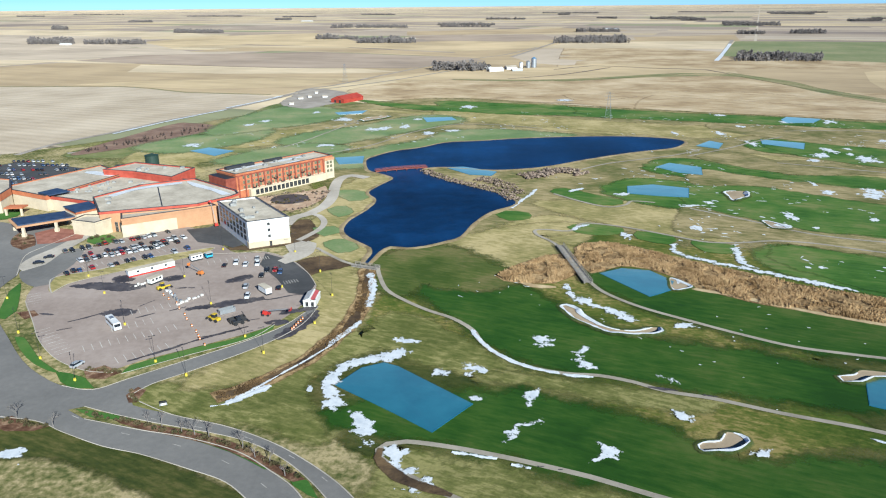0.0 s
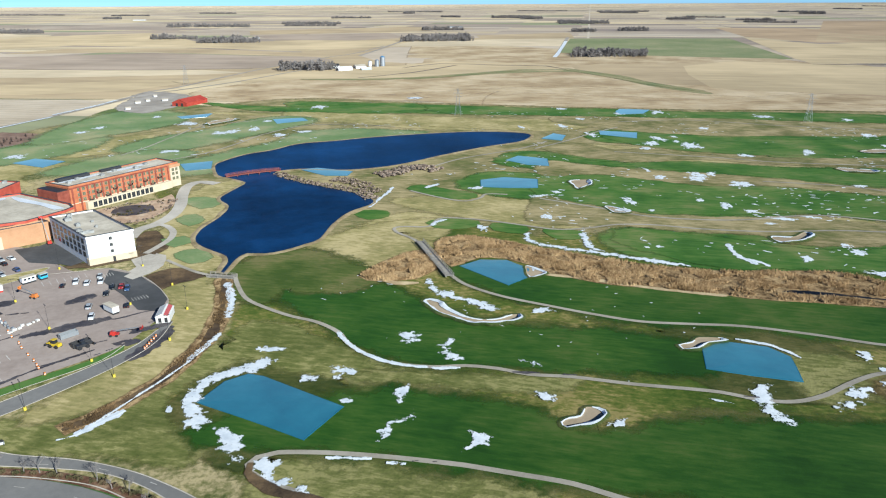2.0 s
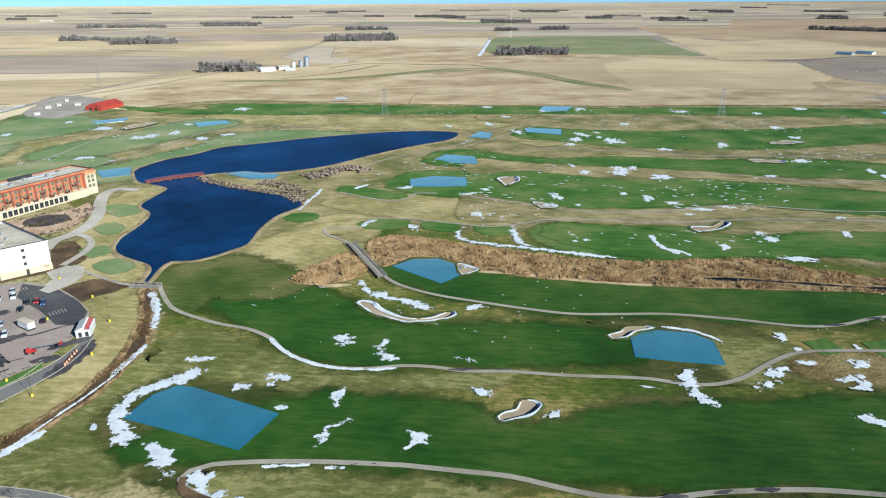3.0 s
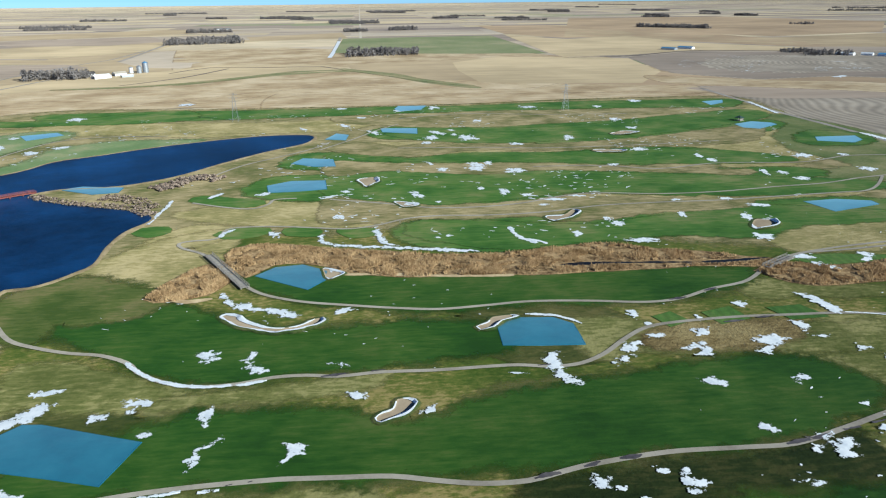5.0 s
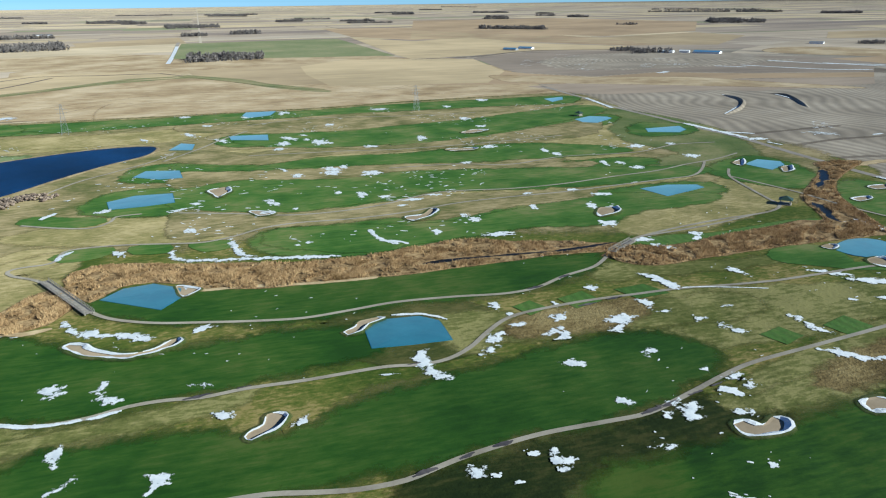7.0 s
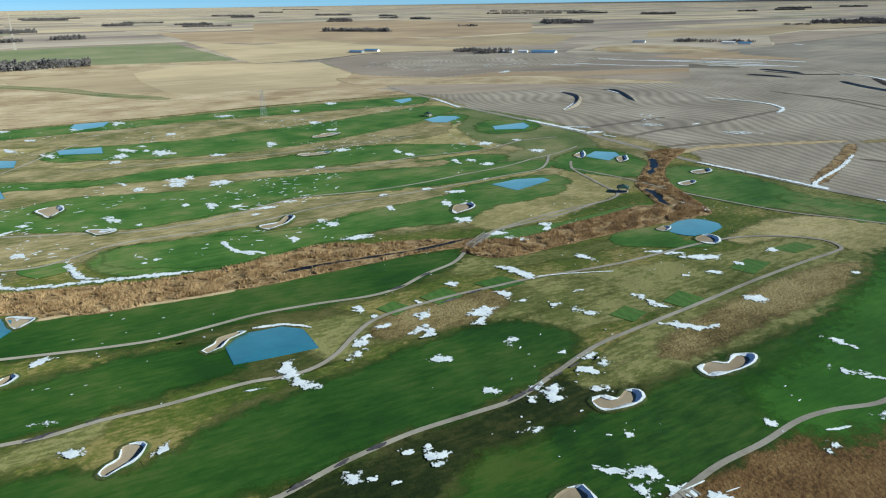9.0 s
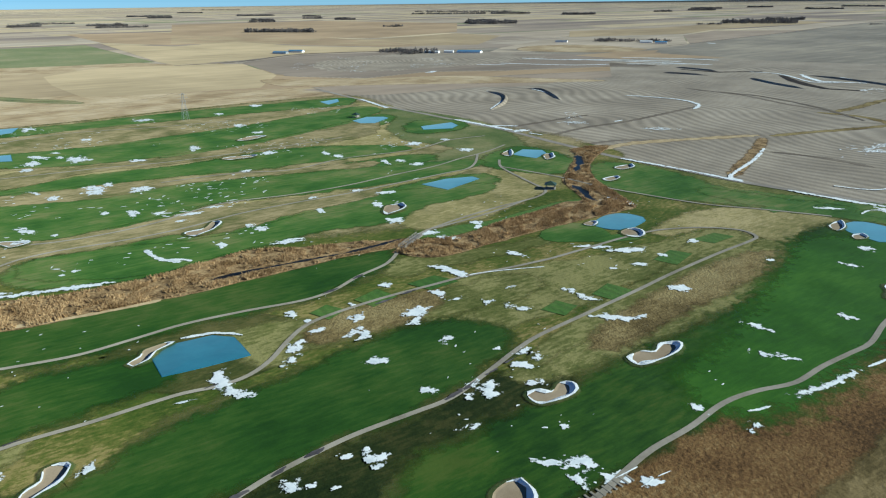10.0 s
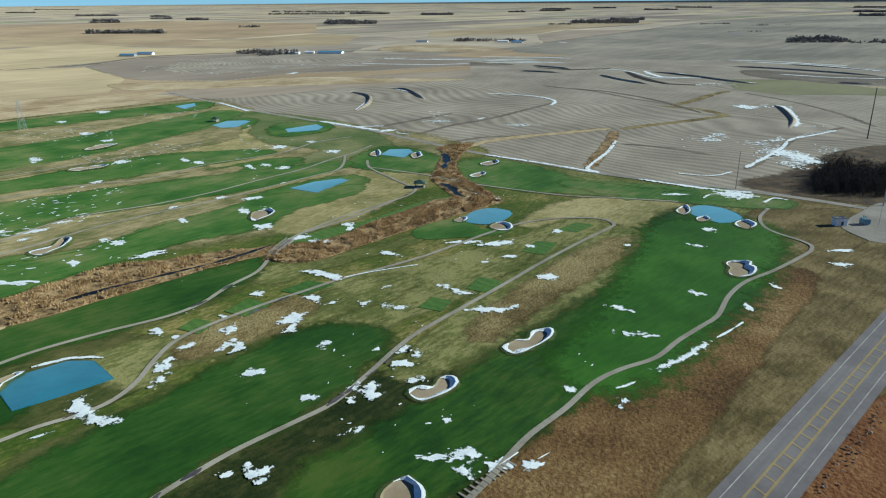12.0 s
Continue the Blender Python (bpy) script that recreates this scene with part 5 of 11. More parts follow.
strip("creek", [(408.4, 154), (397.3, 142.4), (385.8, 134.7), (381.3, 127.9)], 4.5, 0.38, M_CREEK, "dark narrow creek among the reeds", rag=0.9)
strip("creek", [(496, 184), (472.2, 173.5), (446, 166.4)], 4.5, 0.38, M_CREEK, "dark narrow creek among the reeds", rag=0.9)
reeds([(-38.5, 289.5), (-36.7, 268.6), (-36.6, 251.5), (-38.5, 234.1), (-44.2, 218.8), (-49.4, 207), (-57.7, 196.4), (-64.3, 189.2), (-70.8, 184.9), (-68, 180.5), (-60.9, 185.2), (-53.7, 193), (-45, 204.4), (-39.4, 216.8), (-33.5, 232.9), (-31.4, 251.3), (-31.5, 268.8), (-33.3, 289.9)], 2600, 3, 0.7, material=M_DITCHREED)
strip("ditch", [(-35.9, 289.7), (-34.1, 268.7), (-34, 251.4), (-36, 233.5), (-41.8, 217.8), (-47.2, 205.7), (-55.7, 194.7), (-62.6, 187.2), (-69.4, 182.7)], 2.0, 0.36, M_MUD, "dark muddy drainage ditch", 0.8, rag=0.5)
cart_path([(115.8, 330.2), (94.7, 346.7), (79.6, 354.6), (70, 355.6), (61.7, 343.2), (50.5, 345.7), (44.5, 344.8), (44.4, 337.3), (51.2, 323.6), (54.2, 306.1)])
cart_path([(57.7, 277.7), (62.1, 262.3), (73, 247.3), (88.4, 234), (102.1, 223.1), (116.3, 213.6), (132.8, 207.8), (150, 202.2), (169.3, 191.4), (187.5, 179.3), (201.7, 175.2), (218.7, 175.9), (237.7, 174.4), (255.9, 180)])
cart_path([(276.4, 183), (286.3, 184.7), (309.3, 177), (334.8, 170), (360.5, 165.4)])
cart_path([(64.3, 418), (78.6, 398.5), (91.3, 387.3), (102.2, 392.2), (107.7, 399.9), (119.9, 396)])
cart_path([(115.8, 330.2), (125.5, 323.8), (140.6, 322.7), (158.2, 325.2), (176.3, 320.5), (197.6, 308.6), (227.5, 297.5), (262.9, 291.3), (295.3, 279.4), (326.8, 265.4), (362.3, 253.5), (399.2, 241.1), (418.2, 234.8), (437.5, 239), (463.5, 251.3)])
cart_path([(136.1, 383.5), (160.4, 358.2), (178.5, 337.5), (200.8, 325.2), (227.2, 318.5), (260.3, 318.6), (281.3, 312.2), (309.2, 293), (342.3, 278.6), (382.1, 268.2), (414.2, 258.7), (446, 255.5), (476.5, 250.3), (507.4, 250)])
cart_path([(126.6, 42.9), (138.6, 39.7), (147.6, 37.9), (159.2, 34.9), (174.6, 28.7), (191.4, 23.4), (203, 16.5), (214.1, 7.1), (229.1, 0.9), (243.1, -6), (255, -11.6), (275.8, -15.7), (293.5, -22.3), (311.1, -34), (329.3, -44.3), (343.5, -51.4), (352.2, -52.2), (357.1, -49.1), (367.8, -37.5), (377.9, -32.8), (393.4, -32.2), (412.1, -37.3)])
cart_path([(454.2, 228.2), (433.3, 215.8), (412, 191), (397.5, 172.8), (390.1, 163.9), (372.5, 162.1), (341, 172.7), (310.3, 180.7), (286.1, 184.7)])
cart_path([(434.9, 216.6), (426.4, 172.8), (414, 137), (408.3, 109.5), (403.6, 73.6), (407.8, 41.4), (410.7, 10.1)])
cart_path([(-63.4, 319.1), (-47.1, 299.2), (-34.9, 291.8), (-31.3, 288.9)])
cart_path([(-135.8, 572.6), (-123, 602), (-110, 644), (-87, 709), (-53, 719), (-13, 744)])
cart_path([(-102.5, 541.7), (-70.6, 570.2), (-46, 613), (-32, 641), (4, 681), (47, 679), (88, 657)])
cart_path([(181, 526.4), (221.1, 555.2), (253, 582), (287, 605)])
cart_path([(301, 633), (369, 628), (439, 577), (511, 538)])
cart_path([(236.6, 500.8), (298.5, 465.4), (334.9, 439.7), (403.9, 410.9), (472, 389)])
cart_path([(288.6, 391.4), (330.9, 368.6), (358, 341), (405.3, 332.4), (455.7, 304.2), (503.6, 299.9), (535, 283)])
cart_path([(90.7, 481.7), (114.2, 501.7), (142.4, 515.9), (173.7, 531.5), (200.8, 554.4)])
cover("parking_lot", [(-179.2, 289.2), (-180.3, 300.7), (-177.9, 319.5), (-161.4, 338.4), (-138.2, 354.2), (-129.3, 345.2), (-119, 333), (-107.1, 319.9), (-99.4, 311.6), (-86.4, 313), (-72, 301.9), (-61.2, 285.3), (-54.9, 270.3), (-55.3, 257.3), (-60.4, 241.2), (-66.3, 230.6), (-77.9, 221.6), (-89.1, 214.1), (-101.3, 206.2), (-109, 198.7), (-116.7, 199.5), (-129.8, 207.3), (-143, 221), (-154.5, 237.4), (-167.8, 256), (-172.9, 272), (-168.9, 277)], 0.37, M_LOT, "worn grey-brown asphalt parking lot", 0.0)
cover("parking_lot", [(-315.0, 440.8), (-343.5, 490.4), (-323.4, 526.1), (-258.5, 496.8), (-254.7, 482.4), (-278.8, 461.4), (-288.0, 438.6)], 0.37, M_NEWASPHALT, "dark asphalt staff parking lot", 0.0, smooth=False)
cover("parking_lot", [(-130.7, 345.2), (-123.3, 358.9), (-98, 326.5), (-103.9, 319.8), (-118.1, 330.3)], 0.4, M_NEWASPHALT, "fresh dark asphalt of the parking lot", 0.0, smooth=False)
cover("parking_lot", [(-86, 311.4), (-72, 301.9), (-61.2, 285.3), (-55.7, 272.1), (-56.5, 260.1), (-65.1, 263.2), (-73.2, 278.8), (-84.8, 296.2)], 0.4, M_NEWASPHALT, "fresh dark asphalt of the parking lot", 0.0, smooth=False)
cover("gravel_yard", [(390.8, -70.4), (415.8, -81.8), (445.3, -99.8), (429.1, -121.1), (385.5, -110.9), (366.2, -85.5), (375.2, -75.6)], 0.33, M_GRAVEL, "pale gravel yard of the substation", 1.5)
cover("road", [(-258.7, 359.7), (-234.6, 361.3), (-207.1, 321.7), (-198.2, 309.4), (-187.4, 283.9), (-186.2, 269.7), (-171, 242.6), (-155.3, 223.4), (-140.7, 206.6), (-129.9, 197.1), (-119, 190), (-108.3, 187.6), (-99.9, 194.4), (-86.3, 206), (-71.3, 219), (-60.3, 231.4), (-54.5, 243.7), (-53.2, 254.4), (-50.5, 248.9), (-52.9, 235.2), (-58.6, 223.6), (-69.1, 211), (-83.4, 197.8), (-91.5, 190.8), (-95.7, 183.6), (-104.8, 178.7), (-119, 174.3), (-139.5, 175.9), (-162.8, 185.4), (-220.8, 265.4), (-256.8, 322.6)], 0.42, M_ASPHALT, "dark grey asphalt entrance road", 0.0)
cover("road", [(-131.9, 185.2), (-113, 185), (-95.7, 183.6), (-92.2, 178.6), (-79.9, 174), (-61.9, 167.6), (-47.6, 160.1), (-36.2, 151.4), (-26.9, 142.5), (-20.5, 134.3), (-14.4, 123.4), (-21.7, 123.5), (-27.1, 134.4), (-34, 143.6), (-42.9, 152.7), (-53.6, 160.1), (-65.6, 164.6), (-81.3, 169.1), (-96.2, 174.1), (-106.2, 178.1), (-110.2, 176.3), (-103, 171.5), (-84.7, 165.9), (-71, 162.3), (-55.4, 155.9), (-44.6, 147.6), (-37.6, 141.1), (-32.4, 133.4), (-29.1, 123.5), (-38.9, 123.5), (-45.5, 134.5), (-54.6, 143.3), (-66.3, 148.9), (-80.1, 154.8), (-92.2, 158.6), (-106.1, 165.2), (-117, 170.8), (-138.6, 174.4)], 0.42, M_ASPHALT, "dark grey asphalt entrance road", 0.0)
cover("road", [(-234.6, 361.3), (-226.4, 367.4), (-202.2, 350.6), (-188.3, 346.4), (-180.9, 340.6), (-185.2, 323), (-188.9, 308.5), (-191.9, 298), (-207.6, 321.7)], 0.42, M_ASPHALT, "dark grey asphalt entrance road", 0.0)
cover("road", [(-191.1, 296.5), (-183.1, 297.8), (-182.8, 313.1), (-176, 321.1), (-169.6, 297.6), (-170, 283.6), (-167.7, 273.8), (-172.2, 270.8), (-181.1, 277.2), (-188.3, 287.3)], 0.42, M_ASPHALT, "dark grey asphalt entrance road", 0.0)
dry_patch([(-70.8, 360.8), (-68.3, 427), (-57.6, 456.6), (-39.8, 469.1), (-47, 426.4), (-44, 402.4), (-48.6, 378.7), (-55.4, 363.6), (-54.7, 345.6), (-42.1, 322), (-37.2, 316.9), (-39, 295.4), (-56.1, 306.9), (-66.3, 327.6)])
dry_patch([(-59.4, 295.8), (-38.2, 288.3), (-34.1, 262.7), (-34.9, 240.9), (-42.5, 222.1), (-49.9, 209.6), (-57, 200.1), (-66.4, 194.8), (-79.4, 191.4), (-69.5, 205.9), (-57.8, 220.1), (-49.8, 241.1), (-50.2, 263)])
dry_patch([(-236.9, 515.2), (-187.5, 494.6), (-172.2, 485.1), (-189.9, 513.6), (-160.4, 543.7), (-200, 556.3), (-243, 562)])
cover("bare_soil", [(-107.1, 319.9), (-95.5, 317.2), (-75.7, 326.1), (-66.5, 336.5), (-76.3, 366.2), (-82.3, 358), (-78.9, 327.8), (-97.1, 323)], 0.255, M_MUD, "dark bare soil beside the building works", 2.0)
cover("bare_soil", [(-69.5, 295.9), (-58.7, 307), (-44.1, 295.5), (-55.6, 288.6), (-61.8, 281.9)], 0.255, M_MUD, "dark bare soil beside the building works", 2.0)
cover("lawn", [(-153.2, 224.2), (-149.8, 223.3), (-134.7, 206.5), (-123.7, 197.8), (-126.9, 198.9), (-135.8, 204.6), (-145.2, 213.8)], 0.47, M_LAWN, "bright green mown lawn strip", 0.4)
cover("lawn", [(-169.4, 240.1), (-180.1, 266.6), (-180.9, 275.3), (-165.9, 246.2), (-166, 239)], 0.47, M_LAWN, "bright green mown lawn strip", 0.4)
cover("lawn", [(-125.4, 198.9), (-114.2, 194.5), (-108.4, 188.3), (-114.7, 188.3), (-120.6, 192.5)], 0.47, M_LAWN, "bright green mown lawn strip", 0.4)
cover("lawn", [(-103.9, 197.2), (-87.4, 209.2), (-70, 221.5), (-63.5, 229.1), (-63.6, 232.9), (-72.5, 223.3), (-88.8, 213.3), (-103.4, 202.4)], 0.47, M_LAWN, "bright green mown lawn strip", 0.4)
cover("lawn", [(-107.8, 176.6), (-102.6, 175.6), (-95.9, 173.5), (-88.3, 170.9), (-94.1, 171.2), (-102, 172.7)], 0.47, M_LAWN, "bright green mown lawn strip", 0.4)
cover("lawn", [(-42, 148.7), (-34.7, 143.6), (-31.3, 137.3), (-33.3, 138.4), (-37.8, 142.1)], 0.47, M_LAWN, "bright green mown lawn strip", 0.4)
cover("lawn", [(-79.4, 166.4), (-68.7, 164.7), (-55.9, 157.6), (-44.9, 148.7), (-46.3, 148.5), (-56.8, 155.6), (-69.2, 161.5)], 0.47, M_LAWN, "bright green mown lawn strip", 0.4)
cover("traffic_island", [(-161.5, 263.9), (-167.3, 273.2), (-169.3, 282.3), (-154, 291.6), (-142.4, 303.1), (-124.3, 314.5), (-112.6, 320), (-118.1, 308), (-137.2, 293.5), (-152, 282), (-160, 273.7)], 0.485, M_TAN, "dry grass traffic island in the parking lot", 0.5)
kerb([(-161.5, 263.9), (-167.3, 273.2), (-169.3, 282.3), (-154, 291.6), (-142.4, 303.1), (-124.3, 314.5), (-112.6, 320), (-118.1, 308), (-137.2, 293.5), (-152, 282), (-160, 273.7)])
cover("planting_bed", [(-116.3, 198.8), (-111.7, 202.5), (-104.2, 198), (-107.8, 194.1), (-113.3, 194.5)], 0.5, M_MULCH, "mulched planting bed with stones", 0.5)
cover("planting_bed", [(-96.5, 184.2), (-95, 188.8), (-92.1, 187.1), (-92.2, 180.1), (-93.9, 180.1)], 0.5, M_MULCH, "mulched planting bed with stones", 0.5)
cover("planting_bed", [(-129, 169.5), (-124.6, 172.9), (-115.8, 168.5), (-110.7, 167.9), (-114.2, 165.8), (-122.1, 165.8)], 0.5, M_MULCH, "mulched planting bed with stones", 0.5)
cover("planting_bed", [(-94.9, 171.2), (-80.7, 167.7), (-66.8, 163.6), (-54.6, 158.1), (-43.8, 150.3), (-35.5, 144.2), (-38.2, 143.6), (-44.7, 148.1), (-58.7, 156.9), (-70.9, 162), (-84.9, 166.4)], 0.5, M_MULCH, "mulched planting bed with stones", 0.5)
cover("planting_bed", [(-164.9, 245.1), (-159.2, 246.6), (-155.2, 242.4), (-158.1, 238.9)], 0.5, M_MULCH, "mulched planting bed with stones", 0.5)
cover("terrace", [(-117.4, 399.2), (-116.4, 414.6), (-102, 419.6), (-83.5, 433.1), (-79.5, 441.8), (-74.3, 420.2), (-77.8, 400.8), (-87.7, 384.2), (-101.2, 386.8)], 0.36, M_TERRACE, "tan paved hotel terrace", 0.0)
cover("basin", [(-106.2, 405.3), (-104.9, 417), (-95.3, 420.8), (-85.7, 416.5), (-83, 407.2), (-90.7, 398.6), (-100.7, 398.8)], 0.45, M_DARKPATCH, "drained dark pond basin on the terrace", 0.0)
strip("driveway", [(-54.5, 462.9), (-66.0, 469.9), (-72.3, 460.2), (-72.5, 438.6), (-70.4, 413.4), (-71.9, 393.3), (-77.6, 378.2), (-84.7, 369.6), (-86.4, 356.1)], 7.0, 0.44, M_CONC2, "pale concrete driveway round the hotel")
strip("driveway", [(-77.6, 378.2), (-71.8, 373.7), (-66.9, 362.8), (-66.6, 350.7), (-70.4, 339.3), (-74.4, 330.4)], 3.4, 0.43, M_CONC2, "pale concrete walk beside the lake")
cover("driveway", [(-79.2, 322.7), (-72.3, 329.5), (-65.1, 322.4), (-63.4, 312.6), (-67.8, 302.6), (-73.5, 296.7), (-77.9, 301.2), (-73.7, 309.6)], 0.45, M_CONC2, "pale concrete driveway", 0.0)
cover("driveway", [(-73.3, 301.9), (-67.5, 304.8), (-63.7, 314.2), (-64.6, 325.8), (-69.4, 329.4), (-71.6, 319.2), (-77.1, 307.3)], 0.44, M_CONC2, "pale concrete driveway", 0.0)
cover("driveway", [(-194, 298), (-194.1, 309.4), (-190.8, 320.6), (-187.4, 344.5), (-181.9, 337.9), (-183.1, 314.7), (-182.6, 297.8), (-188, 289.4)], 0.44, M_CONC2, "pale concrete driveway", 0.0)
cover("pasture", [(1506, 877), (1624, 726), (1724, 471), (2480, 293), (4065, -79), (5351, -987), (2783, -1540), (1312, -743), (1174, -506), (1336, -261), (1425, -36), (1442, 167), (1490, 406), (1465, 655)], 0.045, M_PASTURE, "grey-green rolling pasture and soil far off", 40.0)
cover("nursery_plot", [(-299, 555), (-274, 693), (-255, 703), (-222, 684), (-223, 658), (-246, 618), (-273, 568)], 0.3, M_NURSERY, "brown fenced nursery plot of young trees", 1.5)
cover("gravel_yard", [(-196.7, 847.7), (-197.8, 936.6), (-189.6, 1001.2), (-161.1, 985.6), (-134.6, 944.8), (-133.2, 864.6), (-150.7, 815.8), (-168.5, 807.5)], 0.33, M_GRAVEL, "pale gravel yard beside the red barn", 4.0, wobble=3.0)
cover("rough", [(-234, 692), (-130, 804), (0, 874), (179, 781), (400, 681), (586, 619), (688, 561), (622, 447), (580, 319), (566, 272), (537, 208.4), (443.5, 185.6), (358.8, 183.5), (297.8, 205.5), (257.1, 241.8), (214.9, 280.8), (185.9, 312.7), (152.3, 326.7), (127.3, 328.2), (95.9, 350.5), (70.4, 363.1), (36.8, 372.5), (9.1, 342.9), (-4.9, 328), (-25.4, 365.9), (-59.9, 437.5), (-130.1, 561.9)], 0.15, M_FARROUGH, "tan and olive rough of the far holes", 25.0)
cover("field", [(1251, -59), (1205, -158), (1184, -233), (1091, -217), (1096, -138), (1161, -63)], 0.085, M_DARKSOIL, "dark damp soil band of a far field", 14.0)
cover("field", [(1279, 645), (1287, 506), (1265, 344), (1222, 416), (1213, 543)], 0.085, M_DARKSOIL, "dark damp soil band of a far field", 14.0)
cover("field", [(1551, 90), (1683, -41), (1640, -147), (1513, -117), (1452, 13)], 0.085, M_DARKSOIL, "dark damp soil band of a far field", 14.0)
cover("field", [(1612, 261), (1702, 199), (1594, 116), (1469, 116), (1486, 228)], 0.075, M_DRY, "pale tan stubble strip far off", 10.0)
cover("field", [(1706, 762), (1781, 637), (1645, 449), (1544, 552), (1543, 719)], 0.075, M_DRY, "pale tan stubble strip far off", 10.0)
cover("field", [(799, 800), (840, 735), (907, 637), (969, 567), (986, 443), (999, 340), (937, 421), (855, 555), (784, 659), (753, 717)], 0.075, M_DRY, "pale tan stubble strip far off", 10.0)
cover("field", [(1047, -113), (1056, -167), (1049, -209), (986, -198), (1006, -147)], 0.075, M_DRY, "pale tan stubble strip far off", 10.0)
furrow([(589, 283), (639, 264), (687, 246)])
furrow([(559, 236), (618, 221), (659, 201), (732, 180), (795, 163)])
furrow([(954, 212), (911, 137), (854, 83), (822, 43), (818, 28)])
furrow([(540.3, 193.5), (570.4, 173.7), (591, 135), (641, 90)])
furrow([(946, -41), (880, -86), (804, -121), (723, -142)])
furrow([(575.2, 61.7), (569.7, 26.6), (551.7, -6.6)])
furrow([(947, 1190), (1061, 1224), (1189, 1240), (1337, 1191)], 14.0)
strip("gravel_road", [(140, 1602), (176, 1710), (242, 1928), (328, 2208)], 9, 0.3, M_GRAVEL, "pale gravel section road between fields", 0, 0, step=40.0)
strip("gravel_road", [(532, 1444), (623, 1654), (784, 2039)], 9, 0.3, M_SNOW, "pale gravel section road between fields", 0, 0, step=40.0)
strip("gravel_road", [(-214, 926), (-193, 988), (-161, 1013), (-126, 1055), (-81, 1117), (-30, 1206), (28, 1310)], 5, 0.3, M_GRAVEL, "pale gravel section road between fields", 0, 0, step=40.0)
strip("field_edge", [(-748, 1062), (-665, 1064), (-474, 1050), (-355, 972), (-296, 955), (-232, 939)], 3, 0.3, M_SWALE, "dark grassy edge between two fields", 2, 0.4, step=40.0)
strip("field_edge", [(-643, 1495), (-333, 1369), (-159, 1340), (-75, 1332)], 3, 0.3, M_DARKSOIL, "dark grassy edge between two fields", 2, 0.4, step=40.0)
strip("grass_waterway", [(7, 1119), (92, 1095), (178, 1097), (272, 1133), (375, 1181), (452, 1165), (480, 1010), (486, 941), (511, 836)], 11, 0.34, M_SWALE, "olive green grassed waterway in the stubble", 8, 0.3, step=40.0)
strip("field_edge", [(186, 1272), (270, 1348), (359, 1290), (444, 1248), (455, 1174)], 4, 0.34, M_DARKSOIL, "dark contour row in the straw", 3, 0.4, step=40.0)
strip("field_edge", [(94, 1121), (192, 1187), (293, 1309)], 3, 0.34, M_DARKSOIL, "dark contour row in the straw", 3, 0.4, step=40.0)
strip("field_edge", [(921, 1159), (1048, 1110), (1257, 1135), (1434, 988)], 7, 0.34, M_DARKSOIL, "dark grassy edge between two fields", 4, 0.3, step=40.0)
# Near-black strips here paint the shaded sides of the terrace banks.
strip("field_edge", [(1376, -126), (1332, -206), (1285, -252)], 12, 0.34, M_DARKTWIG, "painted dark shade of a terrace bank in the ploughed field", 4, 0.5, step=40.0)
strip("field_edge", [(1172, 126), (1099, 101), (1020, 56), (1016, 19)], 7, 0.34, M_DARKTWIG, "painted dark shade of a terrace bank in the ploughed field", 3, 0.5, step=40.0)
strip("snow_drift", [(1198, 102), (1108, 69), (1107, 14)], 7, 0.36, M_SNOWSOFT, "long drift of old snow beside a terrace", 4, 0.5, step=40.0)
strip("field_edge", [(1212, 280), (1187, 218), (1224, 159)], 5, 0.34, M_DARKTWIG, "painted dark shade of a terrace bank in the ploughed field", 3, 0.5, step=40.0)
strip("snow_drift", [(1969, 103), (2038, 22), (2034, -87)], 14, 0.36, M_SNOWSOFT, "long drift of old snow on far pasture", 8, 0.5, step=40.0)
strip("furrow", [(939, 193), (911, 116), (832, 44), (765, 6)], 3, 0.3, M_DARKSOIL, "dark line across the ploughed field", 2, 0.4, step=40.0)
# Shaded lee side of a terrace, painted as a dark strip.
furrow([(510.4, -28.7), (560.4, -46.2), (623.3, -64.3), (656.3, -77.7), (685.3, -98.1), (711.6, -114.7)], 2.6)
snow_line([(518.3, -30.7), (572.0, -49.2), (634.1, -66.4), (662.8, -80.9), (689.5, -102.1)], 0.8)
far_field([(-58, 2344), (380, 2380), (866, 2219), (535, 1387), (217, 1341), (37, 1263), (-85, 1172), (-75, 1332), (46, 1561)], 0.5, M_FTAN, "tan stubble field on the plain")
# Dark sheet stands in for the thicket's wide shadow on the ground.
cover("thicket_shade", [(468.5, -30.7), (498.8, -55.6), (540.8, -76.7), (588.8, -100.9), (618, -143), (459.3, -111.4), (450.8, -66.8), (457.5, -46.1)], 0.13, M_MUD, "soil darkened with the painted shade of the thicket", 14.0)
ridge([(866, 397), (856, 368), (780, 313)])
ridge([(818, 432), (785, 389), (722, 359), (671, 349)])
ridge([(846, -65), (813, -73), (739, -77), (694, -70)])
ridge([(1116, 161), (1053, 120), (1006, 77)])
ridge([(1191, 93), (1129, 23), (1078, -23), (1046, -62)])
ridge([(1315, -26), (1277, -118), (1201, -236)])
ridge([(1241, 297), (1220, 253), (1197, 218)])
ridge([(1146, 293), (1137, 254), (1128, 220)])
ridge([(1095, -159), (1088, -185), (1089, -211)])
strip("grass_waterway", [(644, 70), (673, 48), (710, 15), (754, -20)], 5.0, 0.12, M_TANBROWN, "brown grassed waterway across the field", 4.0, rag=0.5)
strip("grass_waterway", [(803, 48), (789, 7), (746, -21)], 5.0, 0.12, M_TANBROWN, "brown grassed waterway across the field", 4.0, rag=0.5)
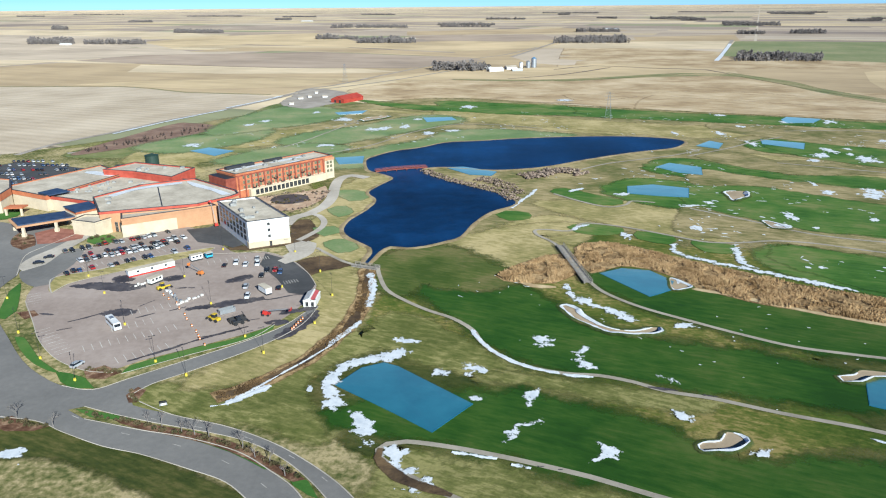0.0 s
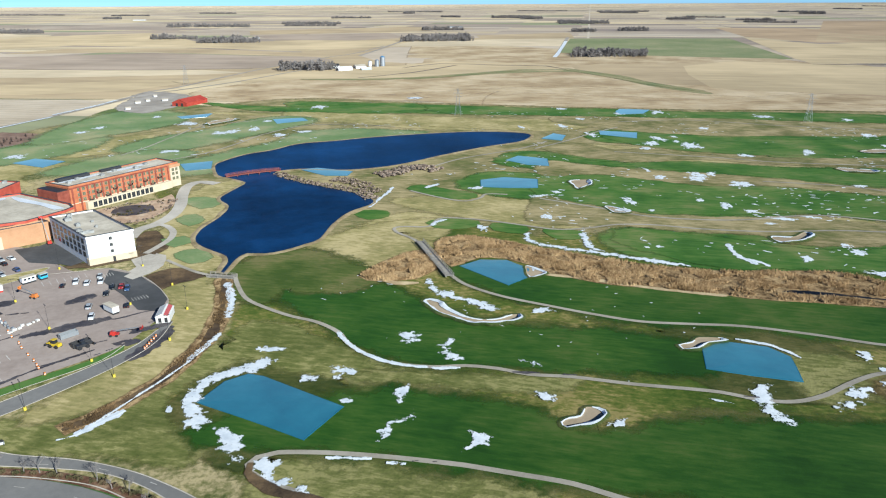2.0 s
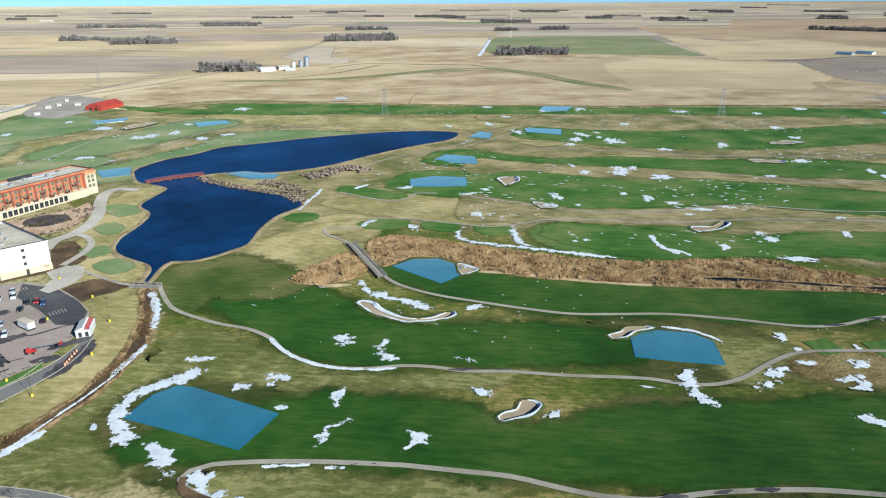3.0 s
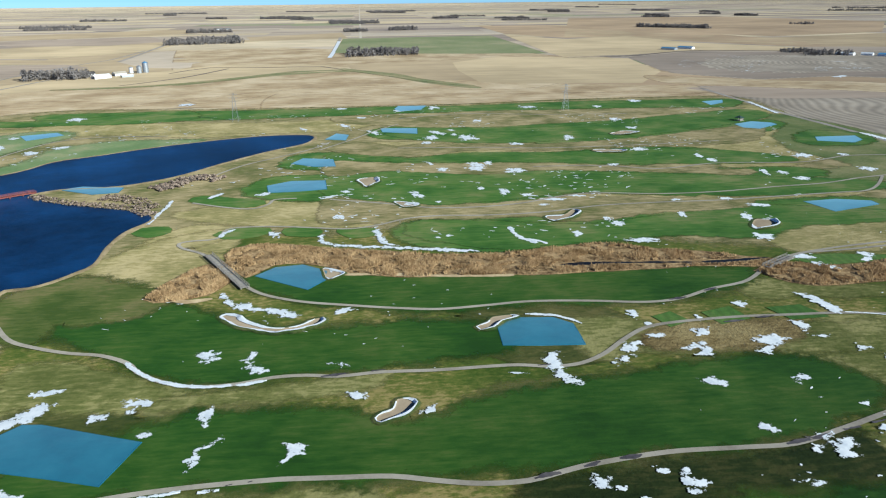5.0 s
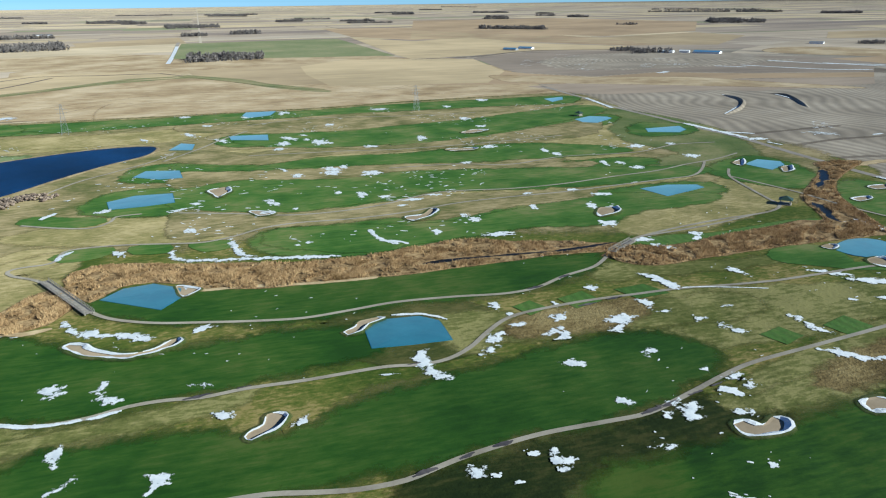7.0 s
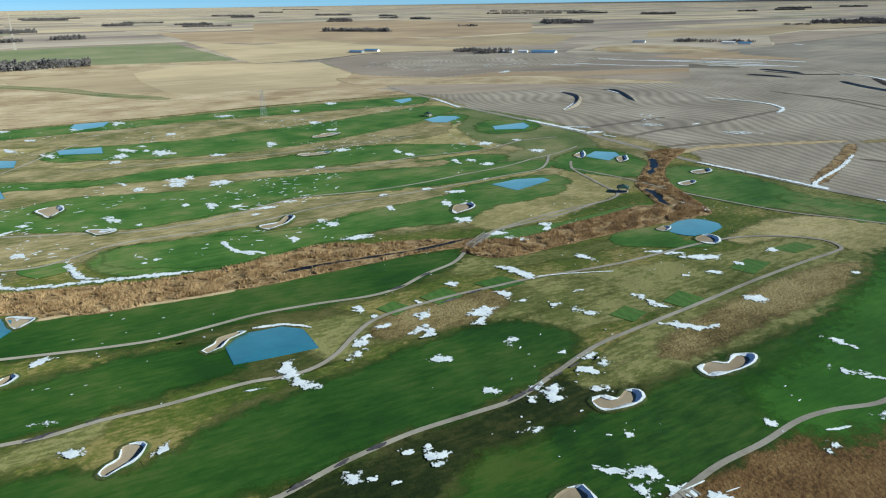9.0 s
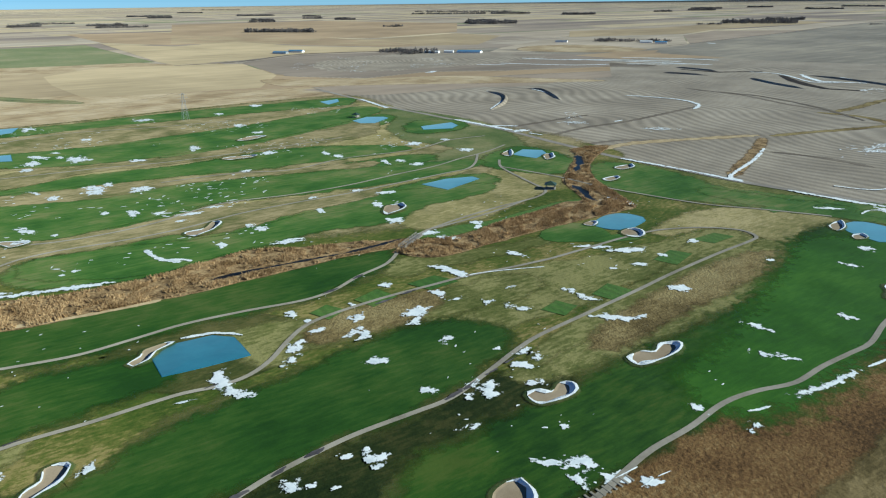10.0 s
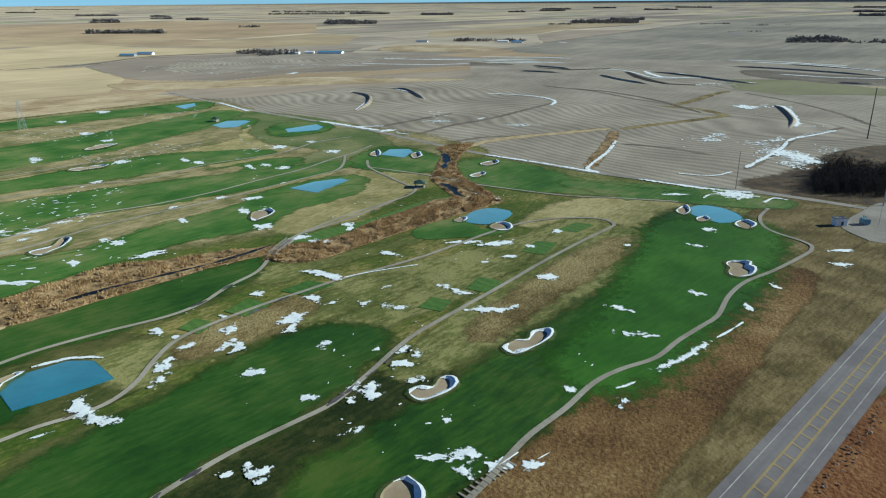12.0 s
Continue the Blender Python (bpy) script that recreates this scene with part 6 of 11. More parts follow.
strip("grass_waterway", [(633, 75), (584.5, 71.9), (525.9, 72.2), (480.7, 72.3)], 5.0, 0.12, M_REEDBED, "brown grassed waterway across the field", 4.0, rag=0.5)
strip("grass_waterway", [(810, 36), (860, 15), (918, -3), (958, -22)], 5.0, 0.12, M_TANBROWN, "brown grassed waterway across the field", 4.0, rag=0.5)
tarp([(-35.2, 190), (-28.2, 200.9), (-21.2, 204.3), (-16.4, 201.6), (6.9, 178.7), (-4.8, 164.2), (-15.4, 173.5)])
tarp([(127.3, 191.7), (136, 193.5), (148.7, 186.3), (151.6, 178.5), (148.9, 172), (144.8, 163.3), (132.3, 169.9), (120.2, 176.9)])
tarp([(64.5, 283.3), (75.6, 289.3), (87.1, 286.3), (94.1, 273), (90.2, 263.9), (79.2, 257.1)])
tarp([(113.1, 435.7), (130.6, 439.5), (150.4, 429.4), (143.1, 406.8), (124.9, 411.1), (108.8, 417.4)])
tarp([(146.2, 490.4), (159.8, 503.8), (178.1, 488.6), (170.9, 464.5), (157.1, 471.9)])
tarp([(200, 567), (219, 589), (226, 577), (214.1, 554.1)])
tarp([(263, 593), (292, 575), (279, 549), (256, 573)])
tarp([(327, 698), (340, 715), (368, 700), (349, 677), (322, 677)])
tarp([(642, 559), (671, 555), (653, 539), (628, 534)])
tarp([(548, 437), (574, 439), (583, 424), (579, 415), (546, 408), (539, 420)])
tarp([(551, 359), (584, 345), (572, 331), (555, 327), (537, 347)])
tarp([(365.6, 238.8), (386, 232.6), (399.7, 220.1), (396.6, 213.2), (361.9, 216.9)])
tarp([(475.1, 228.1), (496.9, 229.6), (501.7, 214.9), (492.7, 207.7), (471.5, 206.6)])
tarp([(334.7, 115.3), (354.5, 115.6), (365.5, 107.5), (361.1, 92.7), (342.8, 94.5), (332.4, 100.7)], 0.22)
tarp([(397.8, 5), (408.6, -2.1), (404.7, -15.5), (387.8, -25.1), (373.5, -13.9), (379, -5.6), (386.9, 3.1)], 0.22)
tarp([(-2.6, 494.2), (10.8, 495.7), (33.9, 478.8), (29.3, 467), (14.1, 470.8)])
tarp([(-86.8, 530.4), (-64.5, 536), (-62.8, 509.4), (-79.8, 506.1)])
tarp([(-208.5, 561.2), (-197, 575), (-171.6, 559.8), (-181.4, 540.1)])
tarp([(-26, 729), (4, 731), (9, 712), (-21, 699)])
tarp([(-123, 770), (-89, 785), (-92, 760), (-116, 753)])
COURSE_FAR = [(0, 800), (330, 690), (640, 540), (520, 330), (380, 220), (250, 230), (120, 320), (60, 430)]
COURSE_NEAR = [(-30, 270), (120, 320), (380, 220), (400, 90), (360, -20), (230, 10), (130, 60), (10, 140)]
snow_crumbs(COURSE_FAR, 620, 5, 1.1)
snow_crumbs(COURSE_NEAR, 150, 8, 0.5)
snow_crumbs([(-250, 560), (-60, 560), (80, 660), (0, 800), (-160, 700)], 90, 11, 1.4)
snow_crumbs([(572.1, -36.4), (593.7, -47.3), (583.1, -70), (558.2, -76.9), (524.5, -71.5), (507.9, -52.9), (523.1, -39.9)], 260, 49, 1.1)
snow_crumbs([(627, 21), (644, 3), (652, -37), (611, -27), (614, -19), (599, 11), (573.7, 14.2)], 130, 50, 1.1)
snow_crumbs([(563.2, -22.4), (607, -36), (645, -59), (616, -65), (548.5, -41.1)], 90, 51, 1.1)
snow_crumbs([(827, -32), (845, -61), (791, -53), (784, -31)], 40, 52, 1.1)
snow_crumbs([(771, -77), (741, -94), (710, -100), (703, -77)], 40, 53, 1.1)
snow_crumbs([(654, 182), (647, 150), (628, 149), (633, 174)], 40, 54, 1.1)
snow_crumbs([(710, 280), (703, 233), (625, 201), (601, 234)], 40, 55, 1.1)
snow_crumbs([(621, -82), (604, -99), (579.6, -92.2), (585.6, -77.9)], 40, 56, 1.1)
snow_crumbs([(1097, 22), (1112, -31), (1005, -36), (1025, 12)], 60, 57, 1.1)
snow_crumbs([(1158, 1063), (1228, 1022), (1199, 903), (1006, 738), (892, 748), (962, 898)], 160, 61, 1.6)
snow_crumbs([(1219, 825), (1258, 785), (1176, 686), (1053, 637), (1074, 717)], 120, 62, 1.6)
snow_crumbs([(1023, 20), (1094, -24), (1039, -37), (975, 4)], 60, 63, 1.6)
snow_crumbs([(821, -43), (852, -84), (793, -84), (766, -46)], 40, 64, 1.6)
kerb_line([(-95.7, 183.6), (-79.9, 174), (-61.9, 167.6), (-47.6, 160.1), (-36.2, 151.4), (-26.9, 142.5), (-20.5, 134.3)])
kerb_line([(-103, 171.5), (-84.7, 165.9), (-71, 162.3), (-55.4, 155.9), (-44.6, 147.6), (-37.6, 141.1), (-32.4, 133.4)])
kerb_line([(-138.6, 174.4), (-117, 170.8), (-106.1, 165.2), (-92.2, 158.6), (-80.1, 154.8), (-66.3, 148.9), (-54.6, 143.3), (-45.5, 134.5)])
kerb_line([(-103.9, 197.2), (-87.4, 209.2), (-70, 221.5), (-63.6, 232.9)])
kerb_line([(-119, 190), (-108.3, 187.6), (-99.9, 194.4), (-86.3, 206), (-71.3, 219), (-60.3, 231.4), (-54.5, 243.7)])
kerb_line([(-167.8, 256), (-154.5, 237.4), (-143, 221), (-129.8, 207.3), (-116.7, 199.5), (-106.9, 198)])
kerb_line([(-117.6, 310.4), (-99.4, 311.6), (-86.4, 313), (-72, 301.9), (-61.2, 285.3), (-54.9, 270.3)])
kerb_line([(-95.7, 183.6), (-91.5, 190.8), (-83.4, 197.8), (-69.1, 211), (-58.6, 223.6), (-52.9, 235.2), (-50.5, 248.9)])
kerb_line([(-106.2, 178.1), (-96.2, 174.1), (-81.3, 169.1), (-65.6, 164.6), (-53.6, 160.1), (-42.9, 152.7), (-34, 143.6), (-27.1, 134.4)])
kerb_line([(-187.4, 283.9), (-198.2, 309.4), (-196.3, 323.2), (-189.3, 348.4)])
lane_dashes([(-85.6, 172), (-73.1, 168.2), (-57.6, 163.5), (-43.6, 155.6), (-33.2, 146.9), (-24.9, 137.9)])
lane_dashes([(-109.2, 174.2), (-92.3, 165.6), (-76.3, 160.3), (-60.6, 153.5), (-48.1, 144.7), (-41, 138)])
cover("rough", [(85.8, 109.9), (99.8, 105.8), (121.8, 102.8), (150.7, 89.2), (166.4, 86.6), (173.9, 78.7), (179.9, 67.5), (161.9, 53.7), (131.7, 54.8), (83.7, 87.5)], 0.155, M_DARKROUGH, "dark olive rough beside the near holes", 12.0)
cart_path([(-31.8, 293.9), (-29.7, 281.4), (-25.2, 265.6), (-16.5, 253.9), (-7.5, 244.7), (1.1, 238), (8.1, 228.3), (10.7, 219.3), (15.9, 209.7), (24.4, 201.2), (36.2, 196.3), (46.6, 194.8), (56.1, 190.9), (64.8, 185.2), (77.1, 181), (93.6, 173), (107, 167.6), (117, 163.1), (125.8, 156.9), (135, 154), (145.8, 155.3), (159, 160), (171.2, 162.8), (183.1, 160.9), (205, 153.3), (225.3, 143.8), (242, 135.8), (260, 124.3), (278.6, 113.6)])
cart_path([(278.6, 113.6), (303.2, 103), (322.6, 94.7), (343.7, 82.6), (358.3, 64.7), (363, 47.6), (356.4, 39.1), (348, 40.3), (323.2, 49.7), (289, 61.2), (261.7, 69.2), (231.5, 78.6), (205.7, 86.6), (191.5, 88.9), (173.1, 90.3), (155.1, 92.4), (142.4, 97.8), (124.3, 106), (105, 111.6), (95.4, 113.3), (86, 114.7), (75.9, 119.3), (67, 125.7), (58.3, 132.6), (46.5, 138.8), (34, 145.2), (28.5, 147.5), (14.9, 152.8), (0.5, 157.5), (-11.5, 160.1), (-16.6, 159.1), (-18.7, 156.6), (-18, 153.2), (-13, 148), (-4, 141), (6, 134)])
bunker([(41.9, 249.1), (47.5, 247.7), (51.1, 238), (55.2, 231), (61.9, 226.5), (70.5, 227.5), (74.7, 228.6), (73.9, 224.1), (68.4, 221.7), (59, 223.7), (54.1, 227.4), (48.3, 234.9), (44.5, 243.4)])
bunker([(65, 157.9), (67.8, 159.5), (71.4, 159.8), (74.9, 164), (78.4, 162.8), (78.8, 158.6), (73.8, 154.9), (68.8, 154.5), (65.6, 154.9)])
bunker([(120.5, 193.4), (125.5, 194.6), (129.9, 197.5), (137.1, 195.1), (137.3, 192.6), (129.8, 191.8), (124.4, 189.2), (120.6, 190.6)])
bunker([(166.6, 73.8), (170.9, 73.2), (172.6, 68.4), (179.1, 68.2), (179.6, 64.6), (174.2, 62), (167.8, 65.7), (164.4, 69.7)])
bunker([(204.7, 55), (210.6, 53.2), (213, 48.9), (220, 48.6), (221.7, 43.9), (216.8, 42.1), (205.4, 47), (200.9, 51.6)])
bunker([(121.7, 62.2), (128.3, 61.5), (130.2, 58.6), (128.9, 55.9), (126.2, 52.6), (121.3, 52), (118.2, 57.7)])
bunker([(312.3, -15.1), (316.0, -16.5), (317.0, -21.0), (315.0, -24.4), (310.9, -23.9), (308.2, -25.6), (301.8, -24.7), (298.8, -21.2), (299.0, -17.6), (303.4, -15.8), (308.2, -16.4)])
bunker([(223.6, 289.7), (233.1, 287.1), (243.1, 292.2), (242.9, 285.7), (232.9, 279.7), (222.2, 280.7)])
bunker([(305.9, 225.3), (314.3, 228.3), (320.5, 224.1), (314.8, 216.8), (303.3, 216.3), (300.1, 219.7)])
bunker([(169.2, 420.2), (180.2, 418.1), (176.4, 404.4), (167.5, 398.4), (166.9, 407.4)])
bunker([(166, 358.7), (172.2, 353.1), (173.8, 343.5), (166.7, 345.6)])
bunker([(334.5, 119), (341.4, 117.6), (340.5, 113.8), (334.2, 113.6)])
bunker([(330.2, 98.2), (338, 96.2), (336.2, 89.7), (329, 87.1), (327, 93)])
bunker([(390.3, 10), (402.2, 6.1), (391.4, 3.3), (384.9, 5.9)])
bunker([(379.4, -0.6), (383.9, -4.1), (378.5, -7.3), (373.9, -2.9)])
bunker([(377.4, -19.4), (383, -23.6), (376.5, -28.8), (368.6, -25.8), (371, -21.4)])
bunker([(92.7, 276.2), (96.4, 273), (98.4, 266.2), (92.1, 262.7), (90.6, 266.9)])
bunker([(418, 460), (440, 462), (442, 450), (426, 448)])
bunker([(361.3, 413), (378.8, 403.4), (375.6, 394.9), (360.9, 402.7)])
bunker([(472.8, 235), (488, 236.1), (469.5, 225.5)])
bunker([(484.4, 206.1), (489.8, 202.8), (477.2, 195.4), (471.9, 199.1)])
bunker([(433.1, 142.5), (442.8, 138.5), (439.4, 133.5), (430.1, 136.4)])
bunker([(469.2, 146.8), (481.2, 139.9), (472.9, 135.4), (465.5, 140.7)])
bunker([(-88, 720), (-67, 742), (-60, 730), (-81, 705)])
snow_line([(8.1, 228.3), (10.7, 219.3), (15.9, 209.7), (24.4, 201.2), (36.1, 195.6), (44.6, 193.8)], 1.5)
snow_line([(-34.1, 284.8), (-31.3, 268.7), (-31, 248.7)], 2.6)
snow_line([(196.3, 285.1), (191.5, 270.6), (193.4, 256.8)], 2.6)
snow_line([(235.6, -11.3), (242.5, -15.4), (252, -20.2)], 0.8)
snow_line([(246.6, 152.1), (242.7, 143), (240.7, 135.2)], 3.0)
snow_line([(141.2, 193.6), (149.6, 187.4), (153.2, 180.4), (154.2, 176.8)], 1.5)
snow_line([(499.9, 152.1), (484.7, 105.6), (467.7, 63.4)], 3.0)
snow_line([(458.4, 36.8), (446.5, -4.5), (445.1, -29.9)], 3.0)
snow_line([(862.7, 387.5), (830.4, 349.9), (784.5, 316.2)], 2.8)
snow_line([(818.5, 431), (780.3, 384.4), (678.8, 351.8)], 2.5)
snow_line([(585.9, 67.5), (538.2, 67.7), (480.4, 73), (471, 63.9)], 2.5)
snow_line([(514, -28.8), (589.3, -55), (634.1, -66.4), (661.6, -85.9), (690.9, -106.6)], 3.0)
snow_line([(842.6, -69.3), (810.7, -77.9), (736.1, -79.4), (701.8, -74.2)], 5.0)
snow_line([(-65.3, 179), (-60.1, 184.6), (-54.5, 189.5)], 2.5)
snow_line([(-41.4, 215.7), (-37, 225.6), (-32.2, 235.9)], 2.0)
snow_line([(682.2, 528.8), (635.2, 456.6)], 4.0)
snow_line([(600.5, 350.6), (585.3, 312.1), (570.3, 273.8)], 5.0)
snow_line([(422.9, -3.3), (433.7, -7.9), (436.5, -20.3)], 1.6)
snow_line([(425.2, -21.7), (435.9, -26.5), (435.8, -34.1)], 1.6)
snow_line([(423.6, -35.6), (435.8, -41.6), (433.1, -48.8)], 1.6)
snow_line([(-253.5, 812.1), (-229.3, 870.2), (-213.9, 925.5)], 4.2)
snow_line([(-307.4, 643.8), (-283.4, 718.8), (-249.3, 798.2)], 3.6)
snow_line([(0.5, 155.5), (12, 152.3)], 1.4)
snow_line([(15.4, 150), (20.2, 148.4)], 1.4)
snow_line([(189.6, 267.2), (195.8, 258.8), (196.4, 253.2)], 2.0)
snow_line([(55, 429.4), (50.4, 417), (43.9, 404), (35.7, 385.9)], 2.0)
snow_line([(74.5, 422.5), (84.5, 430.9)], 3.0)
snow_line([(63.3, 344.1), (68.9, 350.9), (73.6, 353.1)], 2.5)
snow_line([(1417.4, -55.2), (1373.3, -160.5), (1284.3, -250.8)], 7.0)
snow_line([(1196.4, -96), (1165.8, -167.9), (1167.3, -229.7)], 5.9)
snow_line([(1207.8, 609.6), (1217.3, 478.5), (1257.9, 417)], 7.3)
snow_line([(1164.7, 633.4), (1177.8, 583.3)], 7.2)
snow_line([(1929.6, 169.9), (1905, 59.6)], 14.9)
snow_line([(1960.7, 393.9), (1856.1, 286.8)], 9.6)
snow_line([(1337.2, 525.5), (1330.9, 384.7), (1313.2, 251.8)], 7.5)
snow_line([(1174.5, 49), (1091.6, -16.1), (1059.4, -58.9)], 3.7)
snow_line([(1328.2, 619.4), (1324.2, 520.4), (1356.3, 449.6), (1362.1, 315.5)], 8.3)
snow_line([(1277.2, 390.7), (1314.9, 293.9)], 7.5)
snow_line([(1416.8, 445.5), (1429.8, 331.4), (1417.9, 261.2)], 8.8)
snow_line([(1208.5, 175.1), (1198.3, 137.4), (1157.5, 111), (1103.2, 85.1), (1091.5, 68.2), (1098, 45.1)], 4.0)
snow_line([(1449.1, -27), (1442.4, -103.3), (1396.9, -163), (1375.7, -211.9)], 8.2)
snow_line([(1962.9, 130.7), (1982.9, 35.1)], 16.1)
snow_line([(851.1, 259.9), (847.1, 215.7), (834.4, 184.9), (804.9, 163.8), (772.4, 161.4)], 4.0)
snow_line([(482.5, 13.8), (482.8, -7.4), (498.6, -19.6)], 1.5)
snow_line([(582.8, 302.9), (593.5, 279.2)], 3.6)
snow_line([(564.3, 254.7), (560.5, 239.7)], 2.0)
snow_line([(656.5, 208.7), (668.6, 205)], 2.6)
snow_line([(1587.1, -122.5), (1589.3, -193.1), (1591.4, -261.6)], 10.7)
snow_patches([])
snow_patches([(84.2, 230.7, 3.6, 1.9, -1), (-14.7, 219.6, 3.9, 2.6, -1), (-42.6, 187.7, 0.9, 2.3, 0), (201.4, 625.2, 3.0, 8.8, -2), (240.7, 623.5, 3.9, 11.7, -2), (248.4, 575.1, 3.6, 14.5, -2), (271.9, 658.6, 4.1, 6.5, -3), (296.4, 542.8, 4.3, 13.7, -2), (266.4, 508.3, 4.8, 6.0, -2), (306.7, 506.9, 6.0, 7.9, -2), (258.4, 418.3, 5.1, 8.4, -2), (231.9, 437.6, 1.8, 7.0, -2), (230.0, 416.3, 4.0, 5.5, -2), (105.0, 415.6, 4.1, 4.1, -1), (150.9, 395.1, 2.6, 3.7, -1), (139.2, 389.4, 6.4, 2.4, -1), (184.6, 365.7, 3.0, 8.7, -1)])
snow_patches([(171.8, 350.6, 5.2, 4.0, -1), (188.2, 345.4, 2.0, 1.9, -1), (88.6, 335.2, 2.8, 5.5, -1), (128.1, 346.6, 2.9, 4.9, -1), (368.6, 684.0, 3.2, 12.7, -3), (324.6, 682.7, 5.3, 6.9, -3), (279.1, 728.8, 5.7, 7.8, -3), (312.8, 548.9, 2.6, 4.6, -2), (-114.4, 155.5, 3.3, 3.5, 0), (95.3, 273.0, 1.4, 3.2, -1), (162.7, 288.5, 1.5, 2.1, -1), (156.6, 288.6, 1.2, 1.4, -1), (-105.3, 721.3, 7.0, 11.3, -3), (-70.1, 658.0, 7.4, 9.5, -3), (-60.1, 663.9, 6.4, 9.7, -3), (-42.0, 672.8, 4.3, 13.4, -3), (-30.2, 717.6, 4.6, 7.5, -3), (-16.8, 634.4, 6.1, 8.9, -2)])
snow_patches([(3.7, 648.6, 7.3, 6.2, -2), (-142.8, 770.8, 3.1, 8.5, -3), (23.8, 806.0, 7.7, 14.1, -3), (140.6, 858.6, 9.4, 10.7, -3), (-184.3, 714.0, 5.8, 7.4, -3), (-195.0, 689.8, 5.6, 6.9, -3), (-214.6, 585.5, 7.7, 7.6, -2), (-102.4, 581.2, 6.6, 7.5, -2), (114.0, 159.0, 3.5, 0.7, -33), (103.8, 101.2, 1.1, 1.1, -33)])
snow_patches([(174.4, 164.7, 1.4, 2.4, -33), (170.2, 156.4, 2.4, 2.2, -33), (193.7, 159.5, 1.2, 2.5, -33), (216.5, 160.2, 2.6, 3.3, -33), (189.4, 95.0, 1.5, 1.3, -33), (218.4, 127.9, 3.1, 1.4, -33), (240.5, 114.4, 3.1, 0.9, -33)])
snow_patches([(117.0, 101.2, 1.7, 1.6, -33), (105.8, 95.8, 1.1, 0.8, -33), (183.1, 83.9, 3.1, 2.3, -33), (271.9, 388.2, 7.0, 8.6, -35), (253.2, 409.5, 7.9, 8.9, -35), (305.2, 511.2, 5.8, 13.3, -35), (267.5, 417.1, 3.2, 5.6, -35), (378.4, 465.5, 3.8, 15.2, -35), (476.6, 517.8, 5.5, 10.6, -36), (456.0, 472.4, 4.1, 6.1, -36)])
snow_patches([(394.3, 397.8, 6.1, 6.8, -35), (339.8, 366.8, 4.0, 3.7, -35), (265.8, 314.8, 5.0, 2.6, -34), (249.2, 315.3, 6.6, 2.5, -34), (233.3, 345.0, 2.7, 8.2, -34), (248.5, 270.3, 2.4, 3.1, -34), (219.2, 258.4, 2.3, 5.5, -34), (247.8, 260.9, 3.5, 5.1, -34), (238.5, 234.7, 7.6, 4.4, -34), (288.6, 256.0, 2.4, 5.5, -34), (413.5, 358.0, 2.1, 8.4, -35), (409.5, 341.2, 4.1, 5.9, -35), (338.5, 247.0, 5.1, 3.6, -34), (293.2, 208.6, 5.0, 5.5, -34), (313.7, 235.0, 3.0, 6.5, -34), (476.6, 318.9, 5.8, 8.5, -35), (475.8, 267.7, 6.1, 7.2, -35), (310.9, 168.2, 3.6, 3.2, -34)])
snow_patches([(283.9, 181.6, 6.1, 3.1, -34), (409.0, 297.2, 2.3, 8.6, -35), (418.3, 290.7, 3.0, 5.1, -35), (414.8, 273.2, 5.1, 4.8, -35), (333.9, 265.1, 3.3, 3.9, -34), (504.1, 304.7, 3.3, 4.3, -35), (225.6, 358.5, 2.1, 4.2, -34), (240.8, 331.9, 3.4, 3.9, -34), (236.4, 309.3, 3.2, 2.4, -34), (307.9, 278.3, 3.9, 2.5, -34), (281.6, 528.0, 3.9, 10.6, -35), (304.0, 528.3, 2.5, 5.5, -35), (326.1, 465.9, 4.6, 4.8, -35), (360.0, 581.2, 4.4, 6.8, -36), (364.3, 680.7, 3.1, 12.3, -36), (452.8, 631.3, 8.6, 8.7, -36), (519.8, 592.6, 4.9, 8.8, -36), (583.5, 602.5, 7.7, 9.8, -37)])
snow_patches([(183.8, 81.5, 2.7, 2.3, -71), (140.6, 56.1, 4.3, 1.4, -70), (157.9, 58.5, 1.3, 1.7, -70)])
snow_patches([(324.4, 28.6, 1.6, 2.4, -71), (361.3, -7.3, 3.4, 3.7, -71), (266.8, -22.5, 1.3, 4.2, -71), (292.1, -32.8, 1.8, 3.0, -71), (143.3, 39.7, 3.5, 2.8, -70), (146.2, 31.7, 2.8, 2.3, -70), (437.9, -20.4, 9.9, 10.5, -71), (303.2, 103.0, 8.1, 2.5, -71), (305.4, 164.9, 2.3, 3.8, -71), (281.6, 170.9, 5.5, 2.6, -71), (334.9, 64.4, 3.4, 2.8, -71), (348.1, -64.6, 6.4, 2.3, -71), (327.9, -61.9, 4.8, 2.8, -71), (426.3, 14.1, 6.6, 2.6, -71)])
snow_patches([(308.1, 71.0, 2.1, 2.4, -71), (291.2, 77.3, 3.6, 2.2, -71), (280.9, 84.8, 2.0, 1.4, -71), (1013.8, 634.6, 5.6, 18.9, -75), (548.6, -59.6, 17.7, 29.5, -72), (622.5, -5.9, 18.4, 15.5, -72), (607.9, -39.9, 13.2, 11.9, -72), (819.7, -37.7, 11.7, 17.0, -73), (637.1, 161.4, 15.6, 9.5, -73), (573.2, 264.2, 8.1, 5.8, -72), (636.3, 239.3, 13.6, 6.7, -73), (561.3, -68.0, 12.0, 20.0, -72), (577.9, -54.2, 8.3, 12.7, -72)])


cover("verge", [(368.0, -85.9), (334.1, -62.8), (277.7, -45.6), (211.7, -23.9), (169.8, -9.9), (141.9, 0.2), (146.0, -11.0), (167.8, -20.0), (209.9, -38.5), (279.6, -69.9)], 0.245, M_VERGE, "olive brown mown highway verge", 5.0, wobble=2.0)
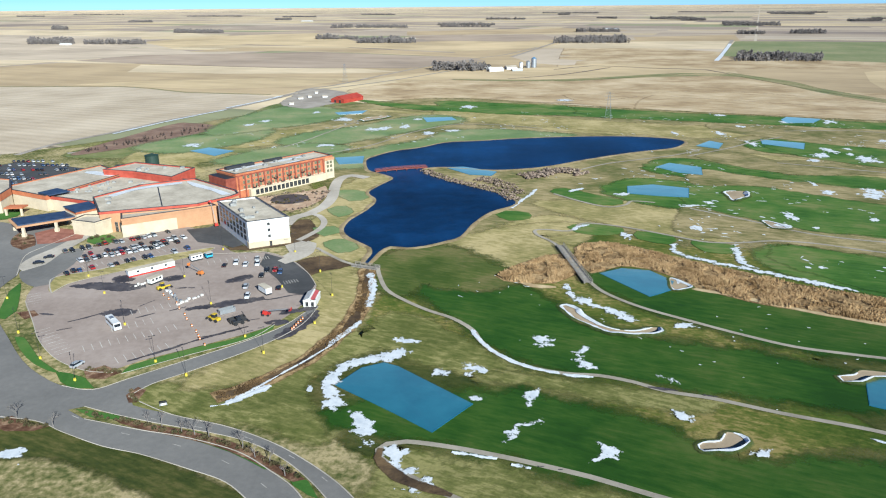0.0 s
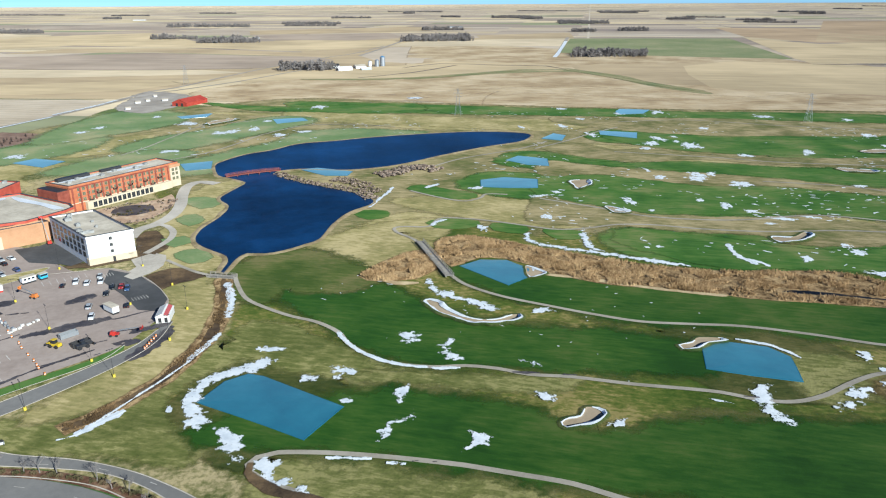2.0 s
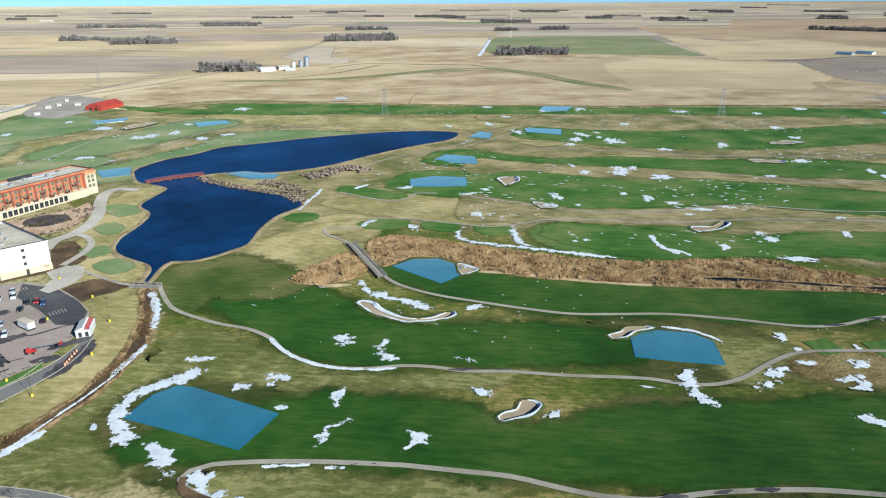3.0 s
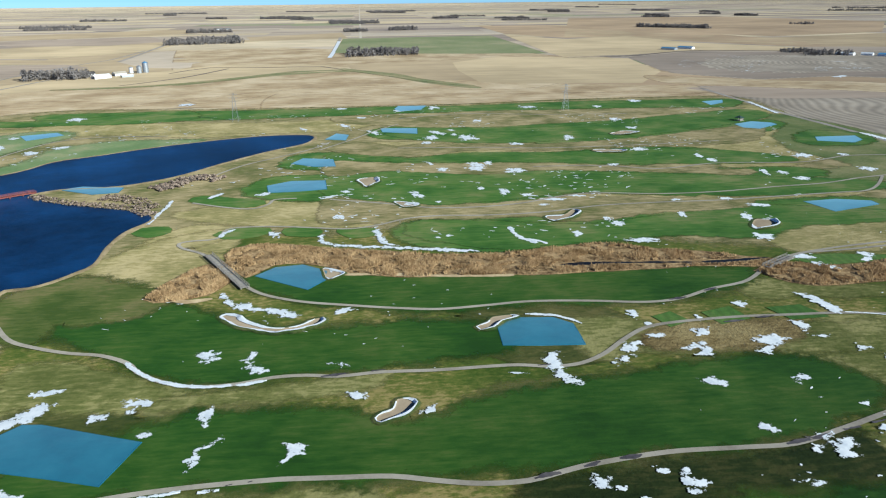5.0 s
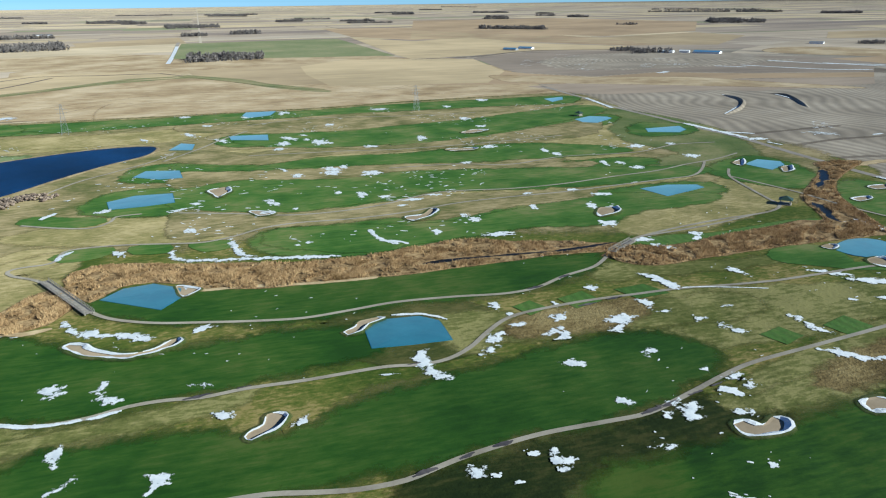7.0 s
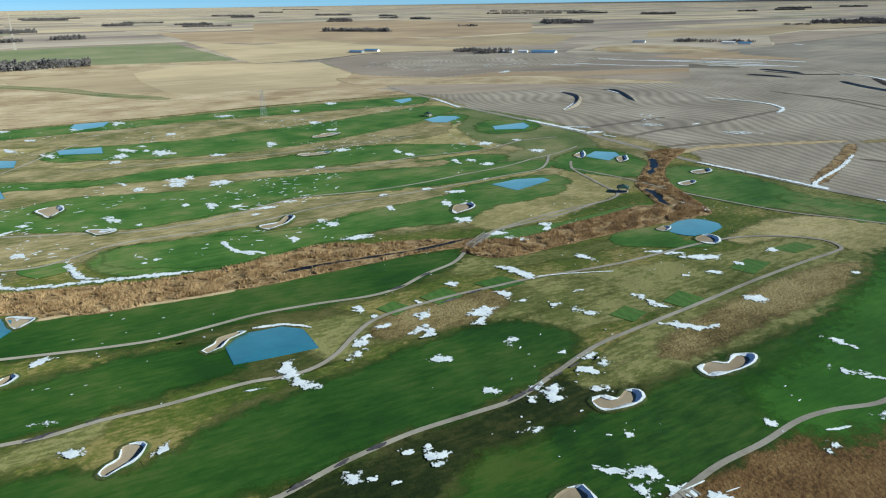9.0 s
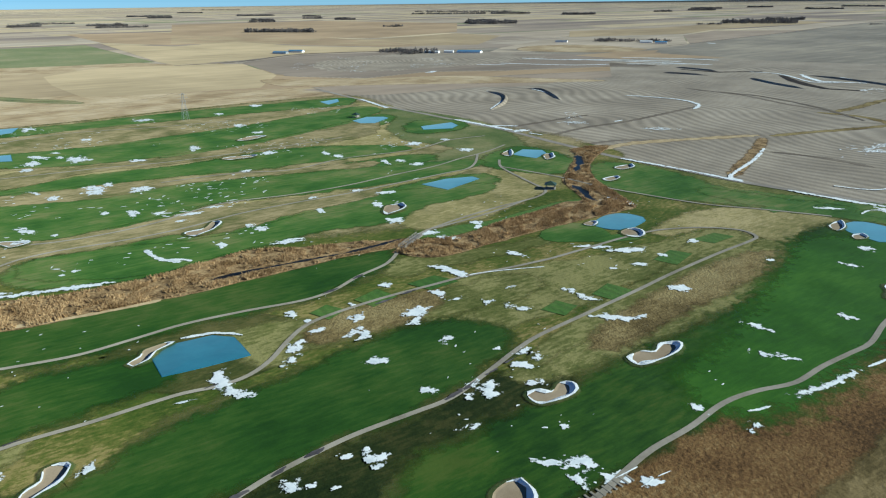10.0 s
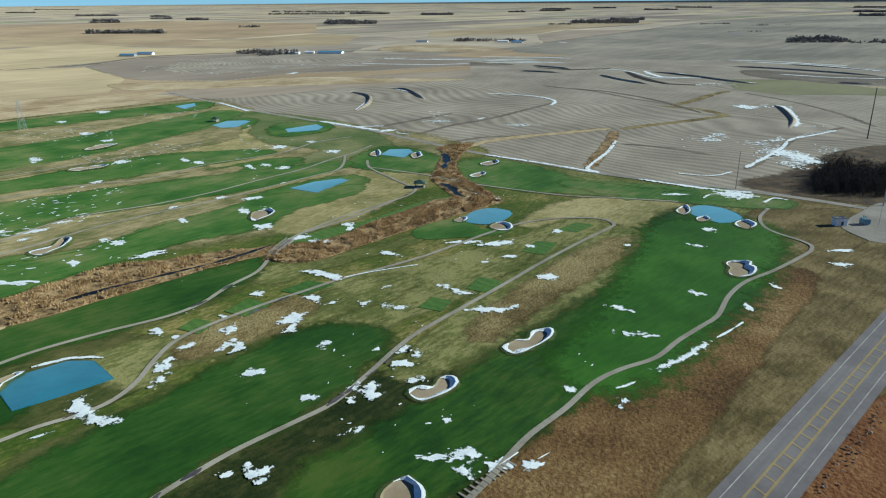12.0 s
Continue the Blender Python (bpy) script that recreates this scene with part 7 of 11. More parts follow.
cover("tee_box", [(180.3, 168.5), (188.9, 168.3), (189.0, 159.1), (179.4, 158.9)], 0.33, M_TEE, "close-mown chequered golf tee", 0.8, smooth=False)
cover("tee_box", [(198.5, 161.8), (211.3, 160.6), (209.4, 149.6), (196.8, 151.5)], 0.33, M_TEE, "close-mown chequered golf tee", 0.8, smooth=False)
cover("tee_box", [(222.4, 152.8), (235.5, 148.3), (235.2, 136.2), (221.6, 141.4)], 0.33, M_TEE, "close-mown chequered golf tee", 0.8, smooth=False)
cover("tee_box", [(299.9, 73.0), (316.2, 70.1), (316.0, 60.5), (298.5, 62.9)], 0.33, M_TEE, "close-mown chequered golf tee", 0.8, smooth=False)
cover("tee_box", [(249.2, 83.2), (262.7, 81.7), (260.9, 71.4), (247.7, 73.3)], 0.33, M_TEE, "close-mown chequered golf tee", 0.8, smooth=False)
cover("tee_box", [(336.7, 64.8), (352.2, 57.6), (351.1, 48.7), (336.2, 54.7)], 0.33, M_TEE, "close-mown chequered golf tee", 0.8, smooth=False)
cover("tee_box", [(225.8, 94.8), (236.1, 93.0), (235.5, 84.6), (225.3, 85.4)], 0.33, M_TEE, "close-mown chequered golf tee", 0.8, smooth=False)
cover("tee_box", [(409.5, 44.2), (416.5, 39.1), (410.9, 32.1), (404.1, 37.1)], 0.33, M_TEE, "close-mown chequered golf tee", 0.8, smooth=False)
strip("wet_path", [(87.9, 114.5), (91.6, 114.2), (94.9, 113.1)], 1.5, 0.455, M_DARKPATCH, "dark wet break in the pale cart path", 0.4, rag=0.4)
strip("wet_path", [(101.3, 112.2), (104.1, 111.8), (106.2, 111.8)], 1.5, 0.455, M_DARKPATCH, "dark wet break in the pale cart path", 0.4, rag=0.4)
strip("wet_path", [(111.2, 110.2), (114.6, 109.2), (117.2, 108.6)], 1.5, 0.455, M_DARKPATCH, "dark wet break in the pale cart path", 0.4, rag=0.4)
strip("wet_path", [(152.9, 93.2), (156.7, 92.6), (164.8, 90.5), (167.3, 90.8)], 1.5, 0.455, M_DARKPATCH, "dark wet break in the pale cart path", 0.4, rag=0.4)
strip("wet_path", [(171.7, 90.0), (177.1, 88.4)], 1.5, 0.455, M_DARKPATCH, "dark wet break in the pale cart path", 0.4, rag=0.4)
strip("wet_path", [(21.9, 149.2), (23.5, 149.1)], 1.5, 0.455, M_DARKPATCH, "dark wet break in the pale cart path", 0.4, rag=0.4)
strip("wet_path", [(26.9, 147.9), (28.0, 147.9)], 1.5, 0.455, M_DARKPATCH, "dark wet break in the pale cart path", 0.4, rag=0.4)
strip("wet_path", [(198.7, 152.1), (206.3, 149.4)], 1.5, 0.455, M_DARKPATCH, "dark wet break in the pale cart path", 0.4, rag=0.4)
strip("wet_path", [(211.8, 148.8), (218.3, 146.3)], 1.5, 0.455, M_DARKPATCH, "dark wet break in the pale cart path", 0.4, rag=0.4)
strip("wet_path", [(196.8, 176.5), (204.4, 174.8)], 1.5, 0.455, M_DARKPATCH, "dark wet break in the pale cart path", 0.4, rag=0.4)
strip("wet_path", [(215.4, 175.9), (221.6, 175.4)], 1.5, 0.455, M_DARKPATCH, "dark wet break in the pale cart path", 0.4, rag=0.4)
strip("wet_path", [(59.9, 187.6), (68.3, 185.5)], 1.5, 0.455, M_DARKPATCH, "dark wet break in the pale cart path", 0.4, rag=0.4)
strip("wet_path", [(74.8, 182.9), (79.1, 181.8)], 1.5, 0.455, M_DARKPATCH, "dark wet break in the pale cart path", 0.4, rag=0.4)
strip("wet_path", [(159.8, 93.0), (163.5, 90.3)], 1.5, 0.455, M_DARKPATCH, "dark wet break in the pale cart path", 0.4, rag=0.4)
strip("wet_path", [(172.1, 89.8), (177.0, 88.7)], 1.5, 0.455, M_DARKPATCH, "dark wet break in the pale cart path", 0.4, rag=0.4)
strip("wet_path", [(181.5, 88.0), (187.2, 87.0)], 1.5, 0.455, M_DARKPATCH, "dark wet break in the pale cart path", 0.4, rag=0.4)
strip("wet_path", [(112.8, 109.8), (115.5, 108.6)], 1.5, 0.455, M_DARKPATCH, "dark wet break in the pale cart path", 0.4, rag=0.4)
strip("wet_path", [(122.2, 159.7), (127.5, 157.6)], 1.5, 0.455, M_DARKPATCH, "dark wet break in the pale cart path", 0.4, rag=0.4)
snow_line([(143.0, 39.3), (146.5, 37.6), (150.1, 36.0)], 0.35)
snow_line([(143.0, 32.9), (145.6, 31.9), (148.0, 31.3)], 0.25)
snow_line([(148.9, 30.6), (151.0, 29.4), (152.6, 28.4)], 0.3)
snow_line([(190.3, 16.6), (193.4, 13.7), (196.3, 11.5)], 1.0)
snow_line([(241.5, 137.0), (249.8, 130.6), (260.7, 119.7), (267.7, 112.0)], 0.7)


def make_sleeper(x, y, turn):
    """One timber step set across the sloping end of the path."""
    bm = boxes((-1.5, -0.3, 0.0, 1.5, 0.3, 0.26))
    bmesh.ops.bevel(bm, geom=bm.edges[:], offset=0.05, segments=1)
    me = bpy.data.meshes.new("timber_step")
    bm.to_mesh(me); bm.free(); me.materials.append(M_PATH)
    ob = new("timber_step", me)
    ob.matrix_basis = pose(x, y, 0.22, 0, 0, turn)
    tagged(ob, "weathered timber step across the cart path", "step", "steps of the cart path")


for k in range(10):
    make_sleeper(145.1 + (-1.744) * k, 36.5 + (0.822) * k, 244.8)


cover("rough", [(624.4, 455.1), (623.7, 398.5), (590.2, 314.8), (533.3, 254.7), (493.9, 234.3), (444.6, 250.8), (395.2, 257.5), (345.5, 281.3), (361.5, 295.0), (430.7, 282.2), (481.3, 277.2), (491.5, 329.4), (524.3, 371.3), (562.0, 396.2)], 0.19, M_GREENROUGH, "dull green rough at the end of the far holes", 10.0, wobble=3.0)
cover("rough", [(-132.2, 169.5), (-115.5, 168.0), (-98.3, 162.0), (-79.0, 152.2), (-65.0, 145.3), (-50.0, 136.4), (-61.8, 136.1), (-76.0, 144.9), (-93.9, 153.0), (-109.2, 156.7), (-124.1, 156.8)], 0.16, M_OLIVE, "damp olive grass along the entrance road", 6.0, wobble=2.0)
cover("rough", [(-42.9, 187.7), (-35.8, 203.6), (-25.7, 212.6), (-10.5, 212.4), (0.8, 199.5), (9.1, 184.0), (7.0, 173.3), (-3.9, 158.0), (-16.1, 161.7), (-21.5, 155.7), (-30.1, 163.9), (-38.7, 173.7)], 0.16, M_OLIVE, "dark green surround of a covered putting green", 4.0, wobble=1.5)
cover("rough", [(129.7, 211.0), (153.0, 198.9), (169.4, 181.7), (166.2, 163.3), (145.0, 154.4), (128.9, 158.0), (115.4, 170.5), (112.9, 187.7)], 0.16, M_OLIVE, "dark green surround of a covered putting green", 4.0, wobble=1.5)
strip("dry_grass", [(27.9, 276.4), (34.9, 269.3), (43.9, 267.7)], 2.2, 0.345, M_TANRIM, "pale trampled grass along the marsh", 1.2, rag=0.4)
strip("dry_grass", [(97.7, 265.9), (113.3, 257.2), (129.0, 246.0), (145.2, 235.9), (160.2, 228.3)], 1.4, 0.345, M_TANRIM, "pale trampled grass along the marsh", 1.2, rag=0.4)
strip("wet_path", [(-18.1, 157.1), (-18.6, 153.2), (-15.3, 148.1), (-10.8, 143.7), (-4.3, 140.3), (0.4, 138.2)], 2.2, 0.455, M_MUD, "dark wet bend of the cart path", 0.8, rag=0.5)
snow_line([(-69.5, 177.8), (-65.0, 179.3), (-61.5, 184.6), (-56.7, 191.2), (-52.1, 198.2), (-46.4, 206.4), (-39.8, 217.8), (-35.0, 228.8)], 0.9)
snow_bank([(-38.9, 187.0), (-39.2, 192.8), (-37.1, 199.9), (-33.3, 205.5), (-25.3, 208.2), (-18.1, 212.5), (-13.4, 214.1), (-13.8, 210.0), (-19.5, 205.4), (-26.6, 203.5), (-31.8, 200.6), (-34.6, 195.2), (-34.8, 189.3), (-32.3, 182.8), (-30.5, 178.1), (-34.3, 176.0), (-36.6, 177.5), (-36.0, 181.8), (-38.1, 184.4)])
snow_bank([(-28.6, 174.2), (-25.1, 174.5), (-22.4, 171.5), (-21.0, 165.1), (-22.6, 163.3), (-25.8, 163.8), (-26.6, 169.3)])
snow_bank([(-24.3, 160.4), (-22.1, 160.9), (-21.1, 158.6), (-23.2, 157.9)])
snow_bank([(-17.2, 157.4), (-14.4, 158.6), (-12.0, 156.8), (-11.2, 154.6), (-13.2, 151.8), (-12.0, 149.9), (-9.4, 149.0), (-8.6, 146.7), (-11.4, 145.6), (-13.6, 147.9), (-15.4, 152.5), (-17.3, 154.2)])
snow_bank([(-8.6, 145.0), (-5.8, 145.6), (-4.6, 142.8), (-7.1, 142.4)])
snow_bank([(-12.0, 140.7), (-9.1, 142.4), (-7.0, 141.1), (-8.3, 138.6), (-10.9, 137.8)])
snow_bank([(-5.1, 198.5), (-3.7, 199.6), (-1.0, 197.4), (1.3, 196.6), (-1.0, 195.6), (-3.7, 196.3)])
snow_bank([(5.4, 202.1), (8.1, 203.2), (9.8, 199.5), (7.5, 196.6), (5.8, 199.5)])
snow_bank([(30.9, 222.2), (33.6, 223.0), (35.3, 218.6), (32.5, 215.3), (29.9, 217.0)])
snow_bank([(47.6, 269.9), (49.8, 271.8), (49.5, 264.1), (49.7, 256.4), (54.2, 255.9), (56.7, 249.3), (63.6, 245.4), (66.9, 239.0), (68.6, 234.4), (66.4, 232.9), (62.8, 235.9), (60.3, 241.6), (56.6, 246.9), (50.4, 251.0), (48.7, 256.4), (47.0, 262.5)])
snow_bank([(28.5, 221.4), (32.3, 222.6), (34.6, 218.4), (34.6, 215.2), (31.4, 214.3), (30.0, 216.0), (31.4, 218.2)])
snow_bank([(41.0, 208.9), (45.7, 214.3), (46.5, 212.8), (43.2, 208.7), (43.6, 205.0), (46.9, 199.5), (44.1, 199.2), (41.3, 201.5)])
snow_bank([(65.7, 194.0), (69.3, 192.5), (70.1, 189.8), (66.8, 191.1)])
snow_bank([(63.8, 174.6), (68.7, 173.3), (66.6, 169.4), (62.8, 170.0)])
snow_bank([(5.5, 202.7), (8.4, 201.9), (11.7, 198.7), (11.1, 196.3), (8.5, 197.3), (6.8, 195.1), (5.6, 196.5), (6.5, 198.6)])
snow_bank([(-5.2, 196.4), (1.3, 196.4), (-0.3, 194.2), (-4.3, 195.8)])
snow_bank([(21.5, 179.7), (23.7, 185.7), (26.2, 186.5), (26.8, 183.7), (24.3, 181.4), (22.6, 178.3)])
snow_bank([(18.6, 167.6), (22.3, 168.7), (25.0, 171.3), (25.2, 170.0), (22.0, 167.4)])
snow_bank([(15.0, 163.2), (17.6, 166.3), (18.7, 164.8), (16.3, 162.9), (17.7, 160.1), (15.1, 160.0)])
snow_bank([(38.6, 159.0), (41.5, 157.9), (43.8, 155.6), (42.1, 152.4), (39.4, 152.3), (35.7, 152.0), (39.1, 153.6), (39.6, 156.6)])
snow_bank([(77.8, 153.0), (80.9, 156.1), (83.1, 155.1), (80.7, 152.8)])
snow_bank([(5.7, 180.8), (7.4, 183.0), (9.3, 182.3), (8.4, 180.6), (6.3, 179.9)])
snow_bank([(129.4, 164.6), (133.3, 163.5), (129.2, 157.8), (126.6, 150.8), (127.4, 148.1), (129.0, 144.2), (124.8, 144.5), (122.9, 149.0), (124.4, 156.5), (126.0, 160.8)])
snow_bank([(143.3, 148.5), (150.4, 150.8), (154.1, 150.8), (148.5, 147.5), (143.6, 147.5)])
snow_bank([(154.1, 155.6), (159.1, 157.4), (161.6, 155.8), (156.8, 151.4), (152.6, 151.8)])
snow_bank([(175.6, 177.6), (178.2, 175.9), (176.4, 171.0), (172.9, 170.3)])
snow_bank([(169.7, 145.4), (179.3, 144.2), (179.3, 140.1), (175.1, 137.0), (170.6, 139.0), (175.0, 140.9)])
snow_bank([(196.5, 138.0), (205.2, 136.6), (206.2, 132.7), (200.1, 130.5), (191.6, 128.6), (189.5, 131.5), (196.9, 132.6), (195.9, 135.3)])
snow_bank([(160.0, 127.7), (164.0, 126.3), (165.3, 120.5), (162.2, 120.5), (160.0, 124.0)])
snow_bank([(185.7, 114.3), (189.8, 113.7), (188.1, 110.6), (184.2, 111.8)])
snow_bank([(153.4, 102.5), (156.3, 102.0), (156.7, 98.3), (154.7, 98.1), (154.1, 100.4)])
snow_bank([(99.5, 108.6), (102.3, 108.6), (103.4, 104.8), (100.4, 103.4), (99.1, 105.0)])
snow_bank([(119.5, 98.8), (123.0, 99.3), (121.2, 95.8), (123.3, 92.4), (121.0, 92.1), (120.2, 93.1), (119.0, 90.4), (117.4, 92.4), (118.6, 96.2)])
snow_bank([(243.6, 157.2), (247.1, 152.1), (246.0, 143.9), (243.4, 135.3), (240.4, 139.1), (241.9, 147.3)])
snow_bank([(278.0, 136.5), (278.5, 131.2), (276.4, 121.8), (275.2, 124.0), (275.0, 131.5)])
snow_bank([(219.2, 141.0), (223.0, 139.0), (222.1, 134.9), (217.9, 133.2), (217.5, 136.3)])
snow_bank([(184.6, 154.0), (189.5, 151.9), (187.1, 148.5), (182.4, 148.9)])
snow_bank([(222.8, 119.2), (224.7, 114.3), (219.6, 115.2)])
snow_bank([(223.1, 109.4), (224.2, 107.2), (223.4, 103.0), (225.2, 98.6), (221.1, 99.9), (221.1, 104.5)])
snow_bank([(162.7, 87.5), (168.1, 87.7), (169.5, 84.6), (164.7, 83.2), (163.5, 80.9), (160.0, 82.6), (160.5, 85.3)])
snow_bank([(158.7, 90.1), (159.3, 88.2), (157.2, 87.4), (157.1, 88.7)])
snow_bank([(163.0, 91.0), (168.1, 91.0), (166.6, 89.7), (163.3, 89.6)])
snow_bank([(173.8, 76.4), (176.9, 75.8), (177.6, 73.3), (174.5, 72.4), (172.8, 74.3)])
snow_bank([(142.3, 84.1), (147.3, 78.2), (144.0, 79.8)])
snow_bank([(188.8, 88.8), (193.6, 88.2), (194.2, 85.3), (190.8, 85.0)])
snow_bank([(193.4, 84.0), (192.3, 79.6), (188.3, 80.5)])
snow_bank([(251.5, 29.1), (252.0, 24.5), (249.9, 21.1), (248.4, 17.9), (247.5, 21.9)])
snow_bank([(229.3, 23.6), (229.9, 17.8), (231.0, 12.2), (230.3, 7.4), (228.3, 11.9), (227.3, 17.5)])
snow_bank([(187.5, 31.3), (186.5, 29.4), (183.5, 26.3), (183.6, 28.8)])
snow_bank([(144.7, 53.0), (147.6, 48.5), (146.5, 44.4), (143.8, 45.0), (143.5, 47.9), (140.9, 46.3), (142.4, 49.1), (141.6, 51.1)])
snow_bank([(138.7, 49.3), (140.4, 47.6), (137.2, 43.6), (135.5, 45.2), (136.7, 48.1)])
snow_bank([(300.4, 95.9), (307.6, 90.2), (313.3, 81.1), (308.2, 80.6), (302.0, 88.6)])
snow_bank([(249.3, 95.7), (250.4, 92.4), (245.4, 83.4), (245.7, 79.2), (242.9, 80.2), (244.5, 87.8)])
snow_bank([(272.9, 60.0), (275.5, 54.5), (273.5, 50.5), (269.6, 52.1), (268.9, 57.9)])
snow_bank([(229.2, 77.4), (233.1, 72.4), (235.6, 62.1), (240.9, 59.5), (234.5, 60.7), (230.1, 67.1), (229.4, 73.5)])
snow_bank([(335.9, 2.5), (335.7, -1.8), (333.9, -6.4), (331.7, -2.7)])
snow_bank([(275.3, 1.1), (275.8, -2.1), (274.1, -7.4), (272.4, -4.3)])
snow_bank([(205.3, 9.0), (209.7, 5.0), (218.4, -1.4), (230.6, -7.2), (232.5, -9.0), (224.3, -6.5), (215.2, -1.6), (207.4, 4.0)])
snow_bank([(182.1, 15.5), (185.4, 13.5), (184.5, 12.3), (180.5, 14.5)])
snow_bank([(391.3, 126.5), (385.1, 116.8), (379.9, 105.0), (388.4, 110.9), (394.7, 120.5)])

cover("lawn", [(-178.8, 329.8), (-181.2, 340.6), (-172.8, 341.4), (-165.1, 331.2), (-168.3, 325.2)], 0.47, M_LAWN, "green planted bed at the entrance", 0.4)
cover("planting_bed", [(-218.2, 332.3), (-221.4, 345.2), (-212.5, 341.2), (-202.3, 325.0), (-204.6, 318.4), (-212.0, 323.5)], 0.5, M_MULCH, "mulched planting bed with shrubs at the entrance", 0.5)
cover("lawn", [(-258.0, 383.5), (-255.2, 395.2), (-245.1, 390.2), (-241.0, 376.4), (-248.5, 367.9)], 0.47, M_LAWN, "green planted bed at the entrance", 0.4)
cover("terrace", [(-213.4, 345.0), (-206.8, 353.6), (-188.7, 348.3), (-184.0, 335.2), (-193.5, 328.3), (-202.1, 326.7)], 0.46, M_BRICKPAVE, "red brick paving under the entrance canopy", 0.0, smooth=False)
cover("parking_lot", [(-136.5, 349.2), (-127.4, 352.9), (-106.3, 328.4), (-109.5, 323.3), (-123.7, 328.7)], 0.41, M_NEWASPHALT, "fresh dark asphalt pad beside the hotel wing", 0.0, smooth=False)

cover("tee_box", [(26.6, 374.0), (32.6, 380.7), (44.0, 376.4), (43.1, 366.0), (32.8, 362.6)], 0.33, M_FAIR2, "close-mown green golf tee", 1.5)
cover("tee_box", [(61.9, 350.2), (72.6, 354.9), (89.0, 347.2), (84.9, 337.9), (74.8, 336.4), (65.2, 340.8)], 0.33, M_FAIR2, "close-mown green golf tee", 1.5)
cover("tee_box", [(96.0, 341.4), (111.0, 333.5), (106.1, 321.6), (93.8, 329.9)], 0.33, M_FAIR2, "close-mown green golf tee", 1.5)
cover("tee_box", [(118.8, 326.0), (135.4, 318.2), (132.4, 308.1), (119.9, 310.3)], 0.33, M_FAIR2, "close-mown green golf tee", 1.5)
snow_bank([(137.3, 323.8), (137.1, 313.7), (133.2, 302.4), (133.0, 294.3), (134.7, 287.3), (129.9, 291.5), (129.5, 301.7)])
snow_bank([(113.0, 326.6), (107.9, 319.3), (106.6, 312.0), (109.2, 305.3), (122.0, 294.8), (128.7, 290.3), (145.8, 277.0), (158.6, 267.4), (162.6, 261.9), (156.2, 263.4), (144.3, 274.2), (122.9, 290.3), (107.7, 301.5), (104.1, 309.7), (106.3, 320.4)])

# ---- buildings ----
M_CREAM = surface("cream_stucco", [(0.52, 0.43, 0.31), (0.58, 0.49, 0.36), (0.64, 0.54, 0.4)], 0.15, 1.5, 0.9)
M_ORANGE = surface("orange_stucco", [(0.44, 0.24, 0.13), (0.5, 0.28, 0.155), (0.55, 0.32, 0.18)], 0.12, 1.4, 0.9)
M_RUST = surface("rust_stucco", [(0.38, 0.125, 0.06), (0.46, 0.158, 0.076), (0.53, 0.195, 0.095)], 0.2, 1.5, 0.9)
M_REDBRICK = surface("dark_red_brick", [(0.2, 0.05, 0.035), (0.26, 0.07, 0.045), (0.31, 0.09, 0.06)], 0.4, 3.0, 0.9)
M_RED = surface("red_fascia", [(0.42, 0.075, 0.05), (0.5, 0.095, 0.062), (0.56, 0.12, 0.078)], 0.3, 2.0, 0.7)
M_ROOF = surface("grey_roof", [(0.33, 0.29, 0.235), (0.43, 0.38, 0.31), (0.53, 0.475, 0.395)], 0.08, 0.5, 0.95, shade=0.5)
M_COPING = plain_paint("dark_coping", (0.09, 0.088, 0.09), 0.6, 0.3, vary=0.2)
M_UNIT = plain_paint("roof_unit_paint", (0.3, 0.3, 0.29), 0.7, vary=0.3)
# Yellowish reflection in the hotel panes is put into the base colour.
M_HOTELGLASS = plain_paint("glass_reflection", (0.15, 0.145, 0.085), 0.15, 0.0, 0.6, vary=0.4)
M_WALLW = surface("white_panel", [(0.66, 0.67, 0.68), (0.74, 0.745, 0.75), (0.8, 0.8, 0.8)], 0.2, 2.0, 0.8)
M_NAVY = surface("navy_metal_roof", [(0.025, 0.045, 0.09), (0.04, 0.065, 0.12), (0.06, 0.09, 0.15)], 0.3, 2.0, 0.45, spec=0.5)
M_DARK = plain_paint("dark_metal", (0.035, 0.035, 0.038), 0.5)
M_STEEL = plain_paint("galvanised_steel", (0.42, 0.44, 0.46), 0.45, 0.6)
M_GLASS = plain_paint("dark_window_glass", (0.02, 0.026, 0.035), 0.08, 0.0, 0.8)
M_FRAME = plain_paint("window_frame", (0.3, 0.28, 0.24), 0.6)
M_REDBARN = surface("red_sheet_metal", [(0.36, 0.045, 0.03), (0.42, 0.06, 0.04), (0.48, 0.08, 0.05)], 0.3, 2.0, 0.55)
M_BLUE = plain_paint("blue_sheet_metal", (0.08, 0.22, 0.4), 0.5)
M_WOOD = surface("grey_timber", [(0.2, 0.18, 0.155), (0.27, 0.245, 0.215), (0.33, 0.3, 0.27)], 0.5, 4.0, 0.9)
M_REDWOOD = surface("red_stained_timber", [(0.2, 0.06, 0.05), (0.26, 0.08, 0.065), (0.3, 0.1, 0.08)], 0.5, 4.0, 0.8)
M_ROCK = surface("field_boulder", [(0.2, 0.15, 0.115), (0.33, 0.25, 0.19), (0.47, 0.38, 0.3)], 0.12, 1.2, 0.95, 0.1, 1.5)
tone, own, rock = M_ROCK.node_tree.nodes.new("ShaderNodeMix"), M_ROCK.node_tree.nodes.new("ShaderNodeNewGeometry"), M_ROCK.node_tree
shades = rock.nodes.new("ShaderNodeValToRGB")
for spot, colour in zip(shades.color_ramp.elements, ((0.32, 0.3, 0.3, 1), (1.25, 1.1, 1.0, 1))):
    spot.color = colour
tone.data_type, tone.blend_type = "RGBA", "MULTIPLY"
tone.inputs["Factor"].default_value = 1.0
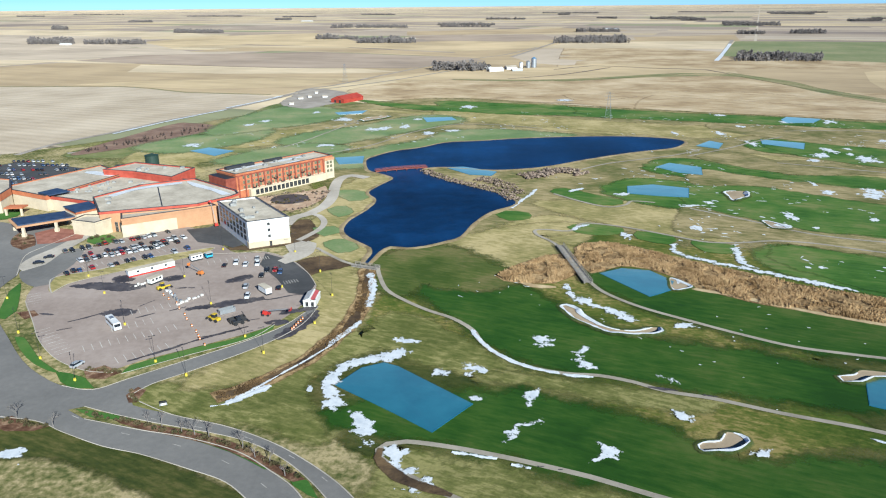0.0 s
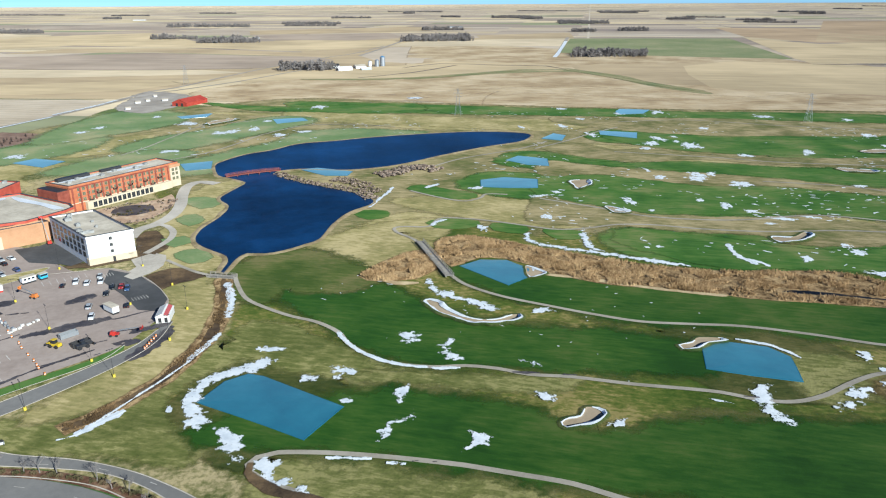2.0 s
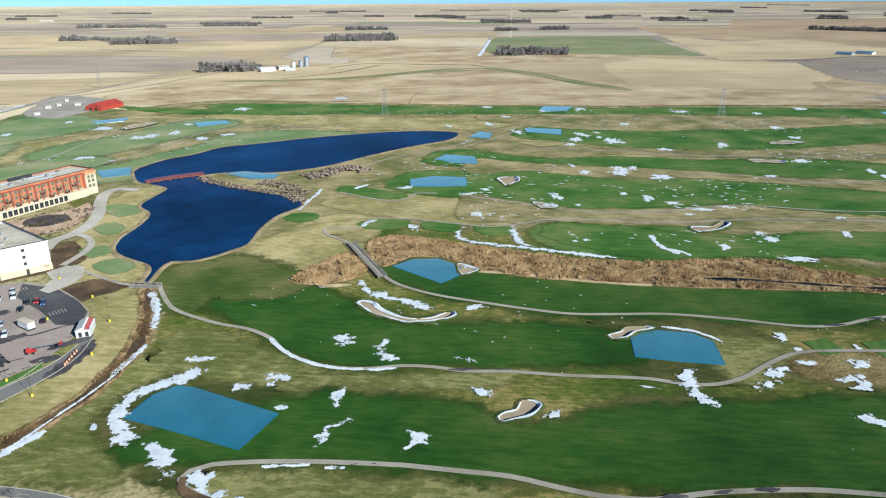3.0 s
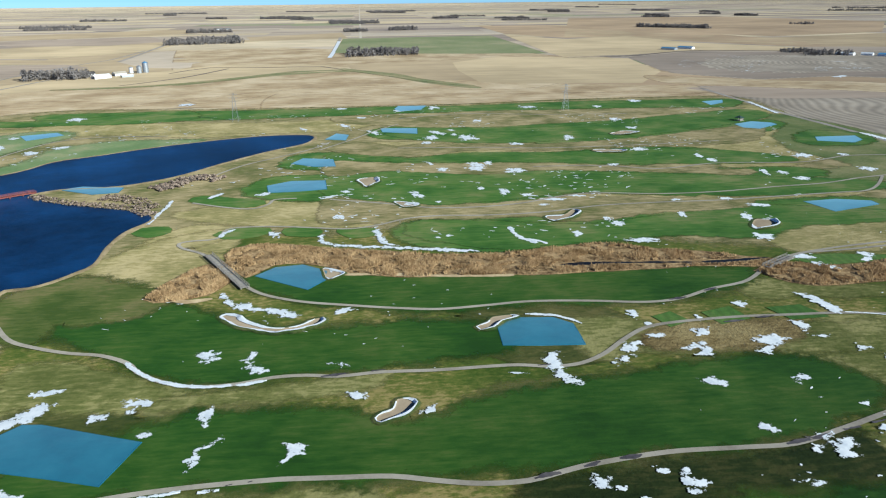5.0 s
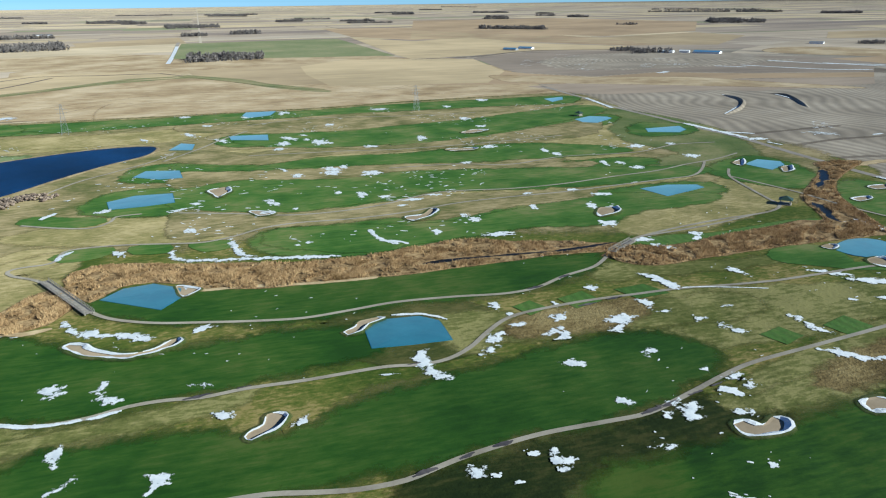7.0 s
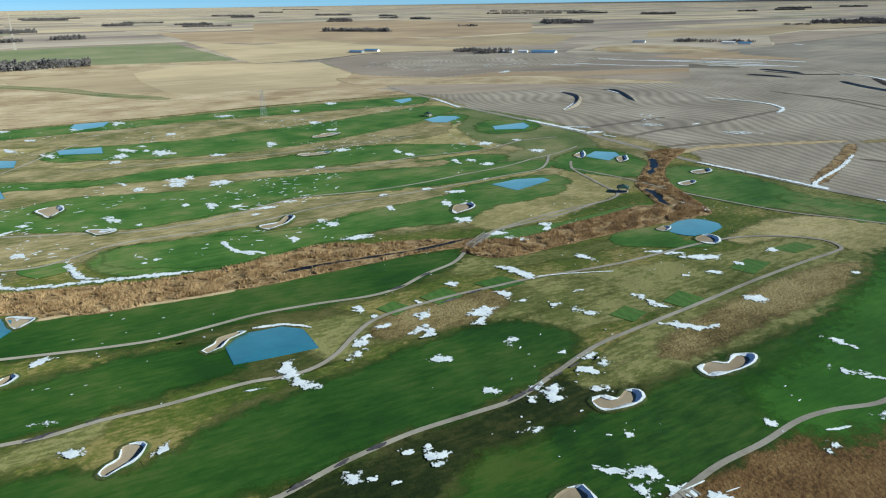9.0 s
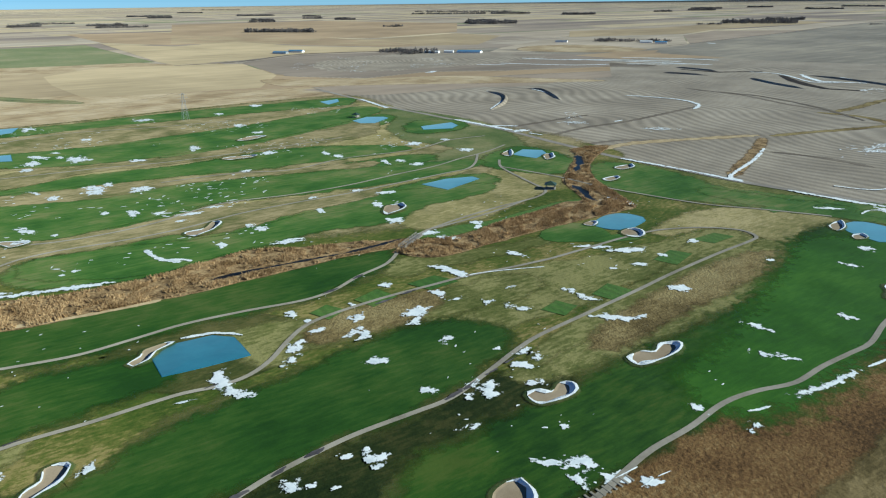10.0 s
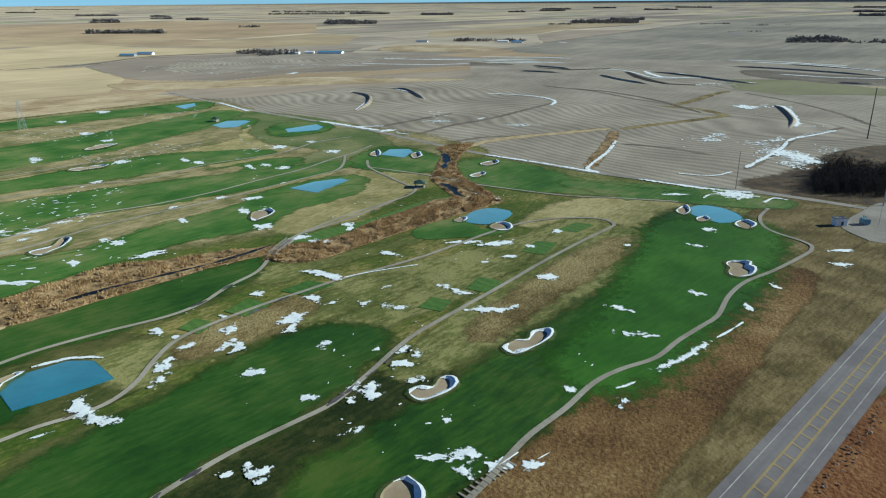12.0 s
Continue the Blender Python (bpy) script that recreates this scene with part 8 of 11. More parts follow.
rock.links.new(own.outputs["Random Per Island"], shades.inputs[0])
rock.links.new(rock.nodes["Color Ramp"].outputs[0], tone.inputs["A"])
rock.links.new(shades.outputs[0], tone.inputs["B"])
rock.links.new(tone.outputs["Result"], rock.nodes["Principled BSDF"].inputs["Base Color"])
# Twig greys are lightened to carry haze over the far groves.
M_BARK = surface("bare_twigs", [(0.16, 0.145, 0.138), (0.215, 0.193, 0.182), (0.275, 0.245, 0.23)], 0.1, 1.5, 0.95, spec=0.1)
M_SHRUB = surface("shrub_twigs", [(0.05, 0.055, 0.025), (0.1, 0.085, 0.045), (0.18, 0.13, 0.08)], 0.3, 1.5, 0.95, spec=0.1)
M_LAMPBASE = plain_paint("yellow_concrete", (0.72, 0.56, 0.06), 0.8)
M_TYRE = plain_paint("tyre_rubber", (0.02, 0.02, 0.022), 0.85)
M_CANVAS = plain_paint("white_canvas", (0.72, 0.7, 0.66), 0.8)


def inset(pts, d):
    if area(pts) < 0:
        pts = pts[::-1]
    n, out = len(pts), []
    for i in range(n):
        a, b, c = Vector(pts[i - 1]), Vector(pts[i]), Vector(pts[(i + 1) % n])
        u, v = (b - a).normalized(), (c - b).normalized()
        nu, nv = Vector((-u.y, u.x)), Vector((-v.y, v.x))
        m = (nu + nv).normalized()
        out.append(tuple(b + m * d / max(0.4, m.dot(nu))))
    return pts, out


def wing(thing, pts, h, wall, fascia, z0=0.0, cap=1.1, plinth=None, plinth_h=0.0):
    """One flat-roofed volume: walls, a fascia with a parapet, and a sunk roof."""
    pts, inner = inset(pts, 0.45)
    if plinth:
        _, out = inset(pts, -0.25)
        part("plinth", prism(out, z0, plinth_h), plinth, thing, "pale cream lower wall")
    part("wall", prism(pts, z0, h - cap), wall, thing)
    bm, n = bmesh.new(), len(pts)
    _, out = inset(pts, -0.22)
    rings = [[bm.verts.new((x, y, z)) for x, y in r] for r, z in ((out, h - cap), (out, h + 0.35), (inner, h + 0.35), (inner, h - 0.4), (pts, h - cap))]
    for a, b in ((0, 1), (1, 2), (2, 3), (4, 0)):
        for i in range(n):
            j = (i + 1) % n
            bm.faces.new((rings[a][i], rings[a][j], rings[b][j], rings[b][i]))
    part("fascia", bm, fascia, thing)
    bm = bmesh.new()
    _, lip_out = inset(pts, -0.3)
    _, lip_in = inset(pts, 0.6)
    rim = [[bm.verts.new((x, y, z)) for x, y in r] for r, z in ((lip_out, h + 0.33), (lip_out, h + 0.5), (lip_in, h + 0.5), (lip_in, h + 0.33))]
    for a in range(4):
        for i in range(n):
            j = (i + 1) % n
            bm.faces.new((rim[a][i], rim[a][j], rim[(a + 1) % 4][j], rim[(a + 1) % 4][i]))
    part("coping", bm, M_COPING, thing, "dark metal coping of the roof edge")
    part("roof", prism(inner, h - cap + 0.01, h - 0.35), M_ROOF, thing, "weathered grey flat roof")


def window_mesh(w, h, frame_mat=None, glass=None):
    bm = boxes((-w / 2 - 0.1, -0.06, -h / 2 - 0.1, w / 2 + 0.1, 0.1, -h / 2), (-w / 2 - 0.1, -0.06, h / 2, w / 2 + 0.1, 0.1, h / 2 + 0.1), (-w / 2 - 0.1, -0.06, -h / 2, -w / 2, 0.1, h / 2), (w / 2, -0.06, -h / 2, w / 2 + 0.1, 0.1, h / 2), (-0.03, -0.05, -h / 2, 0.03, 0.08, h / 2))
    me = bpy.data.meshes.new("window")
    bm.to_mesh(me); bm.free(); me.materials.append(frame_mat or M_FRAME)
    bm = boxes((-w / 2, -0.02, -h / 2, w / 2, 0.05, h / 2))
    pane = bpy.data.meshes.new("pane")
    bm.to_mesh(pane); bm.free(); pane.materials.append(glass or M_GLASS)
    return me, pane


def windows(thing, p, q, count, levels, meshes, margin=2.0, out=0.05):
    """Rows of windows in the wall from p to q (outside to the right of the way)."""
    p, q = Vector(p), Vector(q)
    d = (q - p).normalized()
    side = Vector((d.y, -d.x))
    turn = math.atan2(d.y, d.x)
    for z in levels:
        for k in range(count):
            at = p + d * (margin + ((q - p).length - 2 * margin) * (k + 0.5) / count) + side * out
            w = new("window", meshes[0])
            w.matrix_basis = pose(at.x, at.y, z, 0, 0, math.degrees(turn))
            w.parent = thing
            g = new("pane", meshes[1])
            g.parent = w


def roof_units(thing, spots, z, material):
    for x, y, a, b, h, turn in spots:
        ob = part("roof_unit", boxes((-a / 2, -b / 2, 0, a / 2, b / 2, h), (-a / 2 - 0.1, -b / 2 - 0.1, h * 0.75, a / 2 + 0.1, b / 2 + 0.1, h * 0.82), (-a / 4, -b / 4, h, a / 4, b / 4, h + 0.25)), material, thing, "grey rooftop air handling unit")
        ob.matrix_basis = pose(x, y, z, 0, 0, turn)


def make_white_block():
    thing = new("white_hotel_wing")
    a, b, c, d = (-95.4, 318.8), (-77.6, 327.4), (-103.4, 365.6), (-121.2, 357.0)
    wing(thing, [a, b, c, d], 13.2, M_WALLW, M_WALLW, cap=0.5)
    base = [(-95.5, 318.5), (-77.3, 327.3), (-78.8, 329.6), (-97.0, 320.8)]
    part("plinth", prism(base, 0, 3.2), M_CREAM, thing, "cream rendered base of the end wall")
    win = window_mesh(3.0, 2.1, M_DARK)
    windows(thing, d, a, 8, (4.6, 7.7, 10.8), win)
    windows(thing, a, b, 1, (5.2, 8.2, 11.2), window_mesh(1.1, 1.3), 8.6)
    door = boxes((-0.55, -0.08, 0, 0.55, 0.1, 2.2), (-0.65, -0.1, 2.2, 0.65, 0.12, 2.35))
    ob = part("door", door, M_DARK, thing, "dark metal exit door")
    ob.matrix_basis = pose(-86.0, 322.9, 0.3, 0, 0, math.degrees(math.atan2(8.6, 17.8)))
    roof_units(thing, [(-101, 330, 2.5, 3.5, 1.3, 26), (-104, 340, 2, 3, 1.2, 26), (-111, 350, 3, 3, 1.5, 26), (-97, 327, 6, 1.5, 1.1, 26), (-112, 356, 2.2, 2.2, 1.4, 26), (-95, 336, 1.2, 1.2, 0.9, 26), (-99, 345, 1.2, 1.2, 0.9, 26)], 12.9, M_UNIT)
    tagged(thing, "white four-storey hotel wing under construction", "building")


def make_brick_hotel():
    thing = new("brick_hotel")
    fr, fl, bl, br = (-78.0, 466.5), (-127.0, 411.5), (-142.5, 424.5), (-92.5, 480.5)
    wing(thing, [fl, fr, br, bl], 15.0, M_RUST, M_RUST, cap=0.8)
    d = (Vector(fr) - Vector(fl)).normalized()
    side = Vector((d.y, -d.x))
    at = lambda s, o: tuple(Vector(fl) + d * s + side * o)
    part("arcade", prism([at(8, 0.05), at(66, 0.05), at(66, 2.2), at(8, 2.2)], 0, 4.6), M_CREAM, thing, "cream ground floor arcade")
    part("corner_tower", prism([at(67, -6), at(74.3, -6), at(74.3, 0.7), at(67, 0.7)], 0, 12.5), M_CREAM, thing, "cream corner tower")
    part("tower_cap", prism([at(66.6, -6.4), at(74.7, -6.4), at(74.7, 1.1), at(66.6, 1.1)], 12.5, 14.2), M_ORANGE, thing, "orange cap of the corner tower")
    win = window_mesh(1.7, 1.7, None, M_HOTELGLASS)
    windows(thing, at(2, 0), at(66, 0), 21, (6.4, 9.4, 12.4), win)
    windows(thing, at(9, 2.2), at(54, 2.2), 13, (2.4,), window_mesh(2.2, 3.0))
    windows(thing, at(67, 0.7), at(74, 0.7), 2, (5.5, 8.5, 11), win, 0.8)
    windows(thing, fr, br, 5, (6.4, 9.4, 12.4), win)
    for k in range(15):
        part("pilaster", prism([at(1 + k * 4.6, 0.0), at(1.9 + k * 4.6, 0.0), at(1.9 + k * 4.6, 0.35), at(1 + k * 4.6, 0.35)], 0, 13.4), M_REDBRICK, thing, "dark red brick pilaster")
    part("top_band", prism([at(0, 0.0), at(66, 0.0), at(66, 0.3), at(0, 0.3)], 13.42, 14.18), M_REDBRICK, thing, "dark red brick band")
    part("string_course", prism([at(0, 0.0), at(66, 0.0), at(66, 0.28), at(0, 0.28)], 4.7, 5.1), M_CREAM, thing, "cream string course")
    part("end_block", prism([at(-7, -19), at(0, -19), at(0, -0.2), at(-7, -0.2)], 0, 13.2), M_REDBRICK, thing, "dark red end block")
    part("roof_deck", prism([at(-6.6, -18.6), at(-0.4, -18.6), at(-0.4, -0.6), at(-6.6, -0.6)], 13.2, 13.6), M_DARK, thing, "dark roof deck")
    for k in range(10):
        s = 12 + k * 5.2
        ob = part("balcony", boxes((-1.3, -1.1, 0, 1.3, 0, 0.18), (-1.3, -1.1, 0.18, -1.24, 0, 1.1), (1.24, -1.1, 0.18, 1.3, 0, 1.1), (-1.3, -1.1, 1.04, 1.3, -1.04, 1.1), (-1.3, -1.1, 0.5, 1.3, -1.06, 0.56)), M_DARK, thing, "dark metal balcony rail")
        p = at(s, 0.05)
        ob.matrix_basis = pose(p[0], p[1], 7.9 if k % 2 else 5.0, 0, 0, math.degrees(math.atan2(d.y, d.x)))
    pts = [at(4, -19), at(24, -19), at(24, -16), at(4, -16)]
    part("screen_wall", prism(pts, 14.6, 16.4), M_DARK, thing, "dark plant screen on the roof")
    pts = [at(32, -19), at(46, -19), at(46, -17), at(32, -17)]
    part("screen_wall", prism(pts, 14.6, 16.2), M_DARK, thing, "dark plant screen on the roof")
    roof_units(thing, [(*at(s, -9 - 4 * (k % 2)), 2.5, 2.0, 1.2, 48) for k, s in enumerate((6, 14, 27, 38, 50, 60))], 14.6, M_UNIT)
    for s0, s1, o0, o1 in ((2, 30, -15.5, -13), (34, 62, -15, -12.2), (40, 52, -6, -4), (10, 20, -5, -3.5)):
        ring = spline([at(s0, o0), at((s0 + s1) / 2, o0 - 0.6), at(s1, o0), at(s1 - 2, o1), at((s0 + s1) / 2, o1 + 0.8), at(s0 + 3, o1)], True, 2)
        tagged(mesh_object("roof_snow", [(x, y, 14.72) for x, y in ring], [tuple(t) for t in geometry.tessellate_polygon([[Vector((x, y, 0)) for x, y in ring]])], M_SNOW), "old snow lying on the hotel roof", "snow", kind="stuff")
    tagged(thing, "rust-red four-storey resort hotel with a cream arcade", "building")


def make_casino():
    thing = new("casino_building")
    hall = [(-196, 375.5), (-178.4, 345.0), (-133, 360), (-120, 376), (-117.5, 382), (-121, 389), (-154, 418), (-181, 403)]
    wing(thing, hall, 11.0, M_ORANGE, M_RED, cap=0.9)
    wing(thing, [(-164, 337.6), (-124.0, 362.0), (-129.5, 368.2), (-139, 357.6), (-168.5, 347.8)], 9.6, M_ORANGE, M_ORANGE, cap=0.8, plinth=None)
    part("lower_wall", prism([(-164.3, 337.2), (-141.5, 351.0), (-141.9, 351.6), (-164.7, 337.9)], 0, 6.4), M_CREAM, thing, "cream lower wall")
    wing(thing, [(-267, 407), (-235, 468), (-208, 442), (-228.7, 386.5)], 9.0, M_CREAM, M_RUST, cap=2.2)
    wing(thing, [(-228, 389.5), (-207.5, 441.5), (-163, 428.4), (-182, 404.5), (-197.5, 376.5)], 8.2, M_CREAM, M_RED, cap=1.6)
    wing(thing, [(-220.5, 441), (-209, 462.5), (-163, 444), (-168.5, 419), (-199, 435)], 12.0, M_RED, M_RED, cap=1.2)
    wing(thing, [(-300, 372), (-300, 430), (-268, 420), (-255, 398), (-252, 382)], 11.0, M_CREAM, M_RUST, cap=3.5)
    wing(thing, [(-192, 343), (-178, 338), (-173, 348), (-180, 352), (-190, 352)], 7.6, M_CREAM, M_CREAM, cap=0.5)
    wing(thing, [(-205, 362), (-194, 352), (-187, 361), (-197, 371)], 9.0, M_CREAM, M_RUST, cap=0.9)
    part("blue_roof", prism([(-206, 362), (-194, 351), (-186, 361), (-197, 372)], 9.37, 9.9), M_NAVY, thing, "dark navy entry roof")
    part("blue_roof", prism([(-236, 392), (-226, 386), (-219, 395), (-230, 402)], 9.4, 10.0), M_NAVY, thing, "dark navy entry roof")
    canopy = [(-217, 336.5), (-190.5, 356.5), (-200, 369), (-229, 350)]
    pts, inner = inset(canopy, 1.0)
    part("canopy_fascia", prism(pts, 5.4, 6.3), M_ORANGE, thing, "orange fascia of the entrance canopy")
    part("canopy_roof", prism(inner, 6.3, 6.9), M_NAVY, thing, "dark navy entrance canopy roof")
    for x, y in ((-215, 338.6), (-203, 347.5), (-192.8, 356.2), (-226, 350), (-214, 358.5), (-201, 367)):
        part("canopy_column", boxes((x - 0.9, y - 0.9, 0.3, x + 0.9, y + 0.9, 2.2), (x - 0.6, y - 0.6, 2.2, x + 0.6, y + 0.6, 5.4)), M_CREAM, thing, "cream stone canopy column")
    part("side_canopy", prism([(-248, 377), (-238, 378), (-238, 384), (-248, 384)], 4.2, 5.0), M_RUST, thing, "rust side entry canopy")
    for p in ((-247.2, 377.6), (-239, 378.4)):
        part("canopy_column", boxes((p[0] - 0.5, p[1] - 0.5, 0, p[0] + 0.5, p[1] + 0.5, 4.2)), M_CREAM, thing)
    win = window_mesh(1.6, 2.2)
    windows(thing, (-172.5, 346.9), (-166, 345.0), 2, (2.0, 4.6), win, 0.5, 0.6)
    rnd = random.Random(4)
    roof_units(thing, [(-205 + rnd.uniform(-16, 20), 412 + rnd.uniform(-14, 14), rnd.uniform(0.8, 2.6), rnd.uniform(0.8, 2.2), rnd.uniform(0.5, 1.1), 22) for _ in range(22)], 7.8, M_UNIT)
    roof_units(thing, [(-186 + rnd.uniform(-14, 18), 443 + rnd.uniform(-6, 6), rnd.uniform(1.5, 3), rnd.uniform(1.5, 2.5), rnd.uniform(0.8, 1.5), 22) for _ in range(8)], 11.6, M_UNIT)
    roof_units(thing, [(-186, 372, 3, 2, 1.2, 20), (-182, 364, 2, 2, 1.0, 20)], 10.6, M_UNIT)
    part("expansion_joint", prism([(-171, 402), (-170.3, 402), (-150.3, 357), (-151, 357)], 10.64, 10.7), M_DARK, thing, "dark joint across the roof")
    tagged(thing, "orange and cream casino with grey flat roofs", "building")
    for pts in ([(-190, 380), (-181, 398), (-160, 412), (-158, 408), (-178, 394), (-186, 378)], [(-156, 413), (-126, 387), (-122, 381), (-126, 380), (-136, 391), (-150, 402)], [(-232, 452), (-212, 440), (-214, 436), (-236, 447)]):
        high = 10.72 if pts[0][0] > -195 else 8.72
        s = spline(pts, True, 3)
        tagged(mesh_object("roof_snow", [(x, y, high + 0.1) for x, y in s], [tuple(t) for t in geometry.tessellate_polygon([[Vector((x, y, 0)) for x, y in s]])], M_SNOW), "old snow lying on a flat roof", "snow", kind="stuff")


def make_tank():
    thing = new("storage_tank")
    bm = bmesh.new()
    bmesh.ops.create_cone(bm, cap_ends=True, segments=24, radius1=4.6, radius2=4.6, depth=12, matrix=pose(0, 0, 6))
    part("shell", bm, M_TANK, thing)
    bm = bmesh.new()
    bmesh.ops.create_cone(bm, cap_ends=True, segments=24, radius1=4.8, radius2=0.5, depth=1.3, matrix=pose(0, 0, 12.65))
    part("lid", bm, M_TANK, thing)
    thing.location = (-208, 487, 0)
    tagged(thing, "dark green cylindrical storage tank beside the casino", "tank")
    shed = new("service_building")
    wing(shed, [(-200, 478), (-183, 470), (-180, 478), (-197, 486)], 4.5, M_WALLW, M_WALLW, cap=0.4)
    wing(shed, [(-232, 478), (-213, 480), (-214, 488), (-233, 487)], 5.0, M_CREAM, M_TANK, cap=0.5)
    tagged(shed, "low white service building behind the casino", "building")


M_TANK = plain_paint("dark_green_steel", (0.03, 0.06, 0.045), 0.5)
make_white_block()
make_brick_hotel()
make_casino()
make_tank()


def gable(bm, x0, y0, x1, y1, h, ridge, over=0.4, along="x"):
    """Roof slabs over a rectangle; the ridge runs along x."""
    ym, t = (y0 + y1) / 2, 0.25
    for s, ya in ((1, y0 - over), (-1, y1 + over)):
        drop = (ridge - h) * over / (ym - y0)
        v = [bm.verts.new(p) for p in ((x0 - over, ya, h - drop), (x1 + over, ya, h - drop), (x1 + over, ym, ridge), (x0 - over, ym, ridge))]
        w = [bm.verts.new((p.co.x, p.co.y, p.co.z + t)) for p in v]
        for f in ((v[3], v[2], v[1], v[0]), (w[0], w[1], w[2], w[3]), (v[0], v[1], w[1], w[0]), (v[1], v[2], w[2], w[1]), (v[2], v[3], w[3], w[2]), (v[3], v[0], w[0], w[3])):
            bm.faces.new(f)


def gabled_walls(bm, x0, y0, x1, y1, h, ridge):
    ym = (y0 + y1) / 2
    a = [bm.verts.new(p) for p in ((x0, y0, 0), (x0, y1, 0), (x0, y1, h), (x0, ym, ridge), (x0, y0, h))]
    b = [bm.verts.new(p) for p in ((x1, y0, 0), (x1, y1, 0), (x1, y1, h), (x1, ym, ridge), (x1, y0, h))]
    bm.faces.new(a[::-1]); bm.faces.new(b)
    for i in range(5):
        j = (i + 1) % 5
        bm.faces.new((a[i], a[j], b[j], b[i]))


def barn(name, x, y, turn, length, width, h, ridge, wall, roof, label, category="barn", door=True):
    thing = new(name)
    bm = bmesh.new(); gabled_walls(bm, -length / 2, -width / 2, length / 2, width / 2, h, ridge)
    part("wall", bm, wall, thing)
    bm = bmesh.new(); gable(bm, -length / 2, -width / 2, length / 2, width / 2, h, ridge)
    part("roof", bm, roof, thing)
    if door:
        for s in (-1, 1):
            part("door", boxes((-length / 2 - 0.12, s * width * 0.18 - 1.3, 0.1, -length / 2 + 0.05, s * width * 0.18 + 1.3, min(3.6, h - 0.3))), M_DARK, thing, "dark sliding barn door")
    px_, py, pz = lay(x, y)
    k = size_at(x, y)
    thing.matrix_basis = pose(px_, py, pz, 0, 0, turn) @ Matrix.Scale(k, 4)
    return tagged(thing, label, category)


barn("maintenance_barn", -122, 868, 62, 40, 19, 4.2, 8.0, M_REDBARN, M_REDBARN, "bright red metal maintenance barn in a gravel yard")
def make_shelter():
    """A white shed with a striped roof at the lot's edge."""
    thing = new("storage_shelter")
    bm = bmesh.new(); gabled_walls(bm, -6.5, -4, 6.5, 4, 3.4, 4.6)
    part("wall", bm, M_CANVAS, thing)
    ym = 0
    for name, y0, y1, z0, z1, mat in (("roof_slope", 0, 4.3, 4.7, 3.3, M_CANVAS), ("roof_slope", -1.0, 0, 4.38, 4.7, M_CANVAS), ("roof_stripe", -3.4, -1.0, 3.6, 4.38, M_PINK), ("roof_slope", -4.3, -3.4, 3.3, 3.6, M_CANVAS)):
        bm = bmesh.new()
        v = [bm.verts.new(p) for p in ((-6.8, y0, z0), (6.8, y0, z0), (6.8, y1, z1), (-6.8, y1, z1), (-6.8, y0, z0 - 0.15), (6.8, y0, z0 - 0.15), (6.8, y1, z1 - 0.15), (-6.8, y1, z1 - 0.15))]
        for f in ((0, 1, 2, 3), (7, 6, 5, 4), (0, 4, 5, 1), (1, 5, 6, 2), (2, 6, 7, 3), (3, 7, 4, 0)):
            bm.faces.new([v[i] for i in f])
        part(name, bm, mat, thing)
    for y in (-2, 1.6):
        part("door", boxes((-6.62, y - 0.9, 0.3, -6.5, y + 0.9, 2.5)), M_DARK, thing, "dark doorway")
    thing.matrix_basis = pose(-53.6, 253.6, 0.3, 0, 0, 88) @ Matrix.Diagonal((0.7, 0.6, 0.8, 1))
    tagged(thing, "white storage shelter with a pink roof stripe", "shelter")


M_PINK = plain_paint("pink_red_canvas", (0.5, 0.1, 0.1), 0.7)
make_shelter()


# ---- farmsteads ----
def silo(x, y, r, h, material, roof, label):
    thing = new("grain_silo")
    bm = bmesh.new()
    bmesh.ops.create_cone(bm, cap_ends=True, segments=20, radius1=r, radius2=r, depth=h, matrix=pose(0, 0, h / 2))
    part("shell", bm, material, thing)
    bm = bmesh.new()
    bmesh.ops.create_cone(bm, cap_ends=True, segments=20, radius1=r * 1.03, radius2=r * 0.12, depth=r * 0.5, matrix=pose(0, 0, h + r * 0.25))
    part("roof", bm, roof, thing)
    part("ladder", boxes((r, -0.25, 0, r + 0.1, 0.25, h)), M_DARK, thing)
    k = size_at(x, y)
    thing.matrix_basis = pose(*lay(x, y)) @ Matrix.Scale(k, 4)
    tagged(thing, label, "silo", "silos of the farmstead")


barn("white_barn", 82, 1255, 24, 27, 12, 3.8, 6.6, M_WALLW, M_WALLW, "long white farm barn beside bare trees")
barn("machine_shed", 112, 1290, 20, 20, 12, 4, 6.5, M_WALLW, M_ROOF, "small white farm shed beside the silos")
barn("farmhouse", 70, 1300, 20, 12, 9, 5, 8, M_WALLW, M_DARK, "white farmhouse among bare trees", "house", False)
barn("machine_shed", 120, 1256, 10, 18, 8, 2.6, 4, M_STEEL, M_WALLW, "low pale farm shed")
silo(146, 1318, 4.0, 11, M_STEEL, M_STEEL, "galvanised round grain silo")
silo(157, 1325, 4.8, 16, M_STEEL, M_BLUE, "tall galvanised grain silo with a blue roof")
silo(134, 1326, 3.4, 9, M_WALLW, M_STEEL, "pale round grain silo")
barn("farm_shed", 1395, 873, -76, 32, 13, 3.4, 5.6, M_WALLW, M_WALLW, "pale metal farm shed beside a far grove")
barn("farm_shed", 1431, 797, -77, 54, 22, 3.4, 5.6, M_WALLW, M_BLUE, "pale metal farm shed beside a far grove")
barn("farm_shed", 1420, 844, -77, 21, 8, 3.4, 5.6, M_WALLW, M_WALLW, "pale metal farm shed beside a far grove")
barn("farm_shed", 1248, 1194, -76, 34, 14, 3.4, 5.6, M_STEEL, M_BLUE, "pale metal farm shed beside a far grove")
